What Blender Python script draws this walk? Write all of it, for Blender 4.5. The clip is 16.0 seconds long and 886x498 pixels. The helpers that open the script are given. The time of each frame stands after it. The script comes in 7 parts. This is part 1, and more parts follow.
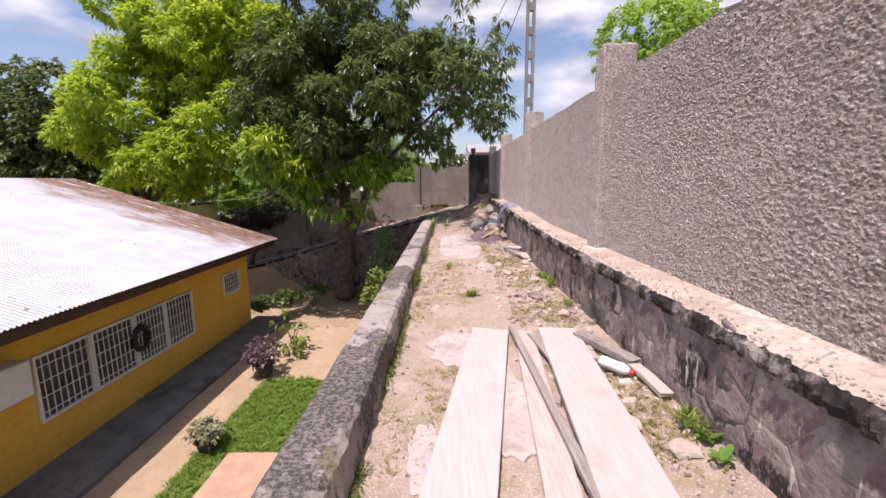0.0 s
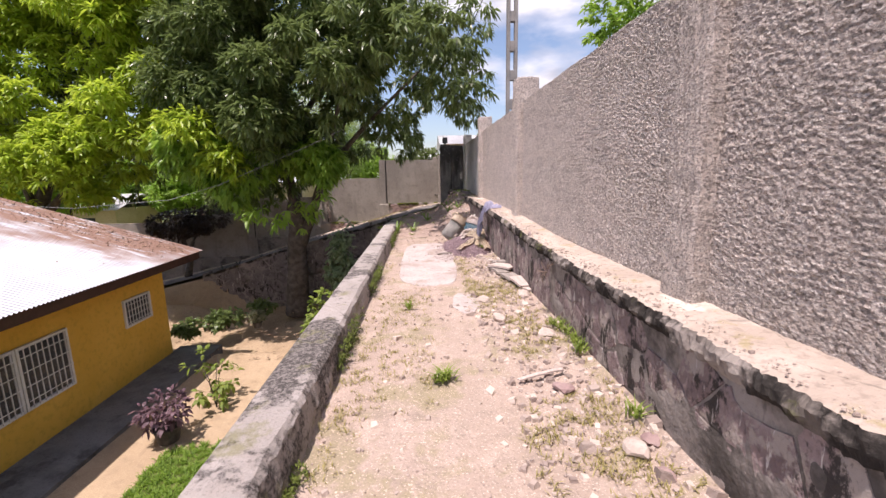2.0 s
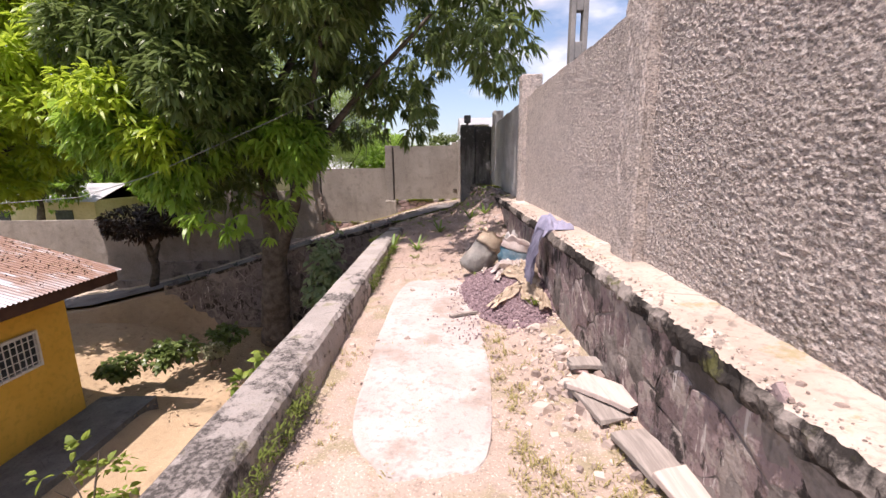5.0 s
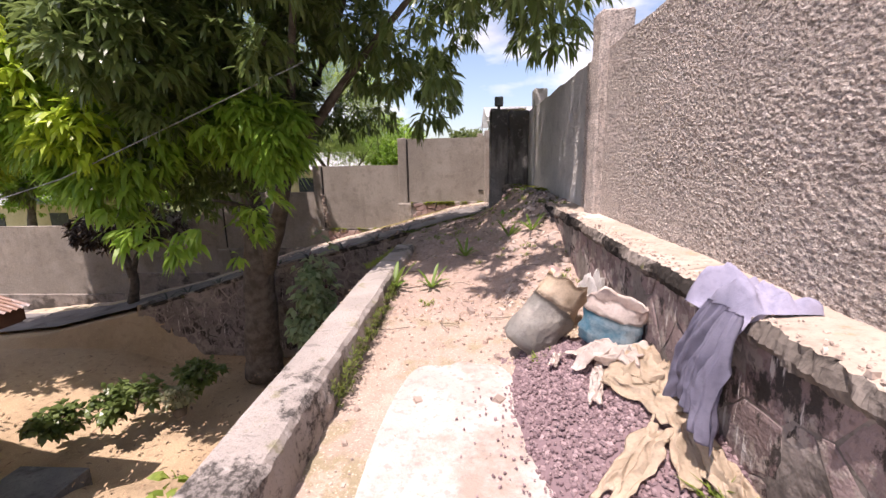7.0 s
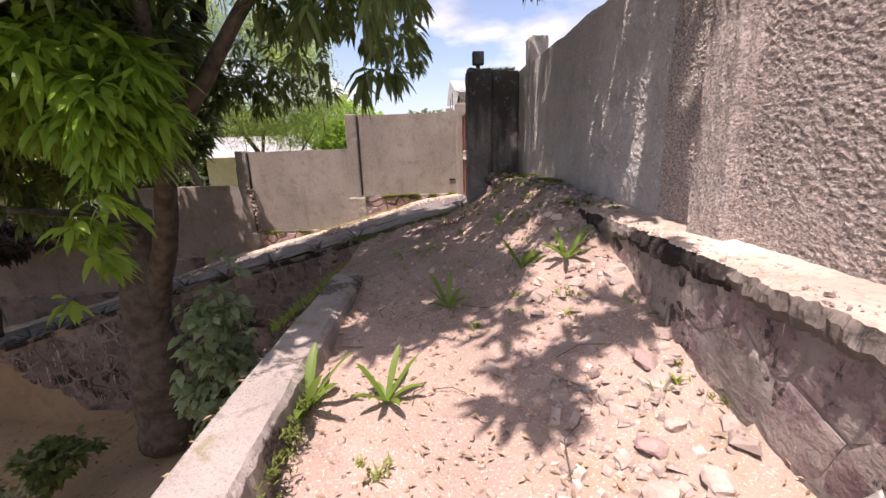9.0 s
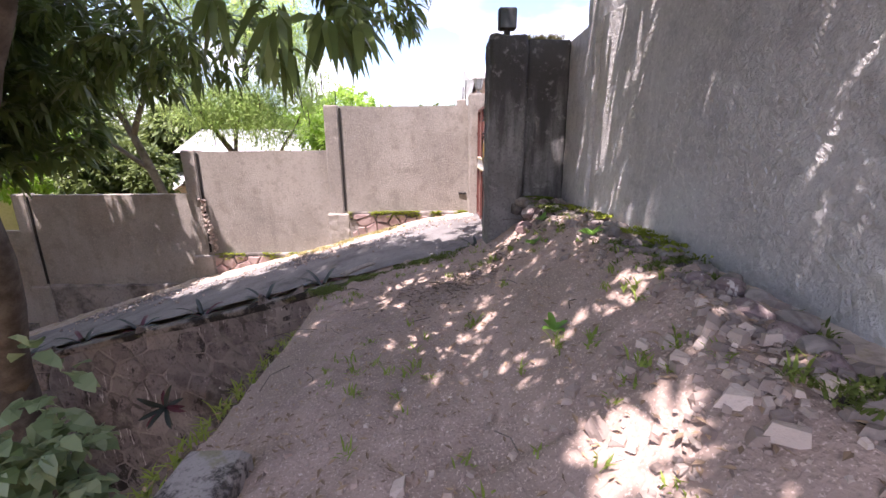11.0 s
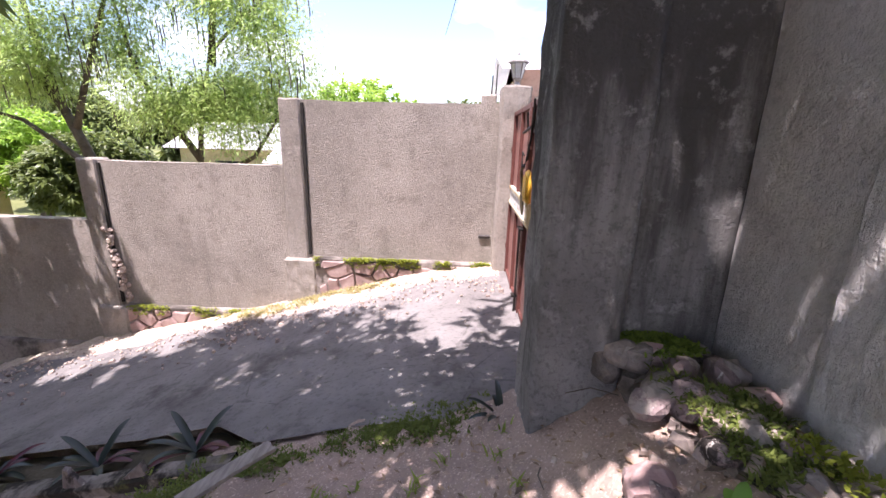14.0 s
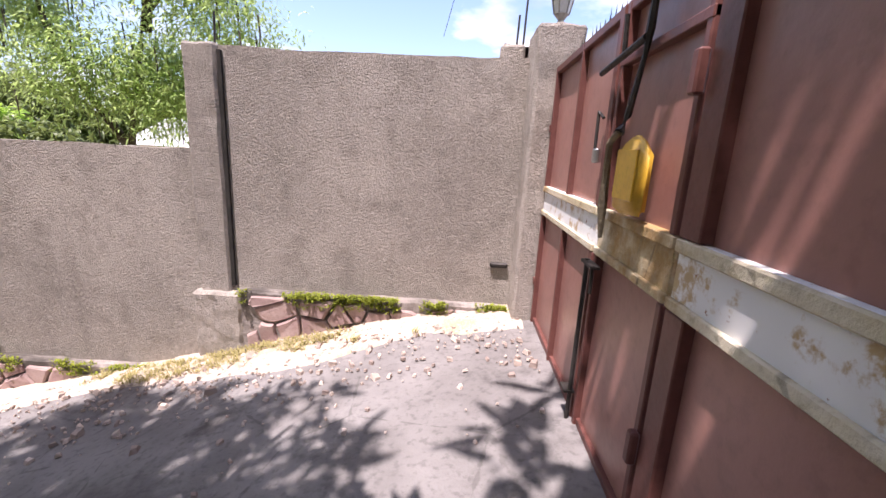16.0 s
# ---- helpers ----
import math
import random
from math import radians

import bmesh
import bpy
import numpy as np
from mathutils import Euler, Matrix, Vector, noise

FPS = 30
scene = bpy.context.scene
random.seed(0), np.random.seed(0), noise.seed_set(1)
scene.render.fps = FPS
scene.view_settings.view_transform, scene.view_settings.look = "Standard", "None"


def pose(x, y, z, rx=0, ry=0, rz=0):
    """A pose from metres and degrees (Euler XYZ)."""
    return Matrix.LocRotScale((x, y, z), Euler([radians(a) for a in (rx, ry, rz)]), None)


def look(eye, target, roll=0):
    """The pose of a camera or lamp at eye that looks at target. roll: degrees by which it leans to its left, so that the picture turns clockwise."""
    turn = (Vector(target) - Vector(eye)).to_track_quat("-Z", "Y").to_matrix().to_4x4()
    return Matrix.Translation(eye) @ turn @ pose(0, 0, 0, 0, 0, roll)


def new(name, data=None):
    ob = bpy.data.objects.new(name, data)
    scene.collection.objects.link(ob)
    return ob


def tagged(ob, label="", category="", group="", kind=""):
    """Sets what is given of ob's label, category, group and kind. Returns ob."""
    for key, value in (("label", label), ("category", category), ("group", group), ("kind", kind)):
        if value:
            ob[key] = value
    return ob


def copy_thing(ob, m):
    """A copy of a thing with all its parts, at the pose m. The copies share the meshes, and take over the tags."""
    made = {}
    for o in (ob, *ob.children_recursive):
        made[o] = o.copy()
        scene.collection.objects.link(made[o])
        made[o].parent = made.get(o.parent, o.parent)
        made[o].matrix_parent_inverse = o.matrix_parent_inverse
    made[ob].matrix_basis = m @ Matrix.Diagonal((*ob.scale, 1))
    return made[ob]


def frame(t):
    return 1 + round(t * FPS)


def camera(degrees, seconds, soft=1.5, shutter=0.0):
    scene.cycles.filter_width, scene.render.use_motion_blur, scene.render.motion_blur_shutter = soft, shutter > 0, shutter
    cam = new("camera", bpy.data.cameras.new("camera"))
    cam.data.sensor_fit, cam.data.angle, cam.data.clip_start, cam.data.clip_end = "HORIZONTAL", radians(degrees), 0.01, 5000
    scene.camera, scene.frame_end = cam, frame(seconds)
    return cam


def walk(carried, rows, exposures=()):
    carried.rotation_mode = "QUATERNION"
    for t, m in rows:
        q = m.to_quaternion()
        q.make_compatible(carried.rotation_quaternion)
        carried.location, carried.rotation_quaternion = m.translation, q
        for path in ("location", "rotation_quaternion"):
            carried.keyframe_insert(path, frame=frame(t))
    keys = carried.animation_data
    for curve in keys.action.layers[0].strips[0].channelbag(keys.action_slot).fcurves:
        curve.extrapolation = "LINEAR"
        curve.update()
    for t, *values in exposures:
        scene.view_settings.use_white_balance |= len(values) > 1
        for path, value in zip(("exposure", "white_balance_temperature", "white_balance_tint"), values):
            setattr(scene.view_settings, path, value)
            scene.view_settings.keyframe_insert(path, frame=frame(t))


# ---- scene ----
cam = camera(94.5, 16.0)
METRES, EYE, TILT, LEAN, TURN = 17.6, 1.43, 0.0, 0.0, 0.7
ROWS = [
    (0.0, 0.0, 0.0, 0.0, -0.07, -9.41, 0.42),
    (0.5, 0.0013, 0.0347, -0.0001, -1.41, -9.49, 0.58),
    (1.0, 0.0044, 0.0695, -0.0011, -3.69, -9.82, 0.57),
    (1.5, 0.0116, 0.104, -0.0032, -4.55, -10.31, 0.86),
    (2.0, 0.0119, 0.1343, -0.0016, -3.75, -10.06, 1.06),
    (2.5, 0.008, 0.1697, -0.0018, -4.85, -9.52, 1.13),
    (3.0, 0.0084, 0.2043, -0.0034, -6.14, -9.87, 1.18),
    (3.5, 0.0122, 0.236, -0.0035, -6.67, -10.62, 1.05),
    (4.0, 0.0182, 0.2663, -0.0018, -5.56, -11.28, 0.84),
    (4.5, 0.025, 0.3001, -0.0002, -3.0, -11.42, 0.64),
    (7.0, 0.0226, 0.469, -0.0021, 1.99, -11.76, 0.99),
    (7.5, 0.0185, 0.5038, -0.0043, 0.86, -12.5, 1.11),
    (8.0, 0.019, 0.5383, -0.0068, -0.47, -13.5, 1.19),
    (8.5, 0.0173, 0.5721, -0.0058, -0.99, -13.83, 0.84),
    (9.0, 0.0186, 0.6047, -0.0052, -3.18, -13.88, 1.71),
    (11.5, 0.0371, 0.7698, 0.0062, -0.99, -14.59, -0.0),
    (12.0, 0.0448, 0.7964, 0.0096, -0.77, -14.8, -0.61),
    (12.5, 0.0479, 0.8213, 0.013, 0.01, -15.04, -1.27),
    (13.0, 0.0484, 0.8454, 0.0169, 0.97, -15.25, -1.76),
    (13.5, 0.0445, 0.8705, 0.0167, 1.84, -15.34, -1.7),
    (14.0, 0.0436, 0.8931, 0.017, 2.54, -14.95, -1.46),
    (14.5, 0.0469, 0.9143, 0.0143, 2.85, -14.64, -1.26),
    (15.0, 0.0433, 0.9376, 0.0081, 3.55, -12.15, -1.39),
    (15.5, 0.0402, 0.963, 0.0038, 4.34, -10.43, -1.34),
    (16.0, 0.0397, 0.9902, 0.001, 1.91, -13.18, -2.97),
]
walk(cam, [(t, pose(0, 0, EYE, TILT, LEAN, TURN) @ pose(METRES * x, METRES * y, METRES * z, 90 + pitch, roll, yaw)) for t, x, y, z, yaw, pitch, roll in ROWS],
     exposures=[(0.0, 0.2, 6550, 23), (2.5, 0.42, 6600, 22), (4.0, 0.48, 6650, 22), (7.0, 0.66, 6750, 23), (9.0, 0.7, 6900, 27), (10.2, 1.0, 6600, 27), (11.5, 1.72, 6250, 27), (12.5, 1.66, 6250, 27), (14.0, 1.56, 6250, 27), (15.0, 1.44, 6250, 27), (16.0, 1.2, 6350, 25)])

# ---------------------------------------------------------------- light
TO_SUN = Vector((-0.20, -0.28, 1.0)).normalized()
sun = new("sun", bpy.data.lights.new("sun", "SUN"))
sun.data.energy, sun.data.angle, sun.data.color = 5.0, radians(0.53), (1.0, 0.945, 0.885)
sun.matrix_world = look(TO_SUN * 40, (0, 0, 0))

world = bpy.data.worlds.new("sky")
scene.world = world
world.use_nodes = True
wn, wl = world.node_tree.nodes, world.node_tree.links
wn.clear()
w_out = wn.new("ShaderNodeOutputWorld")
w_bg = wn.new("ShaderNodeBackground")
w_sky = wn.new("ShaderNodeTexSky")
w_sky.sky_type, w_sky.sun_disc = "NISHITA", False
w_sky.sun_elevation = math.asin(TO_SUN.z)
w_sky.sun_rotation = math.atan2(TO_SUN.x, TO_SUN.y)
w_sky.air_density, w_sky.dust_density, w_sky.ozone_density = 1.0, 1.5, 1.0
w_co = wn.new("ShaderNodeTexCoord")
w_map = wn.new("ShaderNodeMapping")
w_map.inputs["Scale"].default_value = (1.0, 1.0, 2.6)
w_map.inputs["Location"].default_value = (0.35, 0.1, 0.2)
w_noise = wn.new("ShaderNodeTexNoise")
w_noise.inputs["Scale"].default_value, w_noise.inputs["Detail"].default_value, w_noise.inputs["Roughness"].default_value = 2.6, 8.0, 0.52
w_ramp = wn.new("ShaderNodeValToRGB")
w_ramp.color_ramp.elements[0].position, w_ramp.color_ramp.elements[1].position = 0.48, 0.61
w_shade = wn.new("ShaderNodeTexNoise")
w_shade.inputs["Scale"].default_value, w_shade.inputs["Detail"].default_value = 4.0, 4.0
w_cloud = wn.new("ShaderNodeMix")
w_cloud.data_type = "RGBA"
w_cloud.inputs["A"].default_value, w_cloud.inputs["B"].default_value = (2.3, 2.6, 3.2, 1), (7.4, 7.4, 7.6, 1)
w_mix = wn.new("ShaderNodeMix")
w_mix.data_type = "RGBA"
wl.new(w_co.outputs["Generated"], w_map.inputs["Vector"])
wl.new(w_map.outputs["Vector"], w_noise.inputs["Vector"])
wl.new(w_map.outputs["Vector"], w_shade.inputs["Vector"])
wl.new(w_noise.outputs["Fac"], w_ramp.inputs["Fac"])
w_tone = wn.new("ShaderNodeMapRange")
w_tone.inputs["From Min"].default_value, w_tone.inputs["From Max"].default_value = 0.36, 0.62
wl.new(w_shade.outputs["Fac"], w_tone.inputs["Value"])
wl.new(w_tone.outputs["Result"], w_cloud.inputs["Factor"])
wl.new(w_ramp.outputs["Color"], w_mix.inputs["Factor"])
wl.new(w_sky.outputs["Color"], w_mix.inputs["A"])
wl.new(w_cloud.outputs["Result"], w_mix.inputs["B"])
wl.new(w_mix.outputs["Result"], w_bg.inputs["Color"])
w_bg.inputs["Strength"].default_value = 0.14
wl.new(w_bg.outputs["Background"], w_out.inputs["Surface"])

# ---------------------------------------------------------------- materials


class Nodes:
    """A small builder for node materials."""

    def __init__(self, name):
        self.mat = bpy.data.materials.new(name)
        self.mat.use_nodes = True
        self.t = self.mat.node_tree
        self.n, self.l = self.t.nodes, self.t.links
        self.bsdf = self.n["Principled BSDF"]
        self.out = self.n["Material Output"]
        self.co = self.n.new("ShaderNodeTexCoord").outputs["Object"]

    def value(self, socket, v):
        if isinstance(v, (int, float)):
            socket.default_value = v
        elif isinstance(v, tuple):
            socket.default_value = (*v, 1) if len(v) == 3 else v
        else:
            self.l.new(v, socket)

    def stretch(self, sx, sy, sz):
        m = self.n.new("ShaderNodeMapping")
        m.inputs["Scale"].default_value = (sx, sy, sz)
        self.l.new(self.co, m.inputs["Vector"])
        return m.outputs["Vector"]

    def noise(self, scale, detail=4.0, rough=0.55, vec=None):
        n = self.n.new("ShaderNodeTexNoise")
        n.inputs["Scale"].default_value, n.inputs["Detail"].default_value, n.inputs["Roughness"].default_value = scale, detail, rough
        self.l.new(vec or self.co, n.inputs["Vector"])
        return n.outputs["Fac"]

    def voronoi(self, scale, feature="F1", out="Distance", vec=None):
        n = self.n.new("ShaderNodeTexVoronoi")
        n.feature = feature
        n.inputs["Scale"].default_value = scale
        self.l.new(vec or self.co, n.inputs["Vector"])
        return n.outputs[out]

    def ramp(self, fac, lo, hi):
        n = self.n.new("ShaderNodeMapRange")
        n.interpolation_type = "SMOOTHSTEP"
        n.inputs["From Min"].default_value, n.inputs["From Max"].default_value = lo, hi
        self.l.new(fac, n.inputs["Value"])
        return n.outputs["Result"]

    def mix(self, fac, a, b):
        n = self.n.new("ShaderNodeMix")
        n.data_type = "RGBA"
        self.value(n.inputs["Factor"], fac)
        self.value(n.inputs["A"], a)
        self.value(n.inputs["B"], b)
        return n.outputs["Result"]

    def math(self, op, a, b=0.0):
        n = self.n.new("ShaderNodeMath")
        n.operation = op
        self.value(n.inputs[0], a)
        self.value(n.inputs[1], b)
        return n.outputs[0]

    def axis(self, k):
        n = self.n.new("ShaderNodeSeparateXYZ")
        self.l.new(self.co, n.inputs[0])
        return n.outputs[k]

    def island(self):
        return self.n.new("ShaderNodeNewGeometry").outputs["Random Per Island"]

    def random(self):
        return self.n.new("ShaderNodeObjectInfo").outputs["Random"]

    def bump(self, height, strength=0.5, distance=0.02):
        n = self.n.new("ShaderNodeBump")
        n.inputs["Strength"].default_value, n.inputs["Distance"].default_value = strength, distance
        self.l.new(height, n.inputs["Height"])
        if self.bsdf.inputs["Normal"].links:
            self.l.new(self.bsdf.inputs["Normal"].links[0].from_socket, n.inputs["Normal"])
        self.l.new(n.outputs["Normal"], self.bsdf.inputs["Normal"])
        return self

    def done(self, colour, rough=0.9, metal=0.0, spec=0.3):
        self.value(self.bsdf.inputs["Base Color"], colour)
        self.value(self.bsdf.inputs["Roughness"], rough)
        self.value(self.bsdf.inputs["Metallic"], metal)
        self.value(self.bsdf.inputs["Specular IOR Level"], spec)
        return self.mat


def plain(name, a, b, scale=8.0, rough=0.85, bump=0.3, bscale=60.0, metal=0.0, spec=0.3, per=False):
    """Two tones at two scales with fine relief."""
    s = Nodes(name)
    c = s.mix(s.ramp(s.noise(scale), 0.3, 0.7), a, b)
    c = s.mix(s.math("MULTIPLY", s.ramp(s.noise(scale * 9, 3), 0.45, 0.75), 0.35), c, tuple(x * 0.6 for x in a))
    if per:
        c = s.mix(s.math("MULTIPLY", s.random(), 0.45), c, tuple(x * 0.55 for x in b))
    if bump:
        s.bump(s.noise(bscale, 5), bump, 0.01)
    return s.done(c, rough, metal, spec)


def leaf_material(name, dark, light, gloss=0.45, thru=0.35):
    s = Nodes(name)
    c = s.mix(s.island(), dark, light)
    c = s.mix(s.ramp(s.noise(0.9, 2), 0.35, 0.7), c, tuple(0.5 * (x + y) for x, y in zip(dark, light)))
    s.done(c, gloss, 0.0, 0.4)
    tr = s.n.new("ShaderNodeBsdfTranslucent")
    s.value(tr.inputs["Color"], s.mix(0.5, c, tuple(min(1, x * 1.5) for x in light)))
    mx = s.n.new("ShaderNodeMixShader")
    mx.inputs[0].default_value = thru
    s.l.new(s.bsdf.outputs[0], mx.inputs[1])
    s.l.new(tr.outputs[0], mx.inputs[2])
    s.l.new(mx.outputs[0], s.out.inputs["Surface"])
    return s.mat


def roughcast_material():
    s = Nodes("roughcast render")
    grain = s.stretch(1, 0.85, 1.5)
    big = s.noise(0.55, 4)
    bands = s.noise(1.2, 4, 0.55, s.stretch(0.3, 0.25, 4.0))
    c = s.mix(s.ramp(big, 0.35, 0.65), (0.64, 0.55, 0.485), (0.72, 0.61, 0.545))
    c = s.mix(s.math("MULTIPLY", s.ramp(bands, 0.48, 0.62), 0.7), c, (0.74, 0.63, 0.57))
    c = s.mix(s.math("MULTIPLY", s.ramp(s.noise(2.5, 5, 0.6), 0.52, 0.7), 0.4), c, (0.36, 0.32, 0.29))
    c = s.mix(s.math("MULTIPLY", s.ramp(s.noise(3.0, 7, 0.7, s.stretch(1, 1.1, 3.6)), 0.50, 0.60), 0.42), c, (0.30, 0.26, 0.235))
    c = s.mix(s.math("MULTIPLY", s.ramp(s.noise(14, 5, 0.7, s.stretch(1, 1, 1.7)), 0.53, 0.62), 0.45), c, (0.27, 0.235, 0.215))
    c = s.mix(s.math("MULTIPLY", s.ramp(s.noise(11, 5, 0.7, s.stretch(1, 0.9, 2.2)), 0.55, 0.64), 0.5), c, (0.86, 0.765, 0.70))
    c = s.mix(s.math("MULTIPLY", s.ramp(s.noise(58, 4, 0.7, grain), 0.47, 0.56), 0.78), c, (0.21, 0.18, 0.165))
    c = s.mix(s.math("MULTIPLY", s.ramp(s.noise(26, 4, 0.7), 0.5, 0.62), 0.5), c, (0.62, 0.535, 0.49))
    c = s.mix(s.math("MULTIPLY", s.ramp(s.noise(52, 4, 0.7, grain), 0.54, 0.61), 0.9), c, (0.88, 0.79, 0.72))
    s.bump(s.noise(58, 6, 0.7, grain), 1.0, 0.036)
    s.bump(s.noise(130, 3), 0.6, 0.01)
    return s.done(c, 0.95, 0, 0.15)


def smooth_render_material(name, a, b, streak):
    s = Nodes(name)
    c = s.mix(s.ramp(s.noise(0.9, 5), 0.35, 0.65), a, b)
    c = s.mix(s.math("MULTIPLY", s.ramp(s.noise(3.0, 4, 0.6, s.stretch(1.3, 1.3, 0.18)), 0.5, 0.75), 0.6), c, streak)
    c = s.mix(s.math("MULTIPLY", s.ramp(s.noise(30, 3), 0.5, 0.7), 0.3), c, tuple(x * 0.55 for x in a))
    c = s.mix(s.math("MULTIPLY", s.ramp(s.noise(38, 5, 0.7), 0.5, 0.66), 0.45), c, tuple(min(0.8, x * 1.25) for x in b))
    c = s.mix(s.math("MULTIPLY", s.ramp(s.noise(4.5, 7, 0.7), 0.5, 0.66), 0.5), c, tuple(x * 0.7 for x in a))
    s.bump(s.noise(70, 5, 0.65), 1.0, 0.018)
    s.bump(s.noise(9, 3), 0.15, 0.012)
    return s.done(c, 0.93, 0, 0.2)


def dirt_material(name, base, pale, dark, green=None, land=False, soil=None):
    s = Nodes(name)
    c = s.mix(s.ramp(s.noise(0.9, 5), 0.35, 0.65), base, pale)
    c = s.mix(s.math("MULTIPLY", s.ramp(s.noise(6, 5), 0.5, 0.7), 0.6), c, dark)
    if green:
        c = s.mix(s.math("MULTIPLY", s.ramp(s.noise(1.6, 6, 0.65), 0.50, 0.60), 0.75), c, green)
        c = s.mix(s.math("MULTIPLY", s.ramp(s.noise(2.3, 7, 0.7, s.stretch(1.6, 0.9, 1)), 0.52, 0.62), 0.75), c, tuple(min(0.75, x * 1.18) for x in pale))
        c = s.mix(s.math("MULTIPLY", s.ramp(s.noise(3.4, 7, 0.7), 0.55, 0.66), 0.6), c, tuple(x * 0.85 for x in dark))
    if soil:
        heap = s.ramp(s.math("ADD", s.axis(1), s.math("MULTIPLY", s.noise(1.3, 5), 2.4)), 12.5, 13.9)
        c = s.mix(s.math("MULTIPLY", heap, 0.9), c, s.mix(s.ramp(s.noise(2.2, 6), 0.4, 0.62), soil, tuple(x * 1.35 for x in soil)))
    c = s.mix(s.math("MULTIPLY", s.ramp(s.voronoi(42), 0.0, 0.35), 0.5), tuple(x * 0.6 for x in base), c)
    c = s.mix(s.math("MULTIPLY", s.ramp(s.noise(85, 2), 0.58, 0.68), 0.6), c, tuple(min(0.7, x * 1.35) for x in pale))
    if land:
        n = s.math("MULTIPLY", s.noise(0.4, 5), 6.0)
        out = s.math("MAXIMUM", s.ramp(s.math("ADD", s.axis(1), n), 24.0, 27.0), s.ramp(s.math("ADD", s.axis(0), n), -16.0, -19.0))
        c = s.mix(s.math("MULTIPLY", out, 0.9), c, s.mix(s.ramp(s.noise(0.15, 6), 0.35, 0.65), (0.05, 0.085, 0.025), (0.14, 0.16, 0.06)))
    s.bump(s.noise(40, 6), 0.7, 0.015)
    s.bump(s.voronoi(55), 0.4, 0.008)
    return s.done(c, 0.97, 0, 0.1)


def weathered_concrete(name, a, b, black, amount=(0.48, 0.60), green=None, cracked=True):
    s = Nodes(name)
    c = s.mix(s.ramp(s.noise(2.2, 5), 0.35, 0.65), a, b)
    c = s.mix(s.ramp(s.noise(1.4, 8, 0.68), *amount), c, black)
    c = s.mix(s.math("MULTIPLY", s.ramp(s.noise(26, 4), 0.5, 0.7), 0.45), c, tuple(x * 0.5 for x in a))
    if green:
        c = s.mix(s.math("MULTIPLY", s.ramp(s.noise(3.5, 6, 0.7), 0.58, 0.68), 0.8), c, green)
    cr = s.voronoi(1.1, "DISTANCE_TO_EDGE")
    crack = s.math("MULTIPLY", s.ramp(s.math("ADD", cr, s.math("MULTIPLY", s.noise(9, 4), 0.06)), 0.036, 0.028), 0.4)
    if cracked:
        c = s.mix(crack, c, (0.06, 0.055, 0.05))
    s.bump(s.noise(55, 5), 0.6, 0.012)
    return s.done(c, 0.95, 0, 0.15)


def parapet_material():
    """Pale pinkish mortar with flaking black algae crust and green moss."""
    s = Nodes("parapet concrete")
    c = s.mix(s.ramp(s.noise(2.2, 5), 0.35, 0.65), (0.315, 0.28, 0.255), (0.40, 0.355, 0.325))
    c = s.mix(s.math("MULTIPLY", s.ramp(s.noise(6, 6, 0.7), 0.5, 0.62), 0.6), c, (0.34, 0.295, 0.265))
    patch = s.math("ADD", s.math("MULTIPLY", s.noise(1.3, 3, 0.6), 0.62), s.math("MULTIPLY", s.noise(13, 8, 0.72), 0.38))
    patch = s.math("ADD", patch, s.math("MULTIPLY", s.ramp(s.axis(1), 9.0, 1.0), 0.05))
    crust = s.ramp(patch, 0.51, 0.56)
    c = s.mix(s.math("MULTIPLY", crust, 0.92), c, s.mix(s.ramp(s.noise(45, 4, 0.7), 0.42, 0.6), (0.045, 0.04, 0.037), (0.21, 0.185, 0.17)))
    c = s.mix(s.math("MULTIPLY", s.ramp(s.noise(3.5, 6, 0.7), 0.55, 0.66), 0.6), c, (0.19, 0.18, 0.07))
    c = s.mix(s.math("MULTIPLY", s.ramp(s.noise(70, 3), 0.56, 0.66), 0.4), c, (0.16, 0.14, 0.125))
    cr = s.voronoi(1.6, "DISTANCE_TO_EDGE")
    crack = s.ramp(s.math("ADD", cr, s.math("MULTIPLY", s.noise(11, 5, 0.7), 0.12)), 0.068, 0.056)
    c = s.mix(s.math("MULTIPLY", crack, 0.35), c, (0.09, 0.08, 0.072))
    s.bump(crust, 0.5, 0.012)
    s.bump(s.noise(40, 6, 0.7), 0.9, 0.016)
    return s.done(c, 0.95, 0, 0.15)


def stained_pier_material():
    """Grey render blackened by algae that runs down from the top, with pale scuffed blotches."""
    s = Nodes("dark stained render")
    c = s.mix(s.ramp(s.noise(1.6, 6, 0.6), 0.35, 0.65), (0.17, 0.162, 0.155), (0.29, 0.277, 0.265))
    run = s.math("ADD", s.math("MULTIPLY", s.axis(2), 0.16), s.noise(3.2, 6, 0.65, s.stretch(1.5, 1.5, 0.22)))
    c = s.mix(s.math("MULTIPLY", s.ramp(run, 0.60, 0.86), 0.85), c, (0.05, 0.047, 0.044))
    c = s.mix(s.math("MULTIPLY", s.ramp(s.noise(9, 7, 0.72), 0.54, 0.66), 0.45), c, (0.40, 0.385, 0.37))
    c = s.mix(s.math("MULTIPLY", s.ramp(s.noise(42, 4, 0.7), 0.5, 0.64), 0.45), c, (0.085, 0.08, 0.075))
    s.bump(s.noise(60, 5, 0.65), 1.0, 0.014)
    s.bump(s.noise(11, 5, 0.6), 0.5, 0.02)
    return s.done(c, 0.93, 0, 0.2)


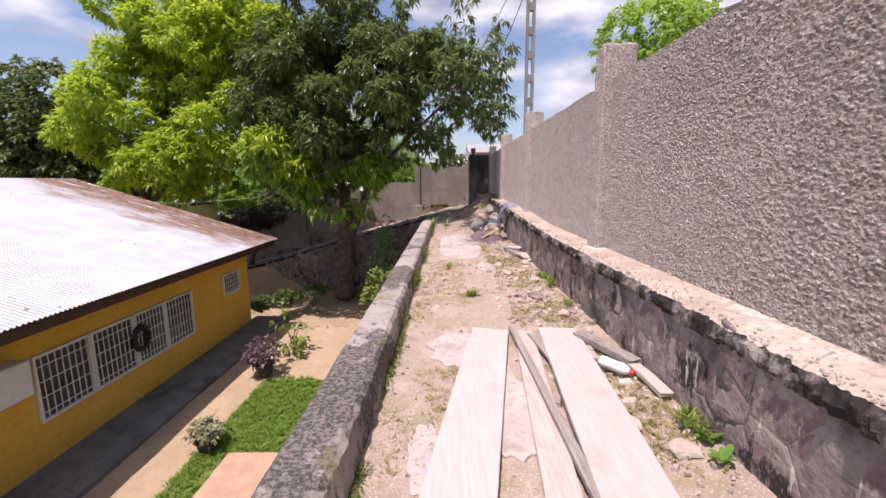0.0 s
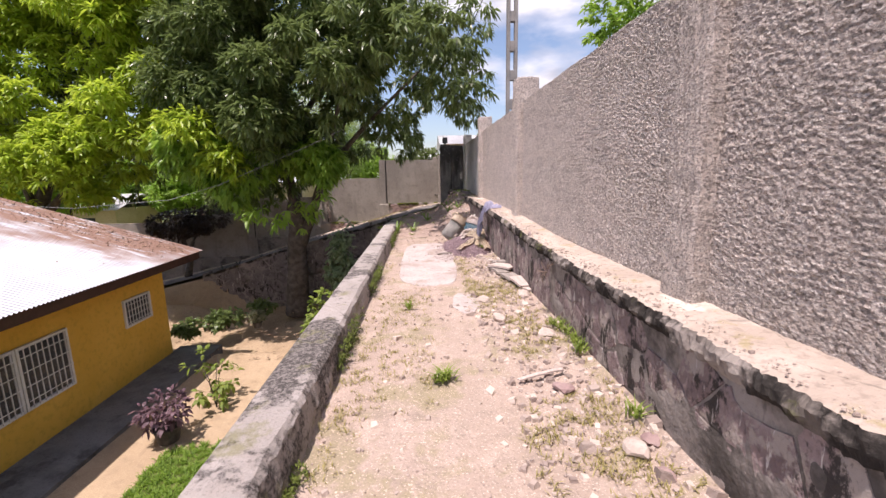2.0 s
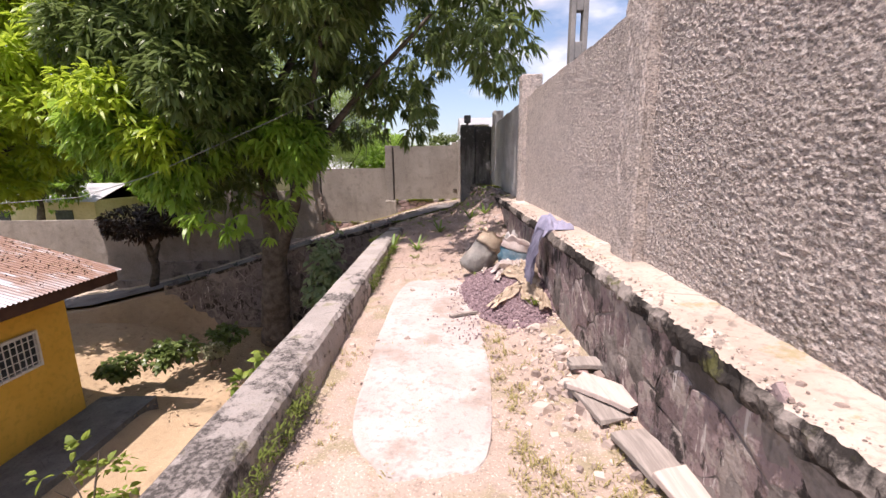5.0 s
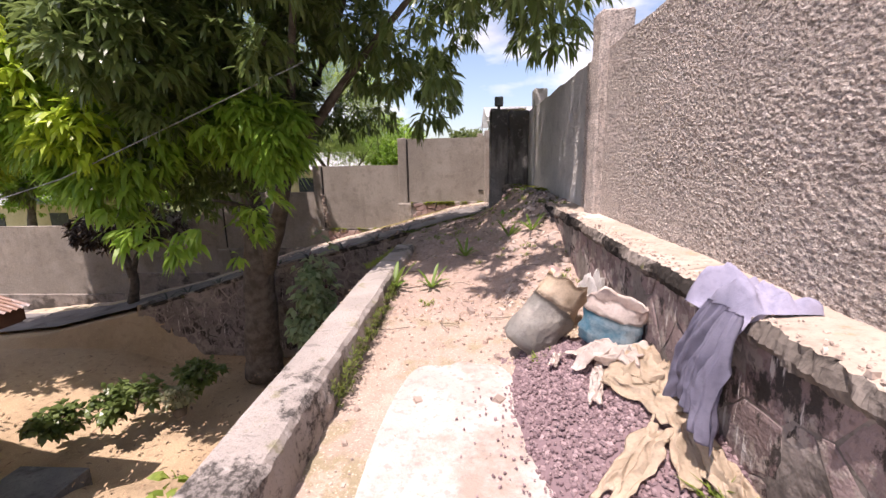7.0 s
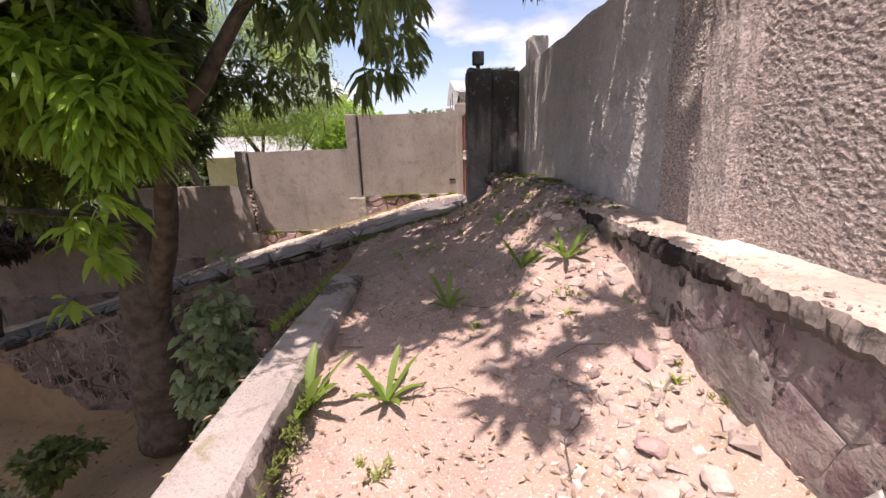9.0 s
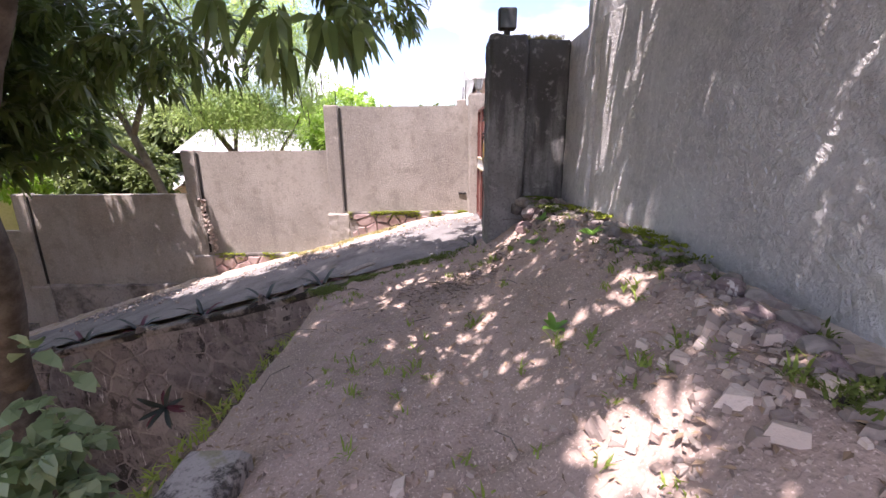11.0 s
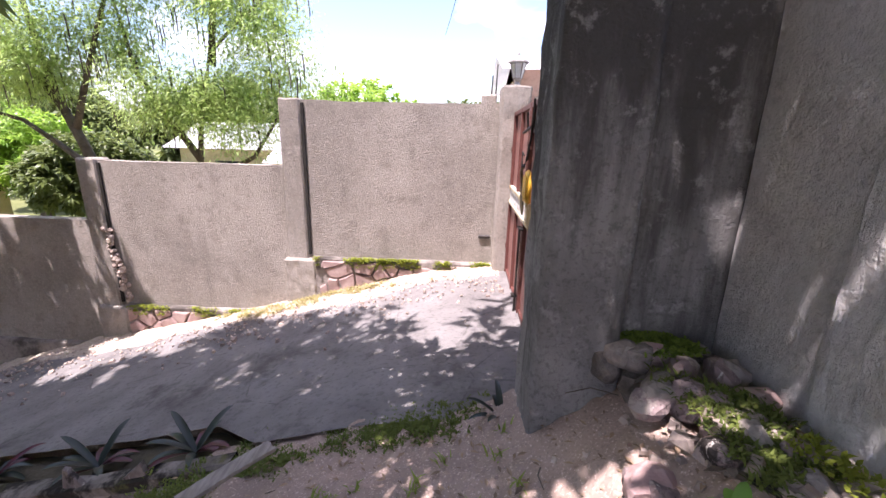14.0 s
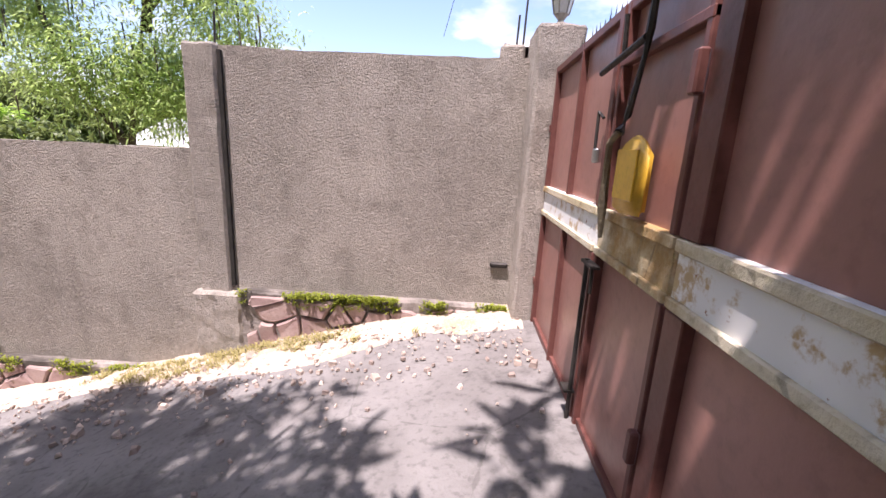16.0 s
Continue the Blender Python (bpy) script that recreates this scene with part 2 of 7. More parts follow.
M_ROUGHCAST = roughcast_material()
M_SMOOTHWALL = smooth_render_material("smooth grey render", (0.44, 0.415, 0.395), (0.55, 0.525, 0.50), (0.66, 0.63, 0.60))
M_FARWALL = smooth_render_material("grey block wall render", (0.27, 0.238, 0.208), (0.36, 0.318, 0.278), (0.19, 0.168, 0.148))
M_PIER = stained_pier_material()
M_TERRACE = dirt_material("terrace dirt and gravel", (0.43, 0.335, 0.27), (0.52, 0.405, 0.34), (0.30, 0.245, 0.20), (0.27, 0.25, 0.11), False, (0.35, 0.25, 0.215))
M_YARD = dirt_material("yard earth", (0.46, 0.335, 0.215), (0.57, 0.425, 0.28), (0.30, 0.22, 0.15), None, True)
M_PARAPET = parapet_material()
M_CAP = weathered_concrete("ledge mortar cap", (0.39, 0.315, 0.26), (0.48, 0.40, 0.34), (0.62, 0.54, 0.47), (0.56, 0.66), (0.30, 0.25, 0.13))
M_MORTAR = weathered_concrete("dark stone mortar", (0.22, 0.19, 0.17), (0.30, 0.26, 0.235), (0.08, 0.07, 0.062), (0.46, 0.62))


def stone_material(name, a, b, mortar, cover):
    """Stone with mortar smeared over it here and there."""
    s = Nodes(name)
    c = s.mix(s.ramp(s.noise(4, 5), 0.35, 0.65), a, b)
    c = s.mix(s.math("MULTIPLY", s.random(), 0.5), c, tuple(x * 0.62 for x in b))
    c = s.mix(s.math("MULTIPLY", s.ramp(s.noise(28, 4), 0.5, 0.68), 0.5), c, tuple(x * 0.5 for x in a))
    c = s.mix(s.ramp(s.noise(5.5, 8, 0.68), *cover), c, mortar)
    c = s.mix(s.ramp(s.noise(3.4, 8, 0.75, s.stretch(1, 1, 0.6)), 0.53, 0.59), c, (0.05, 0.042, 0.038))
    c = s.mix(s.math("MULTIPLY", s.ramp(s.noise(16, 5, 0.7, s.stretch(1, 1, 0.13)), 0.60, 0.65), 0.85), c, (0.56, 0.51, 0.47))
    s.bump(s.noise(14, 6, 0.65), 0.8, 0.03)
    s.bump(s.noise(60, 4), 0.6, 0.008)
    return s.done(c, 0.9, 0, 0.2)


M_STONE = stone_material("purple grey stone", (0.175, 0.128, 0.125), (0.31, 0.235, 0.225), (0.33, 0.28, 0.25), (0.50, 0.57))
M_DARKSTONE = stone_material("black stained stone", (0.15, 0.125, 0.12), (0.25, 0.21, 0.198), (0.22, 0.19, 0.172), (0.52, 0.60))
M_PINKSTONE = plain("pinkish rubble stone", (0.30, 0.19, 0.18), (0.42, 0.31, 0.28), 6, 0.85, 0.5, 40, per=True)
M_PALESLAB = weathered_concrete("pale concrete screed", (0.41, 0.35, 0.32), (0.48, 0.42, 0.39), (0.33, 0.265, 0.225), (0.50, 0.64), None, False)
M_DRIVE = weathered_concrete("driveway concrete", (0.16, 0.147, 0.140), (0.215, 0.20, 0.191), (0.085, 0.078, 0.074), (0.52, 0.70))
M_SAND = dirt_material("pale sandy earth", (0.52, 0.425, 0.335), (0.60, 0.50, 0.405), (0.36, 0.29, 0.22), (0.32, 0.29, 0.13))
M_APRON = weathered_concrete("apron concrete", (0.15, 0.147, 0.143), (0.21, 0.205, 0.198), (0.09, 0.087, 0.083), (0.5, 0.68))
M_YELLOW = plain("yellow house paint", (0.74, 0.44, 0.065), (0.80, 0.49, 0.085), 1.2, 0.75, 0.12, 50)
M_WHITEIRON = plain("white painted iron", (0.72, 0.70, 0.66), (0.80, 0.79, 0.76), 9, 0.5, 0.1, 60)
M_DARKGLASS = plain("dark louvre glass", (0.05, 0.055, 0.06), (0.08, 0.085, 0.09), 3, 0.15, 0.0)
M_FASCIA = plain("dark brown fascia paint", (0.07, 0.035, 0.025), (0.10, 0.05, 0.035), 6, 0.6, 0.2, 40)
M_BARK = plain("mango bark", (0.075, 0.06, 0.048), (0.16, 0.135, 0.11), 6, 0.95, 1.0, 25)
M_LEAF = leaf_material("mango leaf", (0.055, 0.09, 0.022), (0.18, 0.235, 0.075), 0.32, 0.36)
M_LEAFMID = leaf_material("drooping mango leaf", (0.11, 0.22, 0.022), (0.33, 0.48, 0.075), 0.36, 0.5)
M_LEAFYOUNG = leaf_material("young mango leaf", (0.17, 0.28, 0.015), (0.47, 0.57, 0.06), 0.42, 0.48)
M_LEAFFAR = leaf_material("far tree leaf", (0.06, 0.09, 0.028), (0.17, 0.21, 0.06))
M_LEAFFEATHER = leaf_material("feathery leaf", (0.22, 0.32, 0.09), (0.42, 0.52, 0.19), 0.5, 0.6)
M_GRASS = leaf_material("lawn grass", (0.07, 0.14, 0.012), (0.20, 0.32, 0.03), 0.6, 0.3)
M_GATERED = plain("red oxide gate paint", (0.25, 0.12, 0.10), (0.31, 0.15, 0.125), 2.5, 0.36, 0.1, 30, spec=0.45)


def zinc_material():
    s = Nodes("weathered zinc roofing")
    y = s.axis(1)
    far = s.ramp(s.math("ADD", y, s.math("MULTIPLY", s.noise(0.8, 6), 5.0)), 12.9, 14.9)
    c = s.mix(s.ramp(s.noise(1.5, 4), 0.4, 0.65), (0.31, 0.318, 0.345), (0.385, 0.393, 0.415))
    c = s.mix(s.math("MULTIPLY", s.ramp(s.noise(3.0, 6, 0.65, s.stretch(0.3, 2, 1)), 0.30, 0.50), far), c, (0.15, 0.08, 0.055))
    c = s.mix(s.ramp(s.noise(7, 3), 0.69, 0.73), c, (0.14, 0.12, 0.10))
    return s.done(c, 0.55, 0.25, 0.4)


M_ZINC = zinc_material()

# ---------------------------------------------------------------- builders


def thing(name, label, category, group="", kind="", at=(0, 0, 0)):
    ob = new(name)
    ob.location = at
    return tagged(ob, label, category, group, kind)


def meshed(name, bm, material, smooth=False):
    me = bpy.data.meshes.new(name)
    if isinstance(bm, bmesh.types.BMesh):
        bm.to_mesh(me)
        bm.free()
    else:
        me.from_pydata(*bm)
    me.materials.append(material)
    if smooth:
        me.shade_smooth()
    return me


def part(name, bm, material, parent, label="", smooth=False, kind=""):
    ob = new(name, meshed(name, bm, material, smooth))
    ob.parent = parent
    return tagged(ob, label, "", "", kind)


def solid(name, bm, material, label, category, group="", kind="", smooth=False):
    return tagged(new(name, meshed(name, bm, material, smooth)), label, category, group, kind)


def structure(name, bm, material, label, smooth=False):
    return solid(name, bm, material, label, name.rstrip("_0123456789").replace("_", " "), "", "structure", smooth)


def box(bm, x0, x1, y0, y1, z0, z1, bevel=0.0, turn=None):
    """A box, with its edges rounded where bevel is given."""
    v = bmesh.ops.create_cube(bm, size=1)["verts"]
    m = pose((x0 + x1) / 2, (y0 + y1) / 2, (z0 + z1) / 2) @ Matrix.Diagonal((x1 - x0, y1 - y0, z1 - z0, 1))
    bmesh.ops.transform(bm, matrix=(turn @ m) if turn else m, verts=v)
    if bevel:
        e = list({e for q in v for e in q.link_edges})
        bmesh.ops.bevel(bm, geom=e, offset=bevel, segments=1, affect="EDGES", clamp_overlap=True)
    return bm


def boxed(*a, **k):
    return box(bmesh.new(), *a, **k)


def tube(bm, points, radii, sides=8, cap=True):
    """A round bar along points."""
    rings = []
    n = len(points)
    for i, p in enumerate(points):
        p = Vector(p)
        d = (Vector(points[min(i + 1, n - 1)]) - Vector(points[max(i - 1, 0)])).normalized()
        side = d.cross(Vector((0, 0, 1)) if abs(d.z) < 0.9 else Vector((1, 0, 0))).normalized()
        up = side.cross(d)
        r = radii[i] if isinstance(radii, (list, tuple)) else radii
        rings.append([bm.verts.new(p + r * (math.cos(a) * side + math.sin(a) * up)) for a in [2 * math.pi * k / sides for k in range(sides)]])
    for a, b in zip(rings, rings[1:]):
        for k in range(sides):
            bm.faces.new((a[k], a[(k + 1) % sides], b[(k + 1) % sides], b[k]))
    if cap:
        bm.faces.new(rings[0][::-1])
        bm.faces.new(rings[-1])
    return bm


def lathe(bm, profile, centre=(0, 0, 0), sides=16):
    """A turned body: profile of (radius, height)."""
    c = Vector(centre)
    rings = [[bm.verts.new(c + Vector((r * math.cos(2 * math.pi * k / sides), r * math.sin(2 * math.pi * k / sides), z))) for k in range(sides)] for r, z in profile]
    for a, b in zip(rings, rings[1:]):
        for k in range(sides):
            bm.faces.new((a[k], a[(k + 1) % sides], b[(k + 1) % sides], b[k]))
    bm.faces.new(rings[0][::-1])
    bm.faces.new(rings[-1])
    return bm


def hash3(x, y, z):
    n = (x * 374761393 + y * 668265263 + z * 1274126177) & 0xFFFFFFFF
    n = ((n ^ (n >> 13)) * 1274126177) & 0xFFFFFFFF
    return ((n ^ (n >> 16)) & 0xFFFF) / 65535.0


def vnoise(x, y, z=0.0, seed=0):
    """Value noise in 0..1 over arrays."""
    x, y, z = np.broadcast_arrays(np.asarray(x, float), np.asarray(y, float), np.asarray(z, float))
    xi, yi, zi = np.floor(x).astype(np.int64), np.floor(y).astype(np.int64), np.floor(z).astype(np.int64)
    u, v, w = [f * f * (3 - 2 * f) for f in (x - xi, y - yi, z - zi)]
    r = 0
    for a in (0, 1):
        for b in (0, 1):
            for c in (0, 1):
                r = r + hash3(xi + a + seed * 57, yi + b, zi + c) * (u if a else 1 - u) * (v if b else 1 - v) * (w if c else 1 - w)
    return r


def fbm(x, y, z=0.0, octaves=4, seed=0):
    r, k, s = 0, 0.5, 0
    for o in range(octaves):
        r, s = r + k * vnoise(x * 2 ** o, y * 2 ** o, np.asarray(z) * 2 ** o, seed + o), s + k
        k *= 0.5
    return r / s


def sheet(us, vs, place):
    """A grid of points place(U, V) -> X, Y, Z as vertices and faces."""
    U, V = np.meshgrid(us, vs, indexing="ij")
    X, Y, Z = place(U, V)
    nu, nv = U.shape
    co = np.stack([X, Y, Z], -1).reshape(-1, 3)
    i = np.arange(nu * nv).reshape(nu, nv)
    f = np.stack([i[:-1, :-1], i[1:, :-1], i[1:, 1:], i[:-1, 1:]], -1).reshape(-1, 4)
    return co.tolist(), [], f.tolist()


def steps(a, b, d):
    return np.linspace(a, b, max(2, int(round((b - a) / d)) + 1))


def cells(width, height, size, rng, squash=1.0):
    """Voronoi cells of a jittered grid in a rectangle, as polygons."""
    nx, ny = max(1, round(width / size)), max(1, round(height / (size * squash)))
    pts = [((i + 0.5 + (0.5 if j % 2 else 0) * 0.6 + rng.uniform(-0.46, 0.46)) * width / nx, (j + 0.5 + rng.uniform(-0.46, 0.46)) * height / ny)
           for i in range(-1, nx + 1) for j in range(-1, ny + 1)]
    out = []
    for k, (px, py) in enumerate(pts):
        if not (0 <= px <= width and 0 <= py <= height):
            continue
        poly = [(0, 0), (width, 0), (width, height), (0, height)]
        for m, (qx, qy) in enumerate(pts):
            if m == k or abs(qx - px) > size * 3 or abs(qy - py) > size * 3:
                continue
            mx, my, dx, dy = (px + qx) / 2, (py + qy) / 2, qx - px, qy - py
            side = [(x - mx) * dx + (y - my) * dy for x, y in poly]
            nxt = []
            for a in range(len(poly)):
                b = (a + 1) % len(poly)
                if side[a] <= 0:
                    nxt.append(poly[a])
                if (side[a] < 0) != (side[b] < 0) and side[a] != side[b]:
                    s = side[a] / (side[a] - side[b])
                    nxt.append((poly[a][0] + s * (poly[b][0] - poly[a][0]), poly[a][1] + s * (poly[b][1] - poly[a][1])))
            poly = nxt
            if len(poly) < 3:
                break
        if len(poly) >= 3:
            out.append(poly)
    return out


def stones(parent, width, height, size, frame_at, material, rng, gap=0.015, proud=0.03, squash=1.0, keep=None, name="stone"):
    """Irregular stones set in a face; frame_at(u, v, d) gives the place d in front of the face."""
    for poly in cells(width, height, size, rng, squash):
        cx, cy = sum(p[0] for p in poly) / len(poly), sum(p[1] for p in poly) / len(poly)
        if keep and not keep(cx, cy):
            continue
        ring = []
        for i, (x, y) in enumerate(poly):
            x2, y2 = poly[(i + 1) % len(poly)]
            ring += [(x + rng.uniform(-1, 1) * size * 0.03, y + rng.uniform(-1, 1) * size * 0.03), ((x + x2) / 2 + rng.uniform(-1, 1) * size * 0.04, (y + y2) / 2 + rng.uniform(-1, 1) * size * 0.04)]
        r = sum(math.hypot(x - cx, y - cy) for x, y in ring) / len(ring)
        k0 = max(0.4, 1 - gap / r)
        k1 = k0 * 0.86
        out = proud * rng.uniform(0.5, 1.3)
        tilt = rng.uniform(-0.25, 0.25) * out / r
        vs, fs, n = [], [], len(ring)
        for k, d in ((k0, -0.02), (k0 * 0.98, out * 0.55), (k1, out)):
            vs += [frame_at(cx + (x - cx) * k, cy + (y - cy) * k, d + (x - cx) * tilt + (rng.uniform(-0.15, 0.15) * out if d > 0 else 0)) for x, y in ring]
        for a in (0, n):
            fs += [(a + i, a + (i + 1) % n, a + n + (i + 1) % n, a + n + i) for i in range(n)]
        fs.append(tuple(range(2 * n, 3 * n)))
        part(name, (vs, [], fs), material, parent)

# ---------------------------------------------------------------- the ground and the terrace
WALL_X, LEDGE_X, LEDGE_Z, WALL_TOP = 1.70, 1.40, 0.68, 2.46


def ledge_z(y):
    """The ledge climbs a little along the wall."""
    return np.interp(y, [-6, 6, 7, 8.2, 10.5, 16.5], [LEDGE_Z, LEDGE_Z, 0.695, 0.755, 0.812, 0.87])


PAR_IN, PAR_OUT, PAR_TOP = -0.48, -0.77, 0.25
YARD = -3.2


def drive_z(x):
    return np.interp(x, [-30, -14, -11, -8, -4.3, -1.6, -1.1, 0, 1.1, 3], [-3.2, -3.15, -2.85, -2.15, -1.02, -0.36, -0.2, 0.10, 0.27, 0.3])


def terrace_z(x, y):
    """The terrace floor: flat, then a mound of earth that climbs to the ledge and the gate."""
    side = np.clip((x + 0.75) / 2.1, 0, 1)
    far = np.interp(y, [-10, 11.4, 12.4, 13.4, 14.6, 16.2, 17.6], [0, 0, 0.10, 0.29, 0.36, 0.34, 0.27])
    near_wall = np.interp(y, [-10, 10.8, 12.5, 14.0, 16.3, 17.6], [0, 0, 0.20, 0.48, 0.50, 0.38])
    left = np.interp(y, [-10, 12.5, 14.0, 16.0, 17.6], [0, 0, -0.12, -0.22, -0.2])
    z = far * np.clip(0.35 + side * 0.9, 0, 1.15) + near_wall * np.clip((side - 0.6) / 0.4, 0, 1) ** 1.5 + left * (1 - side) ** 2
    edge = np.clip((x - 0.85) / 0.6, 0, 1)
    return z + 0.05 * edge ** 2 * (y < 12)


def rest_z(x, y):
    return float(terrace_z(np.array(x), np.array(y)))


def ground_place(U, V):
    X, Y = U, V
    z = np.full(X.shape, YARD) + 0.10 * (fbm(X * 0.35, Y * 0.35, 0, 3, 3) - 0.5) * ((X < -4.5) | (Y > 13) | (X > 0))
    z = z + 0.03 * (fbm(X * 2.5, Y * 2.5, 0, 3, 5) - 0.5)
    dip = np.clip((Y - 13.0) / 1.0, 0, 1) * np.clip((X + 9.0) / 2.0, 0, 1)
    z = z - 0.42 * dip * dip * (3 - 2 * dip)
    up = np.clip((X + 0.6) / 1.2, 0, 1)
    z = z * (1 - up) + (-0.25) * up
    behind = np.clip((Y - 17.9) / 0.1, 0, 1)
    z = np.where(behind > 0, z * (1 - behind) + np.minimum(drive_z(X) - 0.10, 0.0) * behind, z)
    over = np.clip((Y - 21.2) / 6, 0, 1)
    z = z * (1 - over) + np.minimum(z, -1.2) * over
    d = np.hypot(X, Y - 10)
    z = z + np.where(d > 90, np.minimum(40, (d - 90) * 0.045) * (0.3 + 0.9 * vnoise(X / 120, Y / 120, 0, 9)), 0) * (X < 60)
    return X, Y, z


gx = np.concatenate([[-900, -500, -300, -200, -140, -100, -70, -50, -40, -32, -26, -22, -19], steps(-17, -0.8, 0.2), [-0.6, 0, 0.6, 1.2, 2, 3, 5, 8, 12, 20, 40, 80, 150, 300, 900]])
gy = np.concatenate([[-600, -200, -80, -40, -20, -12, -8], steps(-6, 17.8, 0.2), [17.89, 18.01], steps(18.3, 21.3, 0.3), [22, 23, 25, 28, 32, 38, 46, 56, 70, 90, 120, 160, 220, 320, 500, 900]])
structure("ground", sheet(gx, gy, ground_place), M_YARD, "brown packed earth of the lower yard and land beyond", True)


def terrace_place(U, V):
    U = np.where(U < -0.7, U - 0.27 * np.clip((V - 13.2) / 1.2, 0, 1) * np.clip((-0.66 - U) / 0.14, 0, 1), U)
    h = fbm(U * 5, V * 5, 0, 4, 11) - 0.5
    clods = np.clip(fbm(U * 16, V * 16, 0, 2, 21) - 0.55, 0, 1)
    return U, V, terrace_z(U, V) + (0.028 + 0.03 * np.clip((V - 11) / 2, 0, 1)) * h - 0.25 * np.clip((-0.86 - U) / 0.2, 0, 1) + (0.10 * clods) * np.clip((V - 11) / 2, 0.25, 1)


structure("terrace_floor", sheet(steps(-0.80, 1.58, 0.035), steps(-6, 17.75, 0.035), terrace_place), M_TERRACE, "dirt and gravel terrace floor rising to an earth mound", True)
structure("terrace_fill", boxed(PAR_OUT + 0.02, 3.2, -6, 17.72, YARD - 0.4, -0.26), M_MORTAR, "stone fill of the raised terrace")

# parapet on the yard side
par = thing("parapet", "low weathered concrete parapet with black algae stains", "parapet", "", "structure")


def parapet_place(U, V):
    rng = [(PAR_OUT, -0.6), (PAR_OUT, PAR_TOP - 0.025), (PAR_OUT + 0.025, PAR_TOP), (PAR_OUT + 0.1, PAR_TOP + 0.004), (PAR_IN - 0.1, PAR_TOP + 0.004), (PAR_IN - 0.03, PAR_TOP), (PAR_IN, PAR_TOP - 0.03), (PAR_IN + 0.02, 0.1), (PAR_IN + 0.03, -0.12)]
    k = np.clip(U.astype(int), 0, 8)
    X, Z = np.array([r[0] for r in rng])[k], np.array([r[1] for r in rng])[k]
    w = np.where((k > 0) & (k < 8), 1.0, 0.0)
    X = X + w * (0.035 * (fbm(V * 3, k * 0.4, 0, 4, 31) - 0.5) * np.where(k > 4, 1.0, 0.4) + 0.032 * (fbm(V * 18, k * 1.7, 0, 3, 33) - 0.5) * np.where(k > 5, 1.0, 0.1))
    Z = Z + w * (0.012 * (fbm(V * 3, k * 0.3, 0, 3, 41) - 0.5) + 0.02 * (fbm(V * 22, k * 1.9, 0, 3, 43) - 0.5) * np.where(k > 5, 1.0, 0.15))
    Z = Z - np.interp(V, [-10, 12.4, 14.2], [0, 0, 0.10])
    return X, V, Z


part("coping", sheet(np.arange(9), steps(-6, 14.6, 0.018), parapet_place), M_PARAPET, par, smooth=False)
part("wall_below", boxed(PAR_OUT - 0.03, PAR_OUT + 0.09, -6, 17.6, YARD - 0.3, -0.35), M_MORTAR, par)

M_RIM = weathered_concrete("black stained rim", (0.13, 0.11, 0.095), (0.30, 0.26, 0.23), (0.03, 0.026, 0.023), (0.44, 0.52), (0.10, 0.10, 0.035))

# retaining wall with its stone facing and mortar ledge
ret = thing("retaining_wall", "low stone retaining wall with a mortar ledge", "retaining wall", "", "structure")


def ledge_line(y):
    return LEDGE_X + 0.006 * np.sin(y * 1.1) + 0.02 * (vnoise(y * 2.2, 0 * y, 0, 51) - 0.5)


def ret_face(U, V):
    Z = np.where(U > 0, U * ledge_z(V) / LEDGE_Z, U)
    X = LEDGE_X + 0.043 - 0.02 * Z + 0.034 * (fbm(V * 5, Z * 5, 0, 4, 61) - 0.5)
    return X, V, Z


part("mortar_face", sheet(steps(-0.3, LEDGE_Z - 0.02, 0.03), steps(-2, 16.6, 0.03), ret_face), M_MORTAR, ret)


def ledge_place(U, V):
    prof = [(0.06, -0.12), (0.01, -0.10), (-0.012, -0.06), (-0.004, -0.025), (0.015, 0.0), (0.05, 0.008), (0.10, 0.012), (0.2, 0.018), (0.36, 0.03)]
    k = np.clip(U.astype(int), 0, 8)
    X = ledge_line(V) + np.array([p[0] for p in prof])[k]
    X = X + np.where(k < 5, 0.05 * (fbm(V * 15, k * 1.1, 0, 4, 71) - 0.5) + 0.026 * (vnoise(V * 55, k * 2.3, 0, 73) - 0.5), 0)
    Z = ledge_z(V) + np.array([p[1] for p in prof])[k] + np.where(k < 5, 0.03, 0.02) * (fbm(V * 14, k * 0.8, 0, 4, 81) - 0.5) + np.where(k < 5, 0.014 * (vnoise(V * 60, k * 2.9, 0, 83) - 0.5), 0)
    return X, V, Z


part("ledge", sheet(np.arange(4, 9), steps(-6, 16.8, 0.01), ledge_place), M_CAP, ret, "pale mortar ledge")
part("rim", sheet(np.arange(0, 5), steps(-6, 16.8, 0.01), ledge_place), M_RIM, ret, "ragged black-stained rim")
RNG = random.Random(4)
stones(ret, 20.0, 0.76, 0.27, lambda u, v, d: (LEDGE_X + 0.045 - d - 0.02 * v, -5.0 + u, v + 0.0), M_STONE, RNG, 0.004, 0.007, 0.85,
       keep=lambda u, v: v < float(ledge_z(u - 5)) - 0.10 and rest_z(1.38, u - 5) < v + 0.03)

# boundary wall in roughcast with pillars
bw = thing("wall_east", "tall grey roughcast boundary wall with pillars", "wall", "", "structure")


def rough_place(U, V):
    r = fbm(V * 50, U * 84, 0, 2, 91)
    course = fbm(V * 0.8, U * 5, 0, 2, 97)
    k = np.clip(r - 0.40, 0, 1) * (0.55 + 0.9 * course)
    lip = np.where(U > WALL_TOP - 0.012, 0.035 * (fbm(V * 4, 0 * V, 0, 4, 99) - 0.5), 0)
    return WALL_X + 0.008 - 0.0145 * k, V, U + lip


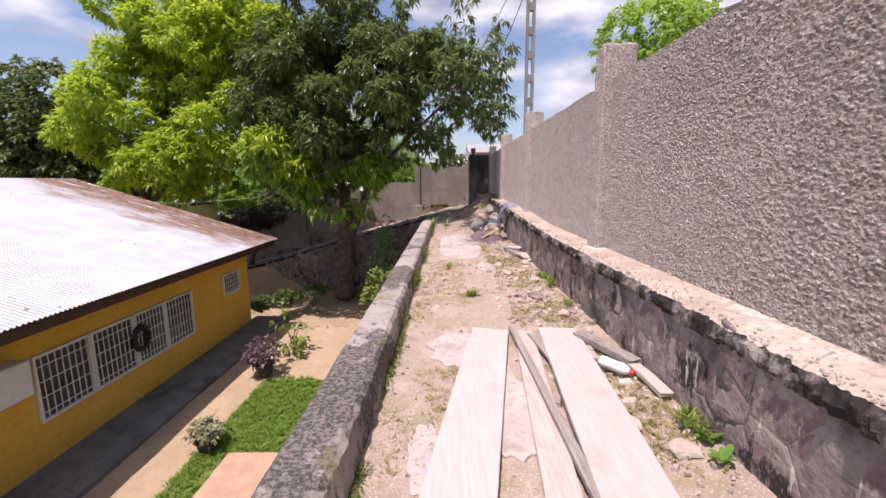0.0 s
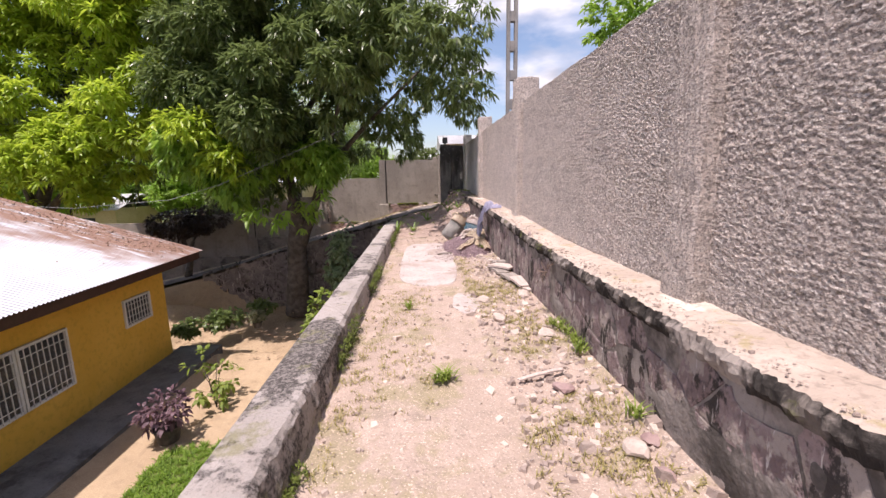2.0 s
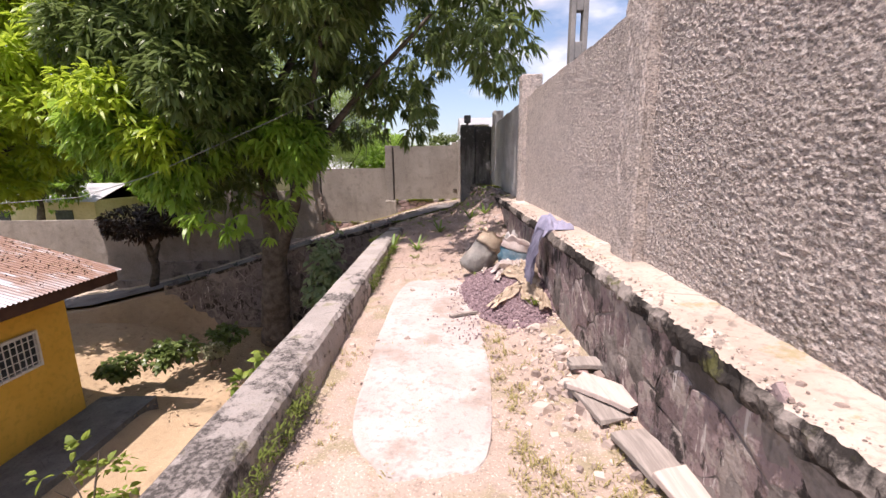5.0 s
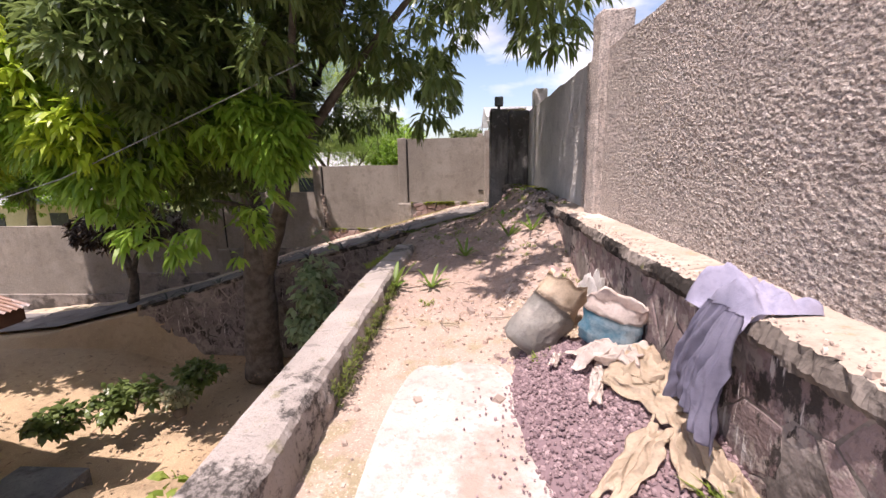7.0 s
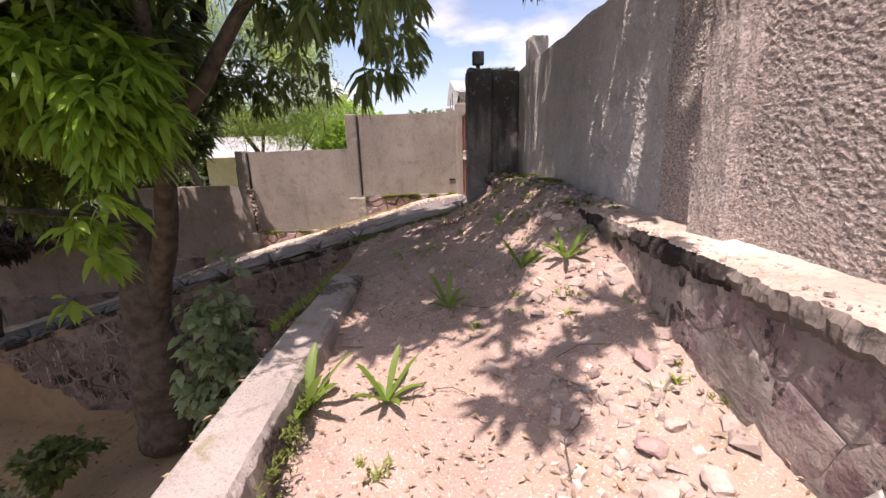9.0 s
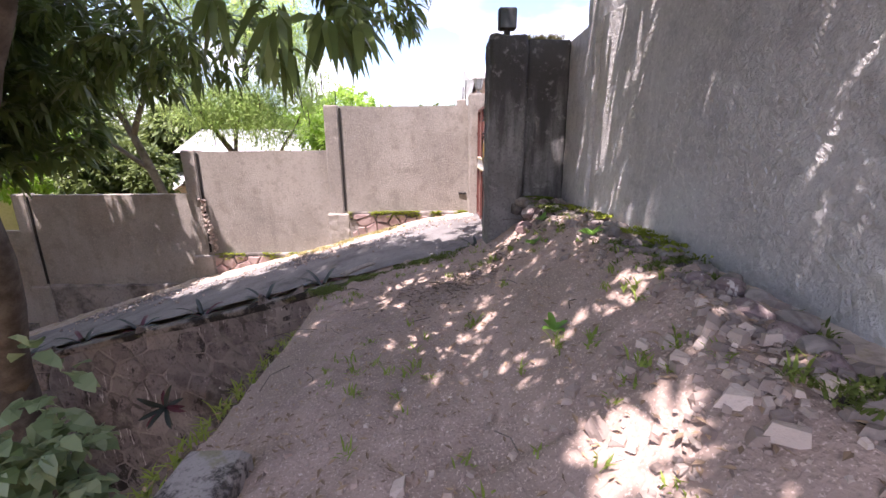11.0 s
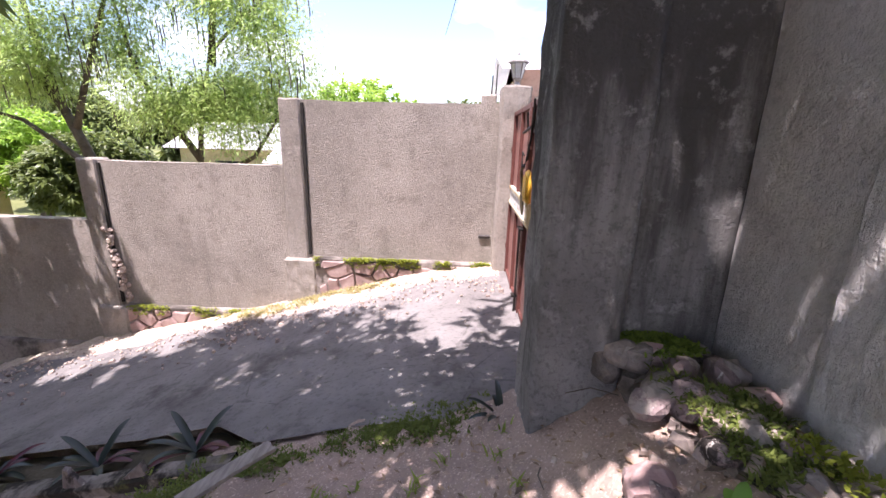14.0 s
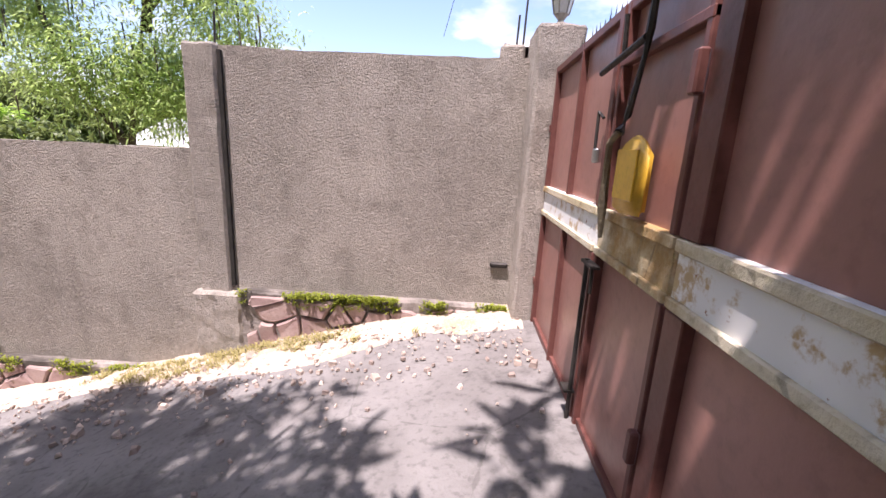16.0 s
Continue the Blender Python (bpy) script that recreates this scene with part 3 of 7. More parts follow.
part("roughcast_face", sheet(steps(LEDGE_Z - 0.05, WALL_TOP, 0.009), steps(1.0, 13.25, 0.009), rough_place), M_ROUGHCAST, bw)


def smooth_place(U, V):
    top = np.where(U > WALL_TOP - 0.01, 0.03 * (vnoise(V * 3, 0 * V, 0, 7) - 0.5), 0)
    grit = np.clip(fbm(V * 34, U * 40, 0, 2, 95) - 0.44, 0, 1) * (0.35 + 0.65 * np.clip((15.6 - V) / 1.6, 0, 1))
    return WALL_X + 0.022 + 0.012 * (fbm(V * 6, U * 6, 0, 3, 93) - 0.5) - 0.022 * grit, V, U + top


part("smooth_face", sheet(steps(LEDGE_Z - 0.05, WALL_TOP, 0.013), steps(13.2, 17.5, 0.013), smooth_place), M_SMOOTHWALL, bw)
part("core", boxed(WALL_X + 0.03, WALL_X + 0.2, -6, 17.6, -0.26, WALL_TOP - 0.01), M_ROUGHCAST, bw)
part("near_face", boxed(WALL_X - 0.01, WALL_X + 0.05, -6, 1.0, LEDGE_Z - 0.05, WALL_TOP), M_ROUGHCAST, bw)


def pillar(y0, y1, x0, top, material):
    bm = bmesh.new()
    box(bm, x0, WALL_X + 0.24, y0, y1, LEDGE_Z - 0.03, top, 0.02)
    bmesh.ops.subdivide_edges(bm, edges=bm.edges[:], cuts=22, use_grid_fill=True)
    for v in bm.verts:
        v.co += 0.010 * Vector(noise.noise_vector(v.co * 9)) + 0.009 * Vector(noise.noise_vector(v.co * 34))
    part("pillar", bm, material, bw)


pillar(4.43, 4.70, 1.60, 2.80, M_ROUGHCAST)
pillar(8.55, 8.86, 1.61, 2.80, M_ROUGHCAST)
pillar(12.55, 12.82, 1.62, 2.80, M_ROUGHCAST)
pillar(16.66, 16.94, 1.685, 2.78, M_SMOOTHWALL)

# gate pier and the short wall behind it
pier = thing("gate_pier", "dark stained concrete gate pier", "pier", "", "structure")


def rough_block(x0, x1, y0, y1, z0, z1, amount=0.012, cuts=14):
    bm = boxed(x0, x1, y0, y1, z0, z1, 0.02)
    bmesh.ops.subdivide_edges(bm, edges=[e for e in bm.edges if e.calc_length() > 0.15], cuts=cuts, use_grid_fill=True)
    for v in bm.verts:
        v.co += amount * Vector(noise.noise_vector(v.co * 7)) + amount * 0.6 * Vector(noise.noise_vector(v.co * 23))
    return bm


part("shaft", rough_block(0.90, 1.27, 17.35, 17.78, -0.2, 2.50, 0.02, 22), M_PIER, pier, smooth=True)
part("side_wall", rough_block(1.28, 1.72, 17.45, 17.66, 0.0, 2.48), M_PIER, pier, smooth=True)

# ---------------------------------------------------------------- driveway and far wall


def drive_edge(x):
    return np.interp(x, [-16, -8, -1.0, -0.6], [18.42, 18.42, 17.97, 17.70])


def drive_place(U, V):
    Y = drive_edge(U) + (20.75 - drive_edge(U)) * V
    return U, Y, drive_z(U) + 0.05 * np.clip((18.6 - Y) / 1.2, 0, 1) + 0.02 * (fbm(U * 2.5, Y * 2.5, 0, 4, 15) - 0.5)


structure("driveway", sheet(steps(-16, 1.12, 0.06), steps(0, 1, 0.02), drive_place), M_DRIVE, "cracked grey concrete driveway sloping down from the gate", True)


def bed_place(U, V):
    Y = low_line(U) + 0.12 + (drive_edge(U) + 0.04 - low_line(U) - 0.12) * V
    return U, Y, drive_z(U) - 0.06 + 0.04 * (fbm(U * 6, Y * 6, 0, 3, 17) - 0.5)


def verge_place(U, V):
    return U, V, drive_z(U) + 0.012 + 0.07 * (fbm(U * 5, V * 5, 0, 5, 25) - 0.42) - 0.07 * np.clip((20.12 + 0.12 * np.sin(U * 2.1) - V) / 0.1, 0, 1)


structure("verge", sheet(steps(-14, 1.0, 0.05), steps(19.75, 20.7, 0.05), verge_place), M_SAND, "pale sandy verge along the foot of the wall", True)

low = thing("drive_wall", "low stone wall holding the sloping driveway", "retaining wall", "", "structure")


def low_line(x):
    return np.interp(x, [-8.0, -0.85], [18.0, 17.55])


def low_face(U, V):
    top = drive_z(V) - 0.01
    z = YARD - 0.2 + (top - YARD + 0.2) * U
    return V, low_line(V) + 0.02 * (fbm(V * 4, z * 4, 0, 3, 27) - 0.5), z


structure("planting_bed", sheet(steps(-8.1, -0.72, 0.06), steps(0, 1, 0.1), bed_place), plain("dark bed soil", (0.06, 0.05, 0.035), (0.11, 0.09, 0.06), 6, 0.95, 0.6, 40), "narrow bed of dark soil behind the wall top", True)
part("mortar_face", sheet(steps(0, 1, 0.05), steps(-8.1, -0.7, 0.08), low_face), M_MORTAR, low)


def low_cap(U, V):
    prof = [(0.0, -0.17), (-0.02, -0.15), (-0.02, -0.09), (0.0, -0.075), (0.09, -0.075), (0.10, -0.09), (0.10, -0.25)]
    k = np.clip(U.astype(int), 0, 6)
    return V, low_line(V) + np.array([p[0] for p in prof])[k] + 0.02 * (fbm(V * 5, k, 0, 3, 29) - 0.5), drive_z(V) + 0.12 + np.array([p[1] for p in prof])[k]


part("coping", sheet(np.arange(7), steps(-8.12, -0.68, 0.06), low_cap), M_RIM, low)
RNG = random.Random(9)
stones(low, 7.2, 3.2, 0.34, lambda u, v, d: (-0.8 - u, float(low_line(-0.8 - u)) - d + 0.01, YARD + v), M_DARKSTONE, RNG, 0.012, 0.018, 0.8,
       keep=lambda u, v: YARD + v < float(drive_z(-0.8 - u)) - 0.05)
part("end_face", boxed(-8.2, -8.08, 18.0, 18.5, YARD - 0.2, float(drive_z(-8.1)) + 0.1), M_MORTAR, low)

FAR_Y = 20.62
# near-black colour stands in for the shade inside the panel joints
M_JOINTSHADE = plain("joint shade", (0.018, 0.016, 0.014), (0.035, 0.031, 0.027), 9, 0.95, 0.4, 40)
far = thing("wall_north", "stepped grey rendered boundary wall with stone footing", "wall", "", "structure")
for x0, x1, top, foot in ((-1.60, 0.95, 2.13, 0.27), (-4.20, -1.62, 1.38, -0.50), (-7.4, -4.22, 0.62, -1.1), (-10.7, -7.42, -0.05, -1.9), (-16.0, -10.72, -0.35, -2.6)):
    def panel_place(U, V, x0=x0, top=top):
        zz = U + np.where(U > top - 0.02, 0.03 * (fbm(V * 2.5, 0 * V, 0, 3, 33) - 0.5), 0)
        r = np.clip(fbm(V * 9, U * 9, 0, 2, 35) - 0.42, 0, 1)
        return V, FAR_Y + 0.003 - 0.004 * r, zz
    part("panel_face", sheet(steps(foot - 0.05, top, 0.03), steps(x0, x1, 0.03), panel_place), M_FARWALL, far)
    part("panel_core", rough_block(x0, x1, FAR_Y + 0.02, FAR_Y + 0.2, foot - 0.9, top - 0.005, 0.006, 20), M_FARWALL, far)
    part("post", rough_block(x0 - 0.02, x0 + 0.24, FAR_Y - 0.035, FAR_Y + 0.21, foot - 0.05, top + 0.02, 0.008), M_FARWALL, far)
    part("post_foot", rough_block(x0 - 0.06, x0 + 0.34, FAR_Y - 0.09, FAR_Y + 0.2, foot - 0.95, foot - 0.03, 0.012), M_FARWALL, far)
    part("joint", boxed(x0 + 0.245, x0 + 0.275, FAR_Y - 0.022, FAR_Y + 0.02, foot + 0.02, top - 0.03), M_JOINTSHADE, far, "near-black strip for the shade in a joint")
    part("footing", rough_block(x0 + 0.3, x1, FAR_Y - 0.07, FAR_Y + 0.2, foot - 0.95, foot, 0.012), M_MORTAR, far)
RNG = random.Random(11)
stones(far, 2.15, 0.55, 0.21, lambda u, v, d: (-1.22 + u, FAR_Y - 0.075 - d, -0.32 + v), M_PINKSTONE, RNG, 0.012, 0.03, 0.75,
       keep=lambda u, v: -0.32 + v > float(drive_z(-1.22 + u)) - 0.12)
stones(far, 2.3, 0.5, 0.24, lambda u, v, d: (-3.85 + u, FAR_Y - 0.075 - d, -1.05 + v), M_PINKSTONE, RNG, 0.012, 0.03, 0.75)
part("gate_post", rough_block(0.93, 1.24, FAR_Y - 0.28, FAR_Y + 0.12, -0.2, 2.30), M_FARWALL, far)
structure("street_wall", boxed(1.3, 6, 20.3, 20.5, -0.2, 2.2), M_FARWALL, "plain grey wall beyond the gate")
structure("street", boxed(1.9, 30, -20, 40, -0.3, 0.05), M_DRIVE, "street ground outside the boundary wall")

# ---------------------------------------------------------------- the house
house = thing("house", "single storey yellow house with a zinc roof", "house")
part("wall", boxed(-17.6, -6.6, -9, 13.1, YARD - 0.3, -0.62), M_YELLOW, house)
gable = bmesh.new()
g = [gable.verts.new(p) for p in ((-17.6, 13.08, -0.62), (-6.6, 13.08, -0.62), (-6.6, 13.08, -0.14), (-12.1, 13.08, 1.5), (-17.6, 13.08, -0.14))]
gable.faces.new(g)
part("gable", gable, M_YELLOW, house)
for side in (1, -1):
    def roof_place(U, V, side=side):
        X = -12.1 + side * U
        Z = 1.6 - U * 0.3085 + 0.011 * np.sin(V * 2 * math.pi / 0.076)
        return X, V, Z
    part("roof", sheet(steps(0, 6.48, 0.81), steps(-9.3, 13.35, 0.0095), roof_place), M_ZINC, house, "corrugated zinc roof with rust", True)
part("fascia", boxed(-5.74, -5.71, -9.2, 13.3, -0.60, -0.42), M_FASCIA, house)
part("soffit", boxed(-6.62, -5.745, -9.2, 13.28, -0.625, -0.60), M_FASCIA, house)
apron = structure("apron", boxed(-6.62, -5.5, -9, 13.5, YARD - 0.3, YARD + 0.09), M_APRON, "dark concrete walkway along the house wall")

# ---------------------------------------------------------------- trees


def leaf_mesh(n_clusters, spots, per, length, width, droop, seed, spread=1.0, jitter=0.02):
    """Rosettes of long drooping leaves at spots (places and outward ways)."""
    rng = np.random.RandomState(seed)
    N = n_clusters * per
    c = np.repeat(spots[0], per, 0)
    out = np.repeat(spots[1], per, 0)
    d = rng.normal(size=(N, 3)) * spread + out * 0.9
    d /= np.linalg.norm(d, axis=1, keepdims=True)
    d[:, 2] = d[:, 2] * 0.7 - droop * rng.uniform(0.3, 1.0, N)
    d /= np.linalg.norm(d, axis=1, keepdims=True)
    L = length * rng.uniform(0.65, 1.25, N)[:, None]
    side = np.cross(d, np.array([0, 0, 1.0]))
    side /= np.linalg.norm(side, axis=1, keepdims=True) + 1e-6
    roll = rng.uniform(-0.7, 0.7, N)[:, None]
    up = np.cross(side, d)
    side = side * np.cos(roll) + up * np.sin(roll)
    W = width * rng.uniform(0.8, 1.2, N)[:, None]
    base = c + d * 0.03 + rng.normal(0, jitter, (N, 3))
    sag = np.array([0, 0, -1.0]) * L
    a = base + d * L * 0.32 - sag * 0.03
    b = base + d * L * 0.70 + sag * 0.05
    tip = base + d * L + sag * 0.17
    fold = up * W * 0.25
    co = np.stack([base, a + side * W + fold, b + side * W * 0.72 + fold, tip, b - side * W * 0.72 + fold, a - side * W + fold], 1).reshape(-1, 3)
    i = np.arange(N)[:, None] * 6
    f = np.concatenate([i + [0, 1, 5], i + [1, 2, 5], i + [2, 4, 5], i + [2, 3, 4]], 0)
    return co, f


def spots_in(lobes, n, seed, inner=0.25, thin=0.42):
    """Twig ends on the skins of lobes, fewer of them inside, with gaps."""
    rng = np.random.RandomState(seed)
    vol = np.array([l[3] * l[4] + l[4] * l[5] + l[3] * l[5] for l in lobes])
    which = rng.choice(len(lobes), n * 2, p=vol / vol.sum())
    L = np.array(lobes)[which]
    d = rng.normal(size=(n * 2, 3))
    d /= np.linalg.norm(d, axis=1, keepdims=True)
    r = np.where(rng.uniform(size=n * 2) < inner, rng.uniform(0.35, 0.85, n * 2), rng.uniform(0.86, 1.08, n * 2))
    lump = 0.72 + 0.56 * fbm(d[:, 0] * 3.2 + which * 7, d[:, 1] * 3.2, d[:, 2] * 3.2, 3, seed)
    p = L[:, :3] + d * L[:, 3:6] * (r * lump)[:, None]
    gap = fbm(p[:, 0] * 0.9, p[:, 1] * 0.9, p[:, 2] * 0.9, 3, seed + 5)
    ok = gap > thin
    p, d = p[ok][:n], d[ok][:n]
    return p, d


def clumps(lobes, seed, size=0.62, per=1.9):
    """Breaks big lobes into small leafy cushions that sit on their skins."""
    rng = random.Random(seed)
    made = []
    for x, y, z, a, b, c in lobes:
        n = max(4, int(per * (a * b + b * c + a * c) / (size * size) / 3.0))
        for k in range(n):
            h = 1 - 2 * (k + 0.5) / n
            t = k * 2.39996 + rng.uniform(-0.5, 0.5)
            q = math.sqrt(max(0, 1 - h * h))
            d = (q * math.cos(t), q * math.sin(t), h)
            r = rng.uniform(0.62, 0.98)
            g = size * rng.uniform(0.65, 1.25)
            made.append((x + d[0] * a * r, y + d[1] * b * r, z + d[2] * c * r, g, g, g * 0.72))
    return made


def crown(name, lobes, n, per, length, width, droop, material, parent, seed, inner=0.25, label="", thin=0.42, jitter=0.02):
    p, d = spots_in(lobes, n, seed, inner, thin)
    co, f = leaf_mesh(len(p), (p, d), per, length, width, droop, seed, 1.0, jitter)
    return part(name, (co.tolist(), [], f.tolist()), material, parent, label, False, "")


def limb(parent, pts, r0, r1, name="limb", sides=10, seed=0):
    rng = random.Random(seed)
    pts = [Vector(p) for p in pts]
    fine = []
    for i in range(len(pts) - 1):
        a, b = pts[max(i - 1, 0)], pts[min(i + 2, len(pts) - 1)]
        for k in range(5):
            s = k / 5
            p = pts[i].lerp(pts[i + 1], s) + (pts[i + 1] - a + pts[i] - b) * 0.12 * s * (1 - s)
            fine.append(p + Vector([rng.uniform(-1, 1) for _ in range(3)]) * r0 * 0.10)
    fine.append(pts[-1])
    n = len(fine)
    part(name, tube(bmesh.new(), fine, [r0 + (r1 - r0) * (i / (n - 1)) ** 0.8 for i in range(n)], sides), M_BARK, parent, smooth=True)


mango = thing("mango_tree", "large dark green mango tree with a forked trunk", "tree")
limb(mango, [(-4.4, 16.95, -3.4), (-4.35, 16.9, -2.2), (-4.2, 16.85, -0.8), (-4.15, 16.8, 0.6)], 0.44, 0.27, "trunk", 14, 1)
limb(mango, [(-4.1, 16.8, 0.3), (-4.35, 16.7, 1.8), (-4.4, 16.6, 3.6), (-4.0, 16.7, 6.0)], 0.22, 0.06, "limb", 10, 2)
limb(mango, [(-4.1, 16.85, -0.9), (-3.5, 16.5, 0.3), (-2.95, 16.0, 1.5), (-2.1, 15.8, 3.2), (-1.4, 16.0, 5.2)], 0.20, 0.06, "limb", 10, 3)
limb(mango, [(-2.7, 16.0, 1.8), (-1.4, 15.3, 3.0), (0.2, 14.5, 4.3)], 0.11, 0.03, "limb", 8, 4)
limb(mango, [(-2.9, 16.0, 1.6), (-2.2, 14.6, 3.1), (-1.2, 12.9, 4.6)], 0.10, 0.025, "limb", 8, 18)
limb(mango, [(-4.4, 16.7, 2.2), (-5.0, 18.2, 3.4), (-5.4, 19.3, 4.3)], 0.09, 0.02, "limb", 8, 19)
limb(mango, [(-4.5, 16.7, 2.2), (-5.9, 18.2, 3.2), (-7.0, 19.3, 4.1)], 0.09, 0.02, "limb", 8, 20)
limb(mango, [(-4.3, 16.7, 1.2), (-4.7, 15.6, 2.4), (-5.0, 14.6, 3.2)], 0.12, 0.03, "limb", 8, 5)
limb(mango, [(-4.3, 16.7, 1.6), (-5.4, 16.9, 3.0), (-6.6, 17.2, 4.6)], 0.13, 0.03, "limb", 8, 6)
limb(mango, [(-4.1, 16.9, 0.2), (-3.8, 15.6, 0.7), (-3.6, 14.5, 0.9)], 0.09, 0.02, "limb", 8, 7)
limb(mango, [(-4.3, 16.7, 2.6), (-2.6, 16.2, 4.6), (-0.8, 15.2, 6.4)], 0.13, 0.03, "limb", 8, 17)
MANGO_FULL = [(-3.4, 14.9, 4.6, 2.5, 2.1, 2.2), (-4.6, 14.3, 2.7, 1.5, 1.2, 1.1), (-5.7, 15.8, 4.8, 2.0, 2.0, 2.4), (-4.8, 16.4, 2.4, 1.8, 1.6, 1.2), (-3.8, 15.7, 7.2, 2.3, 1.8, 2.2)]
MANGO_AIRY = [(0.1, 14.6, 4.7, 2.0, 2.0, 1.8), (-0.8, 15.0, 6.9, 2.2, 2.2, 1.9), (1.1, 13.9, 3.6, 1.0, 1.1, 0.9), (-1.4, 13.6, 3.6, 1.4, 1.3, 1.0), (1.0, 14.9, 5.7, 1.4, 1.5, 1.2), (1.3, 15.6, 4.0, 0.9, 1.1, 0.9), (1.0, 13.2, 4.8, 0.8, 0.8, 0.6), (0.9, 14.2, 5.0, 0.7, 0.7, 0.5), (-0.6, 14.8, 2.9, 0.9, 1.1, 0.6), (-0.5, 16.8, 3.5, 1.1, 0.9, 0.6), (-0.4, 16.9, 5.2, 2.0, 1.3, 1.2)]
MANGO_NEAR = [(-1.2, 12.5, 4.7, 1.6, 1.2, 0.9), (0.3, 12.8, 4.6, 1.1, 1.0, 0.7)]
crown("crown", clumps(MANGO_FULL, 3), 6400, 10, 0.25, 0.031, 0.6, M_LEAF, mango, 3, 0.12, "", 0.40)
crown("back_crown", [(-5.3, 19.4, 4.2, 0.5, 0.5, 0.9), (-7.0, 19.4, 4.0, 0.6, 0.5, 1.1)], 300, 13, 0.26, 0.031, 0.42, M_LEAF, mango, 4, 0.3, "", 0.44)
crown("outer_crown", clumps(MANGO_AIRY, 5, 0.5, 0.9), 960, 10, 0.26, 0.030, 1.2, M_LEAF, mango, 5, 0.10, "", 0.43)
crown("hanging_spray", [(-1.7, 16.9, 2.5, 0.75, 0.5, 0.4), (0.0, 16.8, 2.6, 0.3, 0.3, 0.2), (-2.4, 17.1, 2.4, 0.6, 0.5, 0.5)], 110, 10, 0.18, 0.022, 0.7, M_LEAF, mango, 12, 0.4, "", 0.3)
crown("north_crown", clumps([(-0.4, 17.0, 5.3, 1.8, 1.1, 1.0), (0.7, 16.8, 4.9, 0.9, 0.9, 0.7)], 15, 0.5, 1.0), 120, 10, 0.25, 0.031, 0.6, M_LEAF, mango, 15, 0.10, "", 0.40)
crown("near_crown", clumps(MANGO_NEAR, 7, 0.5, 1.4), 560, 10, 0.25, 0.031, 0.8, M_LEAF, mango, 7, 0.06, "", 0.49)
crown("shaded_leaves", [(-5.6, 17.0, 1.4, 1.8, 0.7, 0.9), (-4.4, 17.3, 2.6, 1.6, 0.7, 1.0)], 420, 12, 0.25, 0.03, 0.5, M_LEAF, mango, 6, 0.4)
crown("low_leaves", [(-3.5, 14.5, 0.8, 0.9, 0.6, 0.9), (-4.7, 14.4, 1.6, 1.2, 0.6, 0.9), (-3.0, 14.6, 1.9, 0.8, 0.5, 0.7), (-5.8, 14.4, 2.4, 1.2, 0.6, 0.9), (-4.2, 14.3, 0.4, 0.7, 0.5, 0.6)], 900, 10, 0.27, 0.034, 0.95, M_LEAFMID, mango, 8, 0.3, "drooping fresh green leaves")
crown("young_leaves", [(-5.9, 13.8, 2.6, 0.8, 0.6, 0.7), (-4.9, 13.9, 2.0, 0.5, 0.4, 0.5)], 140, 10, 0.26, 0.034, 0.8, M_LEAFYOUNG, mango, 9, 0.3, "bright yellow-green young leaves")

mango2 = thing("mango_tree", "yellow-green mango tree behind the house", "tree")
limb(mango2, [(-12.9, 16.8, -3.4), (-12.8, 16.8, -0.5), (-12.0, 17.0, 2.5), (-11.0, 17.4, 6.0)], 0.35, 0.08, "trunk", 12, 8)
limb(mango2, [(-12.8, 16.8, 0.0), (-10.6, 16.6, 2.0), (-8.4, 16.0, 3.4)], 0.16, 0.03, "limb", 8, 9)
limb(mango2, [(-12.7, 16.8, 0.5), (-13.2, 16.9, 2.4), (-13.6, 17.0, 4.4)], 0.16, 0.03, "limb", 8, 10)
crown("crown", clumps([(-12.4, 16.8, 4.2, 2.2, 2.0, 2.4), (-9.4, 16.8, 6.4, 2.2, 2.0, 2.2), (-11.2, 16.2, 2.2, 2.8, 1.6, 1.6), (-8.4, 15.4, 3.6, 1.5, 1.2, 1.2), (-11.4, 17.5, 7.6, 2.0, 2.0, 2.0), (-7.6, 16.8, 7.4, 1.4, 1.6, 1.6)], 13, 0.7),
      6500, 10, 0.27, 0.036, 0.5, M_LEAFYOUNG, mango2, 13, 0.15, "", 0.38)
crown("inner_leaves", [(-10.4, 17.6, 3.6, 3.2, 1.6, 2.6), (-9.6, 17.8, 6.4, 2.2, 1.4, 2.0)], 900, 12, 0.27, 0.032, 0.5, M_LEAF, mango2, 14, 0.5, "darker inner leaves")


def simple_tree(label, at, height, lobes, n, material, length=0.3, width=0.05, seed=1, per=9, droop=0.4):
    t = thing("tree", label, "tree")
    x, y, z = at
    limb(t, [(x, y, z), (x + 0.2, y, z + height * 0.3), (x, y, z + height * 0.6)], 0.03 * height + 0.08, 0.06, "trunk", 8, seed)
    for k, l in enumerate(lobes[:4]):
        limb(t, [(x + 0.1, y, z + height * 0.3), (0.5 * (x + l[0]), 0.5 * (y + l[1]), 0.5 * (z + height * 0.3 + l[2])), (l[0], l[1], l[2])], 0.10, 0.03, "limb", 6, seed + k)
    crown("crown", lobes, n, per, length, width, droop, material, t, seed, 0.25)
    return t


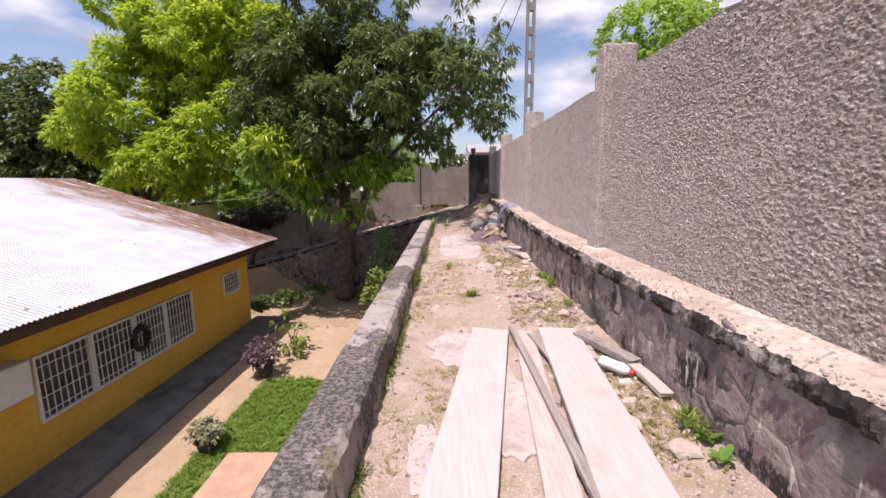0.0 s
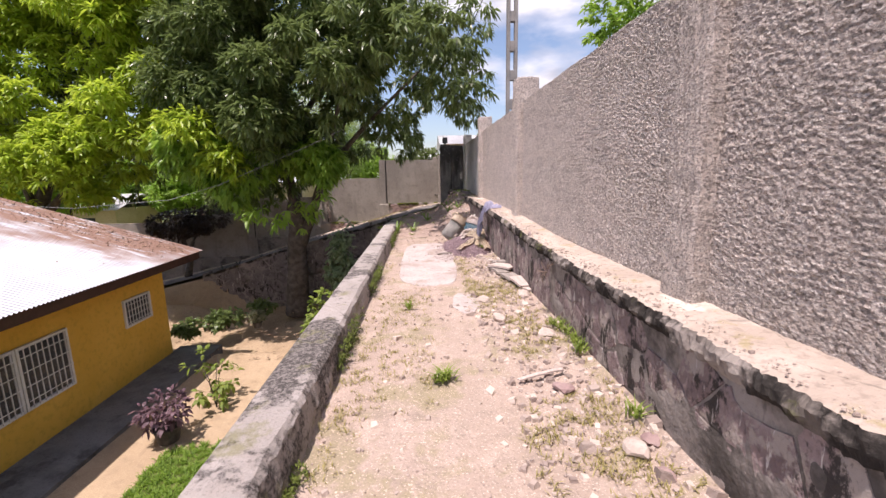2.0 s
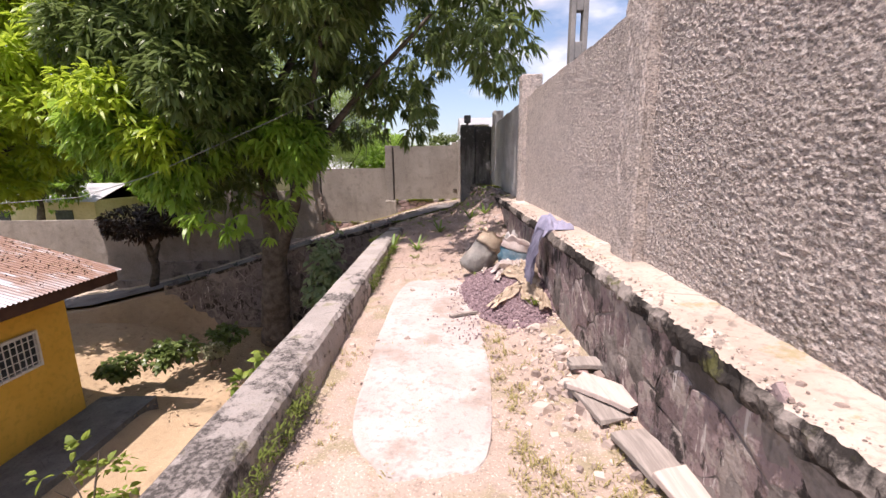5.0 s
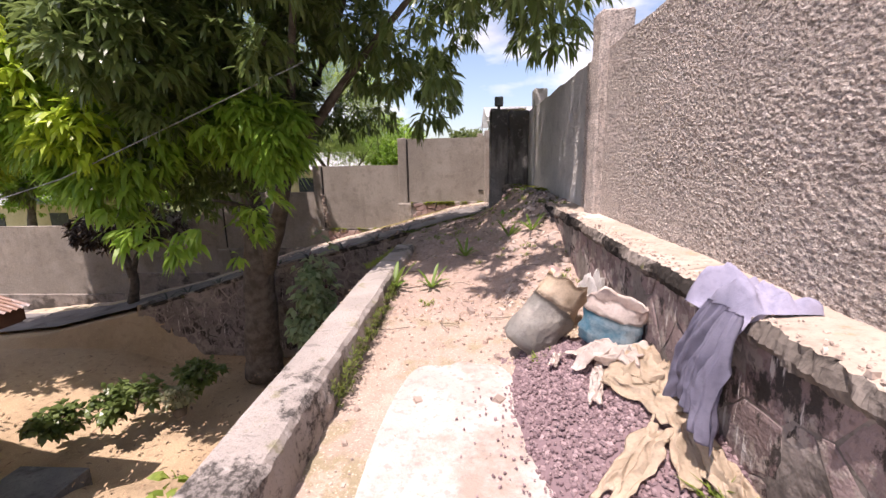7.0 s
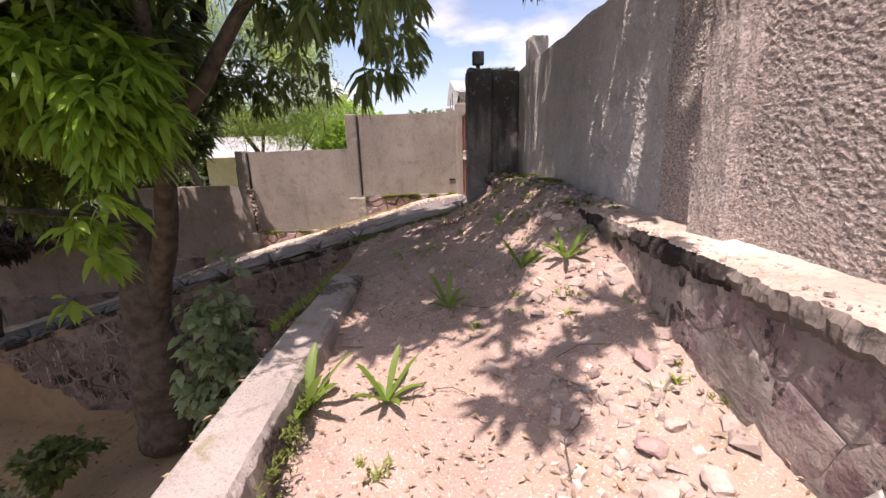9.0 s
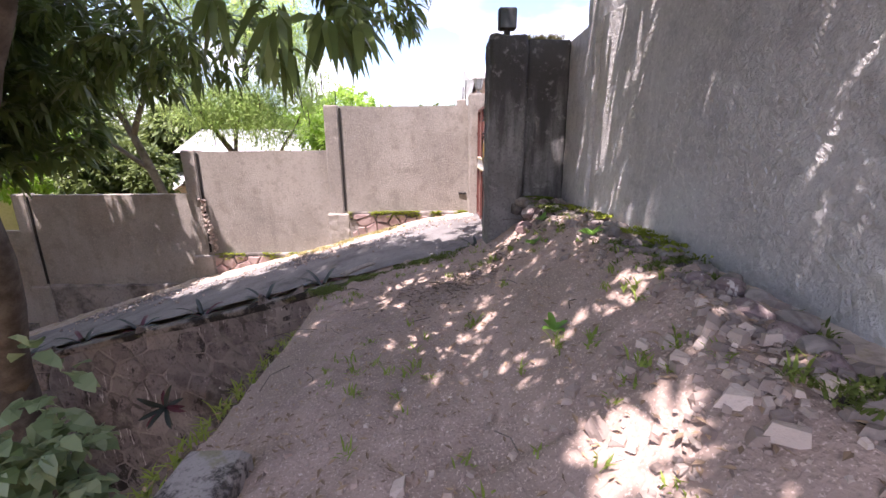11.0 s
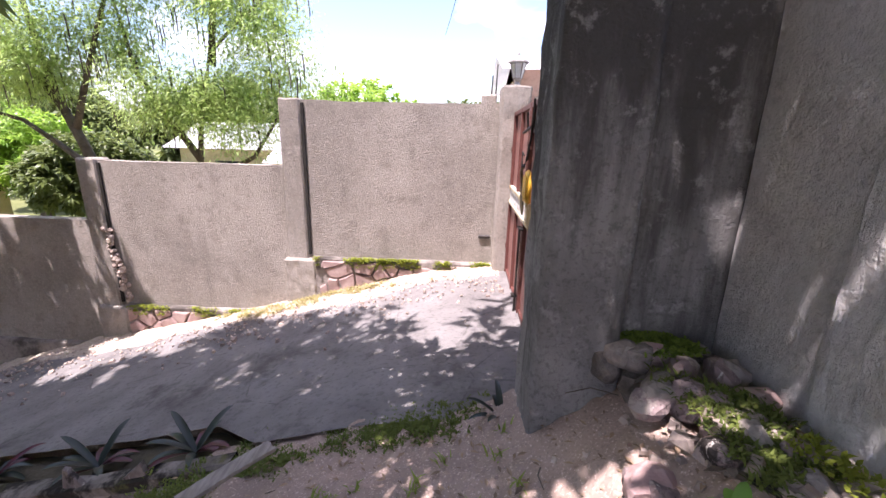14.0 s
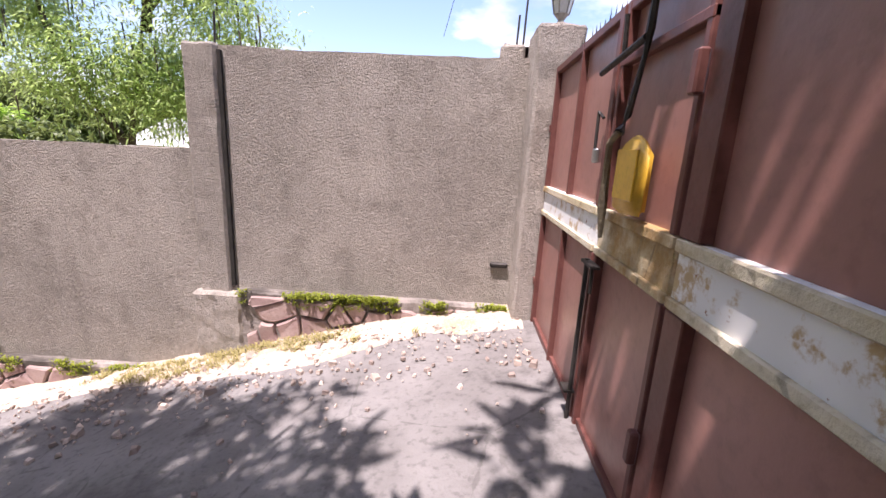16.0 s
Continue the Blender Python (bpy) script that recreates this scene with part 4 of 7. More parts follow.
simple_tree("tall dark broad-leaved tree beyond the house", (-29, 30, -3), 10, [(-29, 30, 6.0, 4.0, 3.0, 3.6), (-33, 31, 4.0, 3.5, 3.0, 3.0), (-25.5, 30, 4.5, 2.6, 2.5, 3.2), (-30, 29, 2.0, 4.5, 2.5, 2.0)], 3200, M_LEAFFAR, 0.42, 0.08, 21)
simple_tree("leafy tree crown rising beyond the boundary wall", (6.4, 14, 0), 6, [(6.2, 13.6, 5.6, 1.5, 1.4, 1.1), (7.6, 14.4, 6.4, 1.4, 1.4, 1.2), (6.4, 11.9, 5.3, 0.9, 0.9, 0.7)], 800, M_LEAFMID, 0.2, 0.04, 22)
simple_tree("round dense green tree beyond the wall", (-2.7, 27.5, -1.2), 4, [(-2.7, 27.5, 2.0, 1.3, 1.2, 1.2), (-3.6, 27.7, 1.5, 0.9, 0.9, 0.9)], 900, M_LEAFMID, 0.16, 0.035, 23)
simple_tree("small dark red-leaved tree by the wall", (-9.6, 19.5, -2.5), 2.6, [(-9.6, 19.4, -0.3, 1.2, 0.8, 0.55), (-8.7, 19.5, -0.1, 0.8, 0.7, 0.5)], 420, leaf_material("dark red leaf", (0.03, 0.022, 0.018), (0.08, 0.05, 0.035)), 0.16, 0.035, 24)
for k, (x, y, h, r) in enumerate(((-24, 40, 6, 3.4), (-14, 29, 3.6, 1.8), (-10.5, 27.5, 3.0, 1.4), (-18, 31, 4.4, 2.2), (-15, 44, 7, 3.6), (-8, 52, 8, 4.0), (1, 48, 6, 3.6), (-34, 46, 7, 4.0), (-44, 36, 8, 4.4), (-20, 60, 8, 5.0), (-52, 60, 9, 5.0), (8, 60, 8, 4.0), (-36, 70, 9, 6.0), (-19, 25.5, 4.5, 1.7), (-12.5, 36, 5, 2.2))):
    simple_tree("green broad-leaved tree among far houses", (x, y, -1.5), h, [(x, y, h * 0.55 - 1, r, r * 0.8, h * 0.33), (x + r * 0.6, y, h * 0.4 - 1, r * 0.7, r * 0.6, h * 0.25), (x - r * 0.7, y, h * 0.42 - 1, r * 0.7, r * 0.6, h * 0.28)], 900 if y > 34 else 1500, (M_LEAFFAR, M_LEAFMID)[k % 2], 0.5 if y > 34 else 0.2, 0.11 if y > 34 else 0.045, 30 + k)

feather = thing("feathery_tree", "airy light green tree with long hanging pods", "tree")
limb(feather, [(-6.6, 24.0, -1.4), (-6.9, 24.0, 0.3), (-7.6, 24.0, 2.2), (-8.8, 24.1, 3.6), (-10.5, 24.2, 4.4)], 0.15, 0.03, "trunk", 8, 41)
for k, pts in enumerate(([(-7.4, 24, 1.7), (-6.4, 23.8, 3.6), (-5.4, 23.8, 5.6)], [(-7.7, 24, 2.4), (-8.0, 24, 4.4), (-7.6, 24, 6.6)], [(-4.6, 24.2, -1.2), (-4.9, 24.1, 1.2), (-4.4, 24.0, 3.2), (-3.2, 24.0, 4.2)],
                         [(-4.9, 24.1, 1.2), (-5.9, 24.0, 2.8), (-6.2, 24, 4.4)], [(-7.0, 24, 0.8), (-8.6, 24.1, 1.9), (-10.4, 24.2, 2.3)], [(-4.4, 24, 3.0), (-4.2, 24, 4.6), (-4.6, 24, 6.2)], [(-4.8, 24.1, 0.8), (-3.7, 24.0, 1.3), (-3.1, 24, 2.2)])):
    limb(feather, pts, 0.08, 0.015, "branch", 6, 50 + k)
FEATHER = [(-9.6, 24.2, 4.2, 1.5, 1.0, 1.0), (-7.6, 24, 6.0, 1.8, 1.2, 1.3), (-5.4, 23.9, 5.2, 1.6, 1.1, 1.2), (-3.6, 24, 4.2, 1.3, 1.0, 0.9), (-10.4, 24.2, 2.4, 1.0, 0.8, 0.6), (-6.2, 24, 3.6, 1.4, 0.9, 0.8), (-4.6, 24, 2.6, 1.2, 0.8, 0.6), (-8.4, 24, 2.8, 1.0, 0.8, 0.6), (-9.0, 24.2, 7.0, 1.5, 1.0, 1.0), (-6.4, 24, 7.4, 1.6, 1.0, 1.0), (-2.9, 24, 3.1, 0.9, 0.8, 0.8), (-5.3, 24, 2.5, 1.3, 0.8, 0.8), (-7.4, 23.8, 3.2, 1.3, 0.8, 0.9), (-9.6, 24, 3.0, 1.2, 0.8, 0.8), (-3.8, 23.9, 1.9, 0.8, 0.6, 0.4)]
crown("foliage", FEATHER, 6400, 18, 0.10, 0.012, 0.35, M_LEAFFEATHER, feather, 61, 0.7, "", 0.47, 0.22)
p_, d_ = spots_in(FEATHER, 260, 66, 0.6)
pods = bmesh.new()
for p in p_:
    tube(pods, [p, p + np.array([0.02, 0, -0.22]), p + np.array([0.0, 0.02, -0.42])], [0.012, 0.014, 0.004], 4)
part("seed_pod", pods, M_BARK, feather, "brown hanging seed pods", kind="stuff")

# ---------------------------------------------------------------- houses beyond
M_CREAM = plain("cream plaster", (0.60, 0.50, 0.28), (0.68, 0.58, 0.36), 1.5, 0.85, 0.2, 40)
M_PINKHOUSE = plain("pinkish plaster", (0.50, 0.33, 0.27), (0.58, 0.41, 0.34), 1.5, 0.85, 0.2, 40)
M_WHITEROOF = plain("pale metal roofing", (0.66, 0.66, 0.67), (0.78, 0.78, 0.78), 2.0, 0.5, 0.1, 30, 0.2)


def far_house(label, x0, x1, y0, y1, z0, eave, ridge, wall, roof):
    h = thing("far_house", label, "house")
    part("wall", boxed(x0, x1, y0, y1, z0, eave), wall, h)
    ym = (y0 + y1) / 2
    for a, b in ((y0 - 0.4, ym), (y1 + 0.4, ym)):
        bm = bmesh.new()
        lo, hi = eave - 0.05, ridge
        vs = [bm.verts.new(p) for p in ((x0 - 0.4, a, lo), (x1 + 0.4, a, lo), (x1 + 0.4, b, hi), (x0 - 0.4, b, hi))]
        f = bm.faces.new(vs)
        bmesh.ops.solidify(bm, geom=[f], thickness=0.05)
        part("roof", bm, roof, h)
    for e in (x0, x1 - 0.02):
        bm = bmesh.new()
        vs = [bm.verts.new(p) for p in ((e, y0, eave), (e, y1, eave), (e, ym, ridge - 0.05))]
        bmesh.ops.solidify(bm, geom=[bm.faces.new(vs)], thickness=0.04)
        part("gable", bm, wall, h)
    n = max(1, int((x1 - x0) / 2.4))
    for k in range(n):
        xc = x0 + (k + 0.5) * (x1 - x0) / n
        part("window", boxed(xc - 0.45, xc + 0.45, y0 - 0.03, y0 + 0.05, eave - 1.5, eave - 0.5), M_DARKGLASS, h)
    return h


far_house("cream house with a pale metal roof beyond the wall", -10.2, -6.6, 31, 35, -1.6, 1.25, 2.2, M_CREAM, M_WHITEROOF)
far_house("low house with a white metal roof beyond the wall", -6.0, -2.4, 30, 34, -1.6, 0.85, 1.75, M_CREAM, M_WHITEROOF)
far_house("pinkish house among trees beyond the wall", -16.0, -12.5, 33, 37, -2.4, -0.5, 0.15, M_PINKHOUSE, M_WHITEROOF)
far_house("cream house among trees beyond the yard wall", -24, -17.5, 27, 31, -2.6, -0.1, 0.7, M_CREAM, M_WHITEROOF)
far_house("pink house standing beyond the gate", 1.6, 4.6, 24.5, 28.5, -0.3, 3.1, 3.7, M_PINKHOUSE, M_WHITEROOF)

# ---------------------------------------------------------------- the gate
GX = 1.10


def gate_band():
    s = Nodes("white gate band with rust")
    c = s.mix(s.ramp(s.noise(4, 3), 0.4, 0.6), (0.66, 0.66, 0.66), (0.74, 0.74, 0.74))
    c = s.mix(s.ramp(s.noise(7, 7, 0.72), 0.54, 0.64), c, (0.42, 0.30, 0.16))
    c = s.mix(s.ramp(s.noise(34, 4), 0.68, 0.74), c, (0.25, 0.11, 0.05))
    return s.done(c, 0.5, 0, 0.4)


M_BAND = gate_band()
M_RUSTBAND = weathered_concrete("rust stained white paint", (0.50, 0.42, 0.28), (0.62, 0.56, 0.44), (0.34, 0.22, 0.10), (0.48, 0.62))
M_BLACKIRON = plain("black iron", (0.025, 0.022, 0.02), (0.05, 0.042, 0.038), 12, 0.55, 0.3, 60, 0.3)
M_GATEDARK = plain("dark gate frame paint", (0.11, 0.042, 0.035), (0.15, 0.06, 0.05), 5, 0.45, 0.15, 40)
gate = thing("metal_gate", "dark red painted steel gate with a white band", "gate")
for y0, y1 in ((19.18, 20.33), (18.545, 19.155), (17.80, 18.525)):
    for z0, z1 in ((0.26, 1.075), (1.25, 2.02)):
        def panel(U, V):
            return GX + 0.004 * (fbm(U * 2.2, V * 2.2, 0, 3, 77) - 0.5) * 4, V, U
        part("sheet_panel", sheet(steps(z0, z1, 0.06), steps(y0, y1, 0.06), panel), M_GATERED, gate, smooth=True)
    part("band", boxed(GX - 0.022, GX + 0.01, y0, y1, 1.068, 1.262, 0.004), M_RUSTBAND if y1 - y0 < 0.7 else M_BAND, gate, "rust-stained white band")
    part("band_rail", boxed(GX - 0.036, GX - 0.02, y0, y1, 1.225, 1.262, 0.004), M_RUSTBAND, gate)
    part("band_rail", boxed(GX - 0.036, GX - 0.02, y0, y1, 1.068, 1.10, 0.004), M_RUSTBAND, gate)
    part("top_rail", boxed(GX - 0.03, GX + 0.02, y0, y1, 1.99, 2.03, 0.004), M_GATEDARK, gate)
    part("bottom_rail", boxed(GX - 0.02, GX + 0.02, y0, y1, 0.25, 0.30, 0.004), M_GATEDARK, gate)
for y, w in ((20.315, 0.03), (19.72, 0.024), (19.195, 0.05), (19.13, 0.03), (18.56, 0.03), (18.475, 0.095), (17.83, 0.05)):
    part("stile", boxed(GX - 0.032, GX + 0.02, y - w / 2, y + w / 2, 0.25, 1.066, 0.004), M_GATEDARK, gate)
    part("stile", boxed(GX - 0.032, GX + 0.02, y - w / 2, y + w / 2, 1.264, 2.03, 0.004), M_GATEDARK, gate)
part("wicket_rail", boxed(GX - 0.034, GX, 18.545, 19.15, 1.80, 1.83, 0.003), M_GATEDARK, gate)
for z in (0.55, 1.62):
    part("hinge", boxed(GX - 0.06, GX - 0.03, 18.525, 18.56, z, z + 0.11, 0.006), M_GATEDARK, gate)
    part("hinge", boxed(GX - 0.04, GX - 0.01, 20.31, 20.36, z, z + 0.05, 0.004), M_GATEDARK, gate)
bolt = part("bolt", tube(bmesh.new(), [(GX - 0.06, 19.27, 1.80), (GX - 0.06, 18.86, 1.835)], 0.012, 8), M_BLACKIRON, gate, "black sliding bolt")
part("bolt_handle", tube(bmesh.new(), [(GX - 0.06, 19.04, 1.82), (GX - 0.07, 19.03, 1.95)], 0.009, 6), M_BLACKIRON, bolt)
part("hasp", tube(bmesh.new(), [(GX - 0.05, 19.20, 1.62), (GX - 0.06, 19.24, 1.65), (GX - 0.06, 19.23, 1.5)], 0.007, 6), M_BLACKIRON, gate)
part("padlock", boxed(GX - 0.065, GX - 0.045, 19.21, 19.25, 1.44, 1.50, 0.006), plain("steel", (0.4, 0.4, 0.4), (0.55, 0.55, 0.55), 20, 0.35, 0.1, 60, 0.9), gate)
part("latch", boxed(GX - 0.07, GX - 0.03, 19.05, 19.19, 1.02, 1.035, 0.003), M_BLACKIRON, gate)
part("latch", tube(bmesh.new(), [(GX - 0.06, 19.06, 1.02), (GX - 0.06, 19.05, 0.92)], 0.007, 6), M_BLACKIRON, gate)
part("drop_bolt", tube(bmesh.new(), [(GX - 0.05, 19.165, 0.22), (GX - 0.05, 19.165, 1.04)], 0.010, 6), M_BLACKIRON, gate)
part("bolt_guide", boxed(GX - 0.08, GX - 0.03, 19.15, 19.23, 0.40, 0.412, 0.002), M_BLACKIRON, gate)
RNG = random.Random(3)
for k in range(16):
    y = 19.32 + k * 0.065
    bm = bmesh.new()
    w, h = RNG.uniform(0.02, 0.03), RNG.uniform(0.05, 0.10)
    vs = [bm.verts.new(p) for p in ((GX + 0.02, y - w, 2.03), (GX + 0.02, y + w, 2.03), (GX + 0.02, y + RNG.uniform(-0.02, 0.02), 2.03 + h))]
    bmesh.ops.solidify(bm, geom=[bm.faces.new(vs)], thickness=0.006)
    part("spike", bm, M_CAP, gate)
# solid black block on the wall face; its colour imitates a hole's shaded inside
part("weep_hole_shade", boxed(0.76, 0.90, FAR_Y - 0.03, FAR_Y + 0.01, 0.58, 0.62, 0.01), M_BLACKIRON, far, "black block for the shade in a weep hole")
structure("gate_sill", boxed(1.06, 1.2, 17.78, 20.4, -0.2, 0.245, 0.01), M_CAP, "worn concrete gate threshold")

jerry = thing("cut_jerrycan", "yellow plastic jerrycan cut open, hanging on a rope", "jerrycan")
M_JERRY = plain("yellow plastic", (0.62, 0.36, 0.03), (0.70, 0.43, 0.05), 8, 0.4, 0.1, 40, spec=0.5)
bm = bmesh.new()
prof = [(18.685, 1.29), (18.865, 1.28), (18.895, 1.295), (18.900, 1.48), (18.845, 1.52), (18.805, 1.535), (18.755, 1.53), (18.685, 1.48)]
a = [bm.verts.new((1.015, y, z)) for y, z in prof]
b = [bm.verts.new((1.05, y, z)) for y, z in prof]
bm.faces.new(a)
bm.faces.new(b[::-1])
for k in range(len(prof)):
    bm.faces.new((a[k], b[k], b[(k + 1) % len(prof)], a[(k + 1) % len(prof)]))
bmesh.ops.recalc_face_normals(bm, faces=bm.faces[:])
bmesh.ops.bevel(bm, geom=bm.edges[:], offset=0.014, segments=3, affect="EDGES")
part("body", bm, M_JERRY, jerry, smooth=True)
part("moulding", boxed(1.007, 1.014, 18.715, 18.875, 1.33, 1.49, 0.003), M_JERRY, jerry)
part("rope", tube(bmesh.new(), [(1.0, 18.865, 1.545), (1.03, 18.895, 1.60), (1.045, 18.865, 1.78), (1.05, 18.865, 1.86), (1.05, 18.855, 2.03)], [0.018, 0.012, 0.008, 0.014, 0.008], 6), M_BLACKIRON, jerry, "black rope")
part("rag", tube(bmesh.new(), [(1.0, 18.865, 1.55), (1.0, 18.945, 1.51), (1.02, 18.995, 1.42), (1.03, 19.015, 1.28), (1.04, 19.025, 1.16)], [0.012, 0.012, 0.014, 0.018, 0.008], 7), plain("dirty cloth", (0.12, 0.10, 0.07), (0.22, 0.18, 0.12), 14, 0.9, 0.6, 60), jerry, "dirty rag")

# lantern on the gate post, floodlight on the pier
lantern = thing("post_lantern", "old white lantern lamp on the gate post", "lantern")
M_LANTERN = plain("pale lantern metal", (0.22, 0.21, 0.20), (0.34, 0.33, 0.31), 16, 0.5, 0.2, 60)
LC = (1.09, 20.48, 2.30)
part("stem", lathe(bmesh.new(), [(0.05, 0), (0.035, 0.02), (0.02, 0.05), (0.04, 0.075), (0.05, 0.085)], LC, 10), M_LANTERN, lantern)
glass = plain("frosted lantern glass", (0.55, 0.56, 0.56), (0.65, 0.66, 0.66), 10, 0.25, 0.05, 40, spec=0.5)
part("glass", lathe(bmesh.new(), [(0.048, 0.088), (0.082, 0.235)], LC, 6), glass, lantern, "frosted glass")
for k in range(6):
    a = 2 * math.pi * k / 6
    part("rib", tube(bmesh.new(), [(LC[0] + 0.05 * math.cos(a), LC[1] + 0.05 * math.sin(a), LC[2] + 0.085), (LC[0] + 0.085 * math.cos(a), LC[1] + 0.085 * math.sin(a), LC[2] + 0.24)], 0.005, 4), M_LANTERN, lantern)
part("roof", lathe(bmesh.new(), [(0.115, 0.236), (0.112, 0.25), (0.06, 0.295), (0.015, 0.31), (0.012, 0.33), (0.003, 0.345)], LC, 6), M_LANTERN, lantern)
flood = thing("floodlight", "black floodlight on top of the gate pier", "floodlight")
part("housing", boxed(0.99, 1.17, 17.46, 17.56, 2.57, 2.77, 0.015), M_BLACKIRON, flood)
part("lens", boxed(1.005, 1.155, 17.452, 17.459, 2.585, 2.755, 0.002), M_DARKGLASS, flood)
part("bracket", boxed(1.05, 1.11, 17.48, 17.54, 2.50, 2.575, 0.004), M_BLACKIRON, flood)
for x, y, z0, h in ((0.83, 20.7, 2.1, 0.34), (0.88, 20.72, 2.1, 0.46), (-1.42, 20.7, 2.1, 0.28)):
    solid("rebar", tube(bmesh.new(), [(x, y, z0), (x + 0.01, y, z0 + h)], 0.008, 6), M_BLACKIRON, "rusty steel bar sticking out of the wall top", "rebar", "wall top bars")
structure("block_cap", rough_block(0.72, 0.9, 20.66, 20.82, 2.08, 2.24, 0.006, 4), M_FARWALL, "small concrete block on the wall top")

# ---------------------------------------------------------------- terrace: screed, rubble, boards
def patch(label, cx, cy, rx, ry, seed, power=3.0, n=150, top=0.014):
    """An irregular remnant of thin concrete screed."""
    rng = random.Random(seed)
    bm = bmesh.new()
    rings = []
    for k, z in ((1.0, -0.02), (0.985, top * 0.7), (0.95, top), (0.6, top + 0.002), (0.25, top + 0.003)):
        ring = []
        for i in range(n):
            a = 2 * math.pi * i / n
            ca, sa = math.cos(a), math.sin(a)
            r = (abs(ca) ** power + abs(sa) ** power) ** (-1 / power)
            r *= 0.86 + 0.24 * min(1, 0.55 / ry) * noise.noise((ca * 2.1 + seed, sa * 2.1, 0)) + 0.014 * noise.noise((rx * ca * 14 + seed, ry * sa * 14, 3)) * min(1, 0.5 / ry) + 0.02 * noise.noise((rx * ca * 40 + seed, ry * sa * 40, 7)) * min(1, 0.5 / ry)
            x, y = cx + rx * r * k * ca, cy + ry * r * k * sa
            ring.append(bm.verts.new((x, y, rest_z(x, y) + z + 0.004 * noise.noise((x * 7, y * 7, seed)))))
        rings.append(ring)
    for a, b in zip(rings, rings[1:]):
        for i in range(n):
            bm.faces.new((a[i], a[(i + 1) % n], b[(i + 1) % n], b[i]))
    bm.faces.new(rings[-1])
    return structure("screed", bm, M_PALESLAB, label)


patch("large pale concrete screed remnant on the terrace", 0.26, 9.25, 0.52, 2.0, 3, 4.0, 220)
patch("pale concrete screed patch", 0.64, 6.75, 0.17, 0.42, 5, 2.4)
patch("pale concrete screed patch beside the boards", 0.06, 3.35, 0.26, 0.42, 8, 2.4)
patch("pale concrete screed patch beside the boards", -0.13, 1.95, 0.10, 0.34, 9, 2.4)
patch("pale concrete screed patch between the boards", 0.40, 2.45, 0.20, 0.62, 12, 2.4)

M_RUBBLE = plain("pale rubble", (0.40, 0.32, 0.27), (0.54, 0.45, 0.39), 6, 0.95, 0.5, 50)
s_ = Nodes("mixed small rubble")
c_ = s_.mix(s_.island(), (0.24, 0.185, 0.16), (0.56, 0.46, 0.39))
s_.bump(s_.noise(60, 4), 0.6, 0.01)
M_CHIPS = s_.done(c_, 0.95, 0, 0.1)
s_ = Nodes("purple gravel")
c_ = s_.mix(s_.island(), (0.17, 0.115, 0.125), (0.34, 0.25, 0.255))
s_.bump(s_.noise(70, 4), 0.6, 0.008)
M_GRAVEL = s_.done(c_, 0.9, 0, 0.2)


def chips(places, sizes, seed, flat=0.55):
    """Broken stones: bent boxes, each turned its own way."""
    rng = np.random.RandomState(seed)
    n = len(places)
    corner = np.array([[x, y, z] for x in (-1, 1) for y in (-1, 1) for z in (-1, 1)], float)
    faces = np.array([[0, 1, 3, 2], [4, 6, 7, 5], [0, 4, 5, 1], [2, 3, 7, 6], [0, 2, 6, 4], [1, 5, 7, 3]])
    v = corner[None] * rng.uniform(0.55, 1.0, (n, 8, 3)) * np.array([1.0, 0.8, flat]) * sizes[:, None, None] * 0.5
    v[:, corner[:, 2] > 0, :2] *= 0.72
    a = rng.uniform(0, 2 * math.pi, n)
    t = rng.normal(0, 0.22, (n, 2))
    ca, sa = np.cos(a)[:, None], np.sin(a)[:, None]
    x, y, z = v[..., 0] * ca - v[..., 1] * sa, v[..., 0] * sa + v[..., 1] * ca, v[..., 2]
    z = z + x * t[:, :1] + y * t[:, 1:]
    co = np.stack([x, y, z], -1) + places[:, None, :]
    f = faces[None] + (np.arange(n) * 8)[:, None, None]
    return co.reshape(-1, 3).tolist(), [], f.reshape(-1, 4).tolist()


def rock(at, size, seed, flat=0.6):
    """One broken stone: a chipped lump with planes and dents."""
    rng = random.Random(seed)
    bm = bmesh.new()
    bmesh.ops.create_icosphere(bm, subdivisions=2, radius=0.5)
    cuts = [(Vector([rng.gauss(0, 1) for _ in range(3)]).normalized(), rng.uniform(0.26, 0.42)) for _ in range(7)]
    turn = pose(*at, rng.uniform(-14, 14), rng.uniform(-14, 14), rng.uniform(0, 360))
    for v in bm.verts:
        p = v.co.copy()
        for n_, d in cuts:
            over = p.dot(n_) - d
            if over > 0:
                p -= n_ * over
        p += 0.05 * Vector(noise.noise_vector(p * 4 + Vector((seed, 0, 0))))
        v.co = turn @ Vector((p.x * size, p.y * size * 0.8, p.z * size * flat))
    return bm


rs = np.random.RandomState(12)


def scatter(n, x0, x1, y0, y1, lift, bias=None):
    x, y = rs.uniform(x0, x1, n * 3), rs.uniform(y0, y1, n * 3)
    w = fbm(x * 1.3, y * 1.3, 0, 3, 55) if bias is None else bias(x, y)
    ok = rs.uniform(size=n * 3) < w
    x, y = x[ok][:n], y[ok][:n]
    return np.stack([x, y, terrace_z(x, y) + lift], -1)


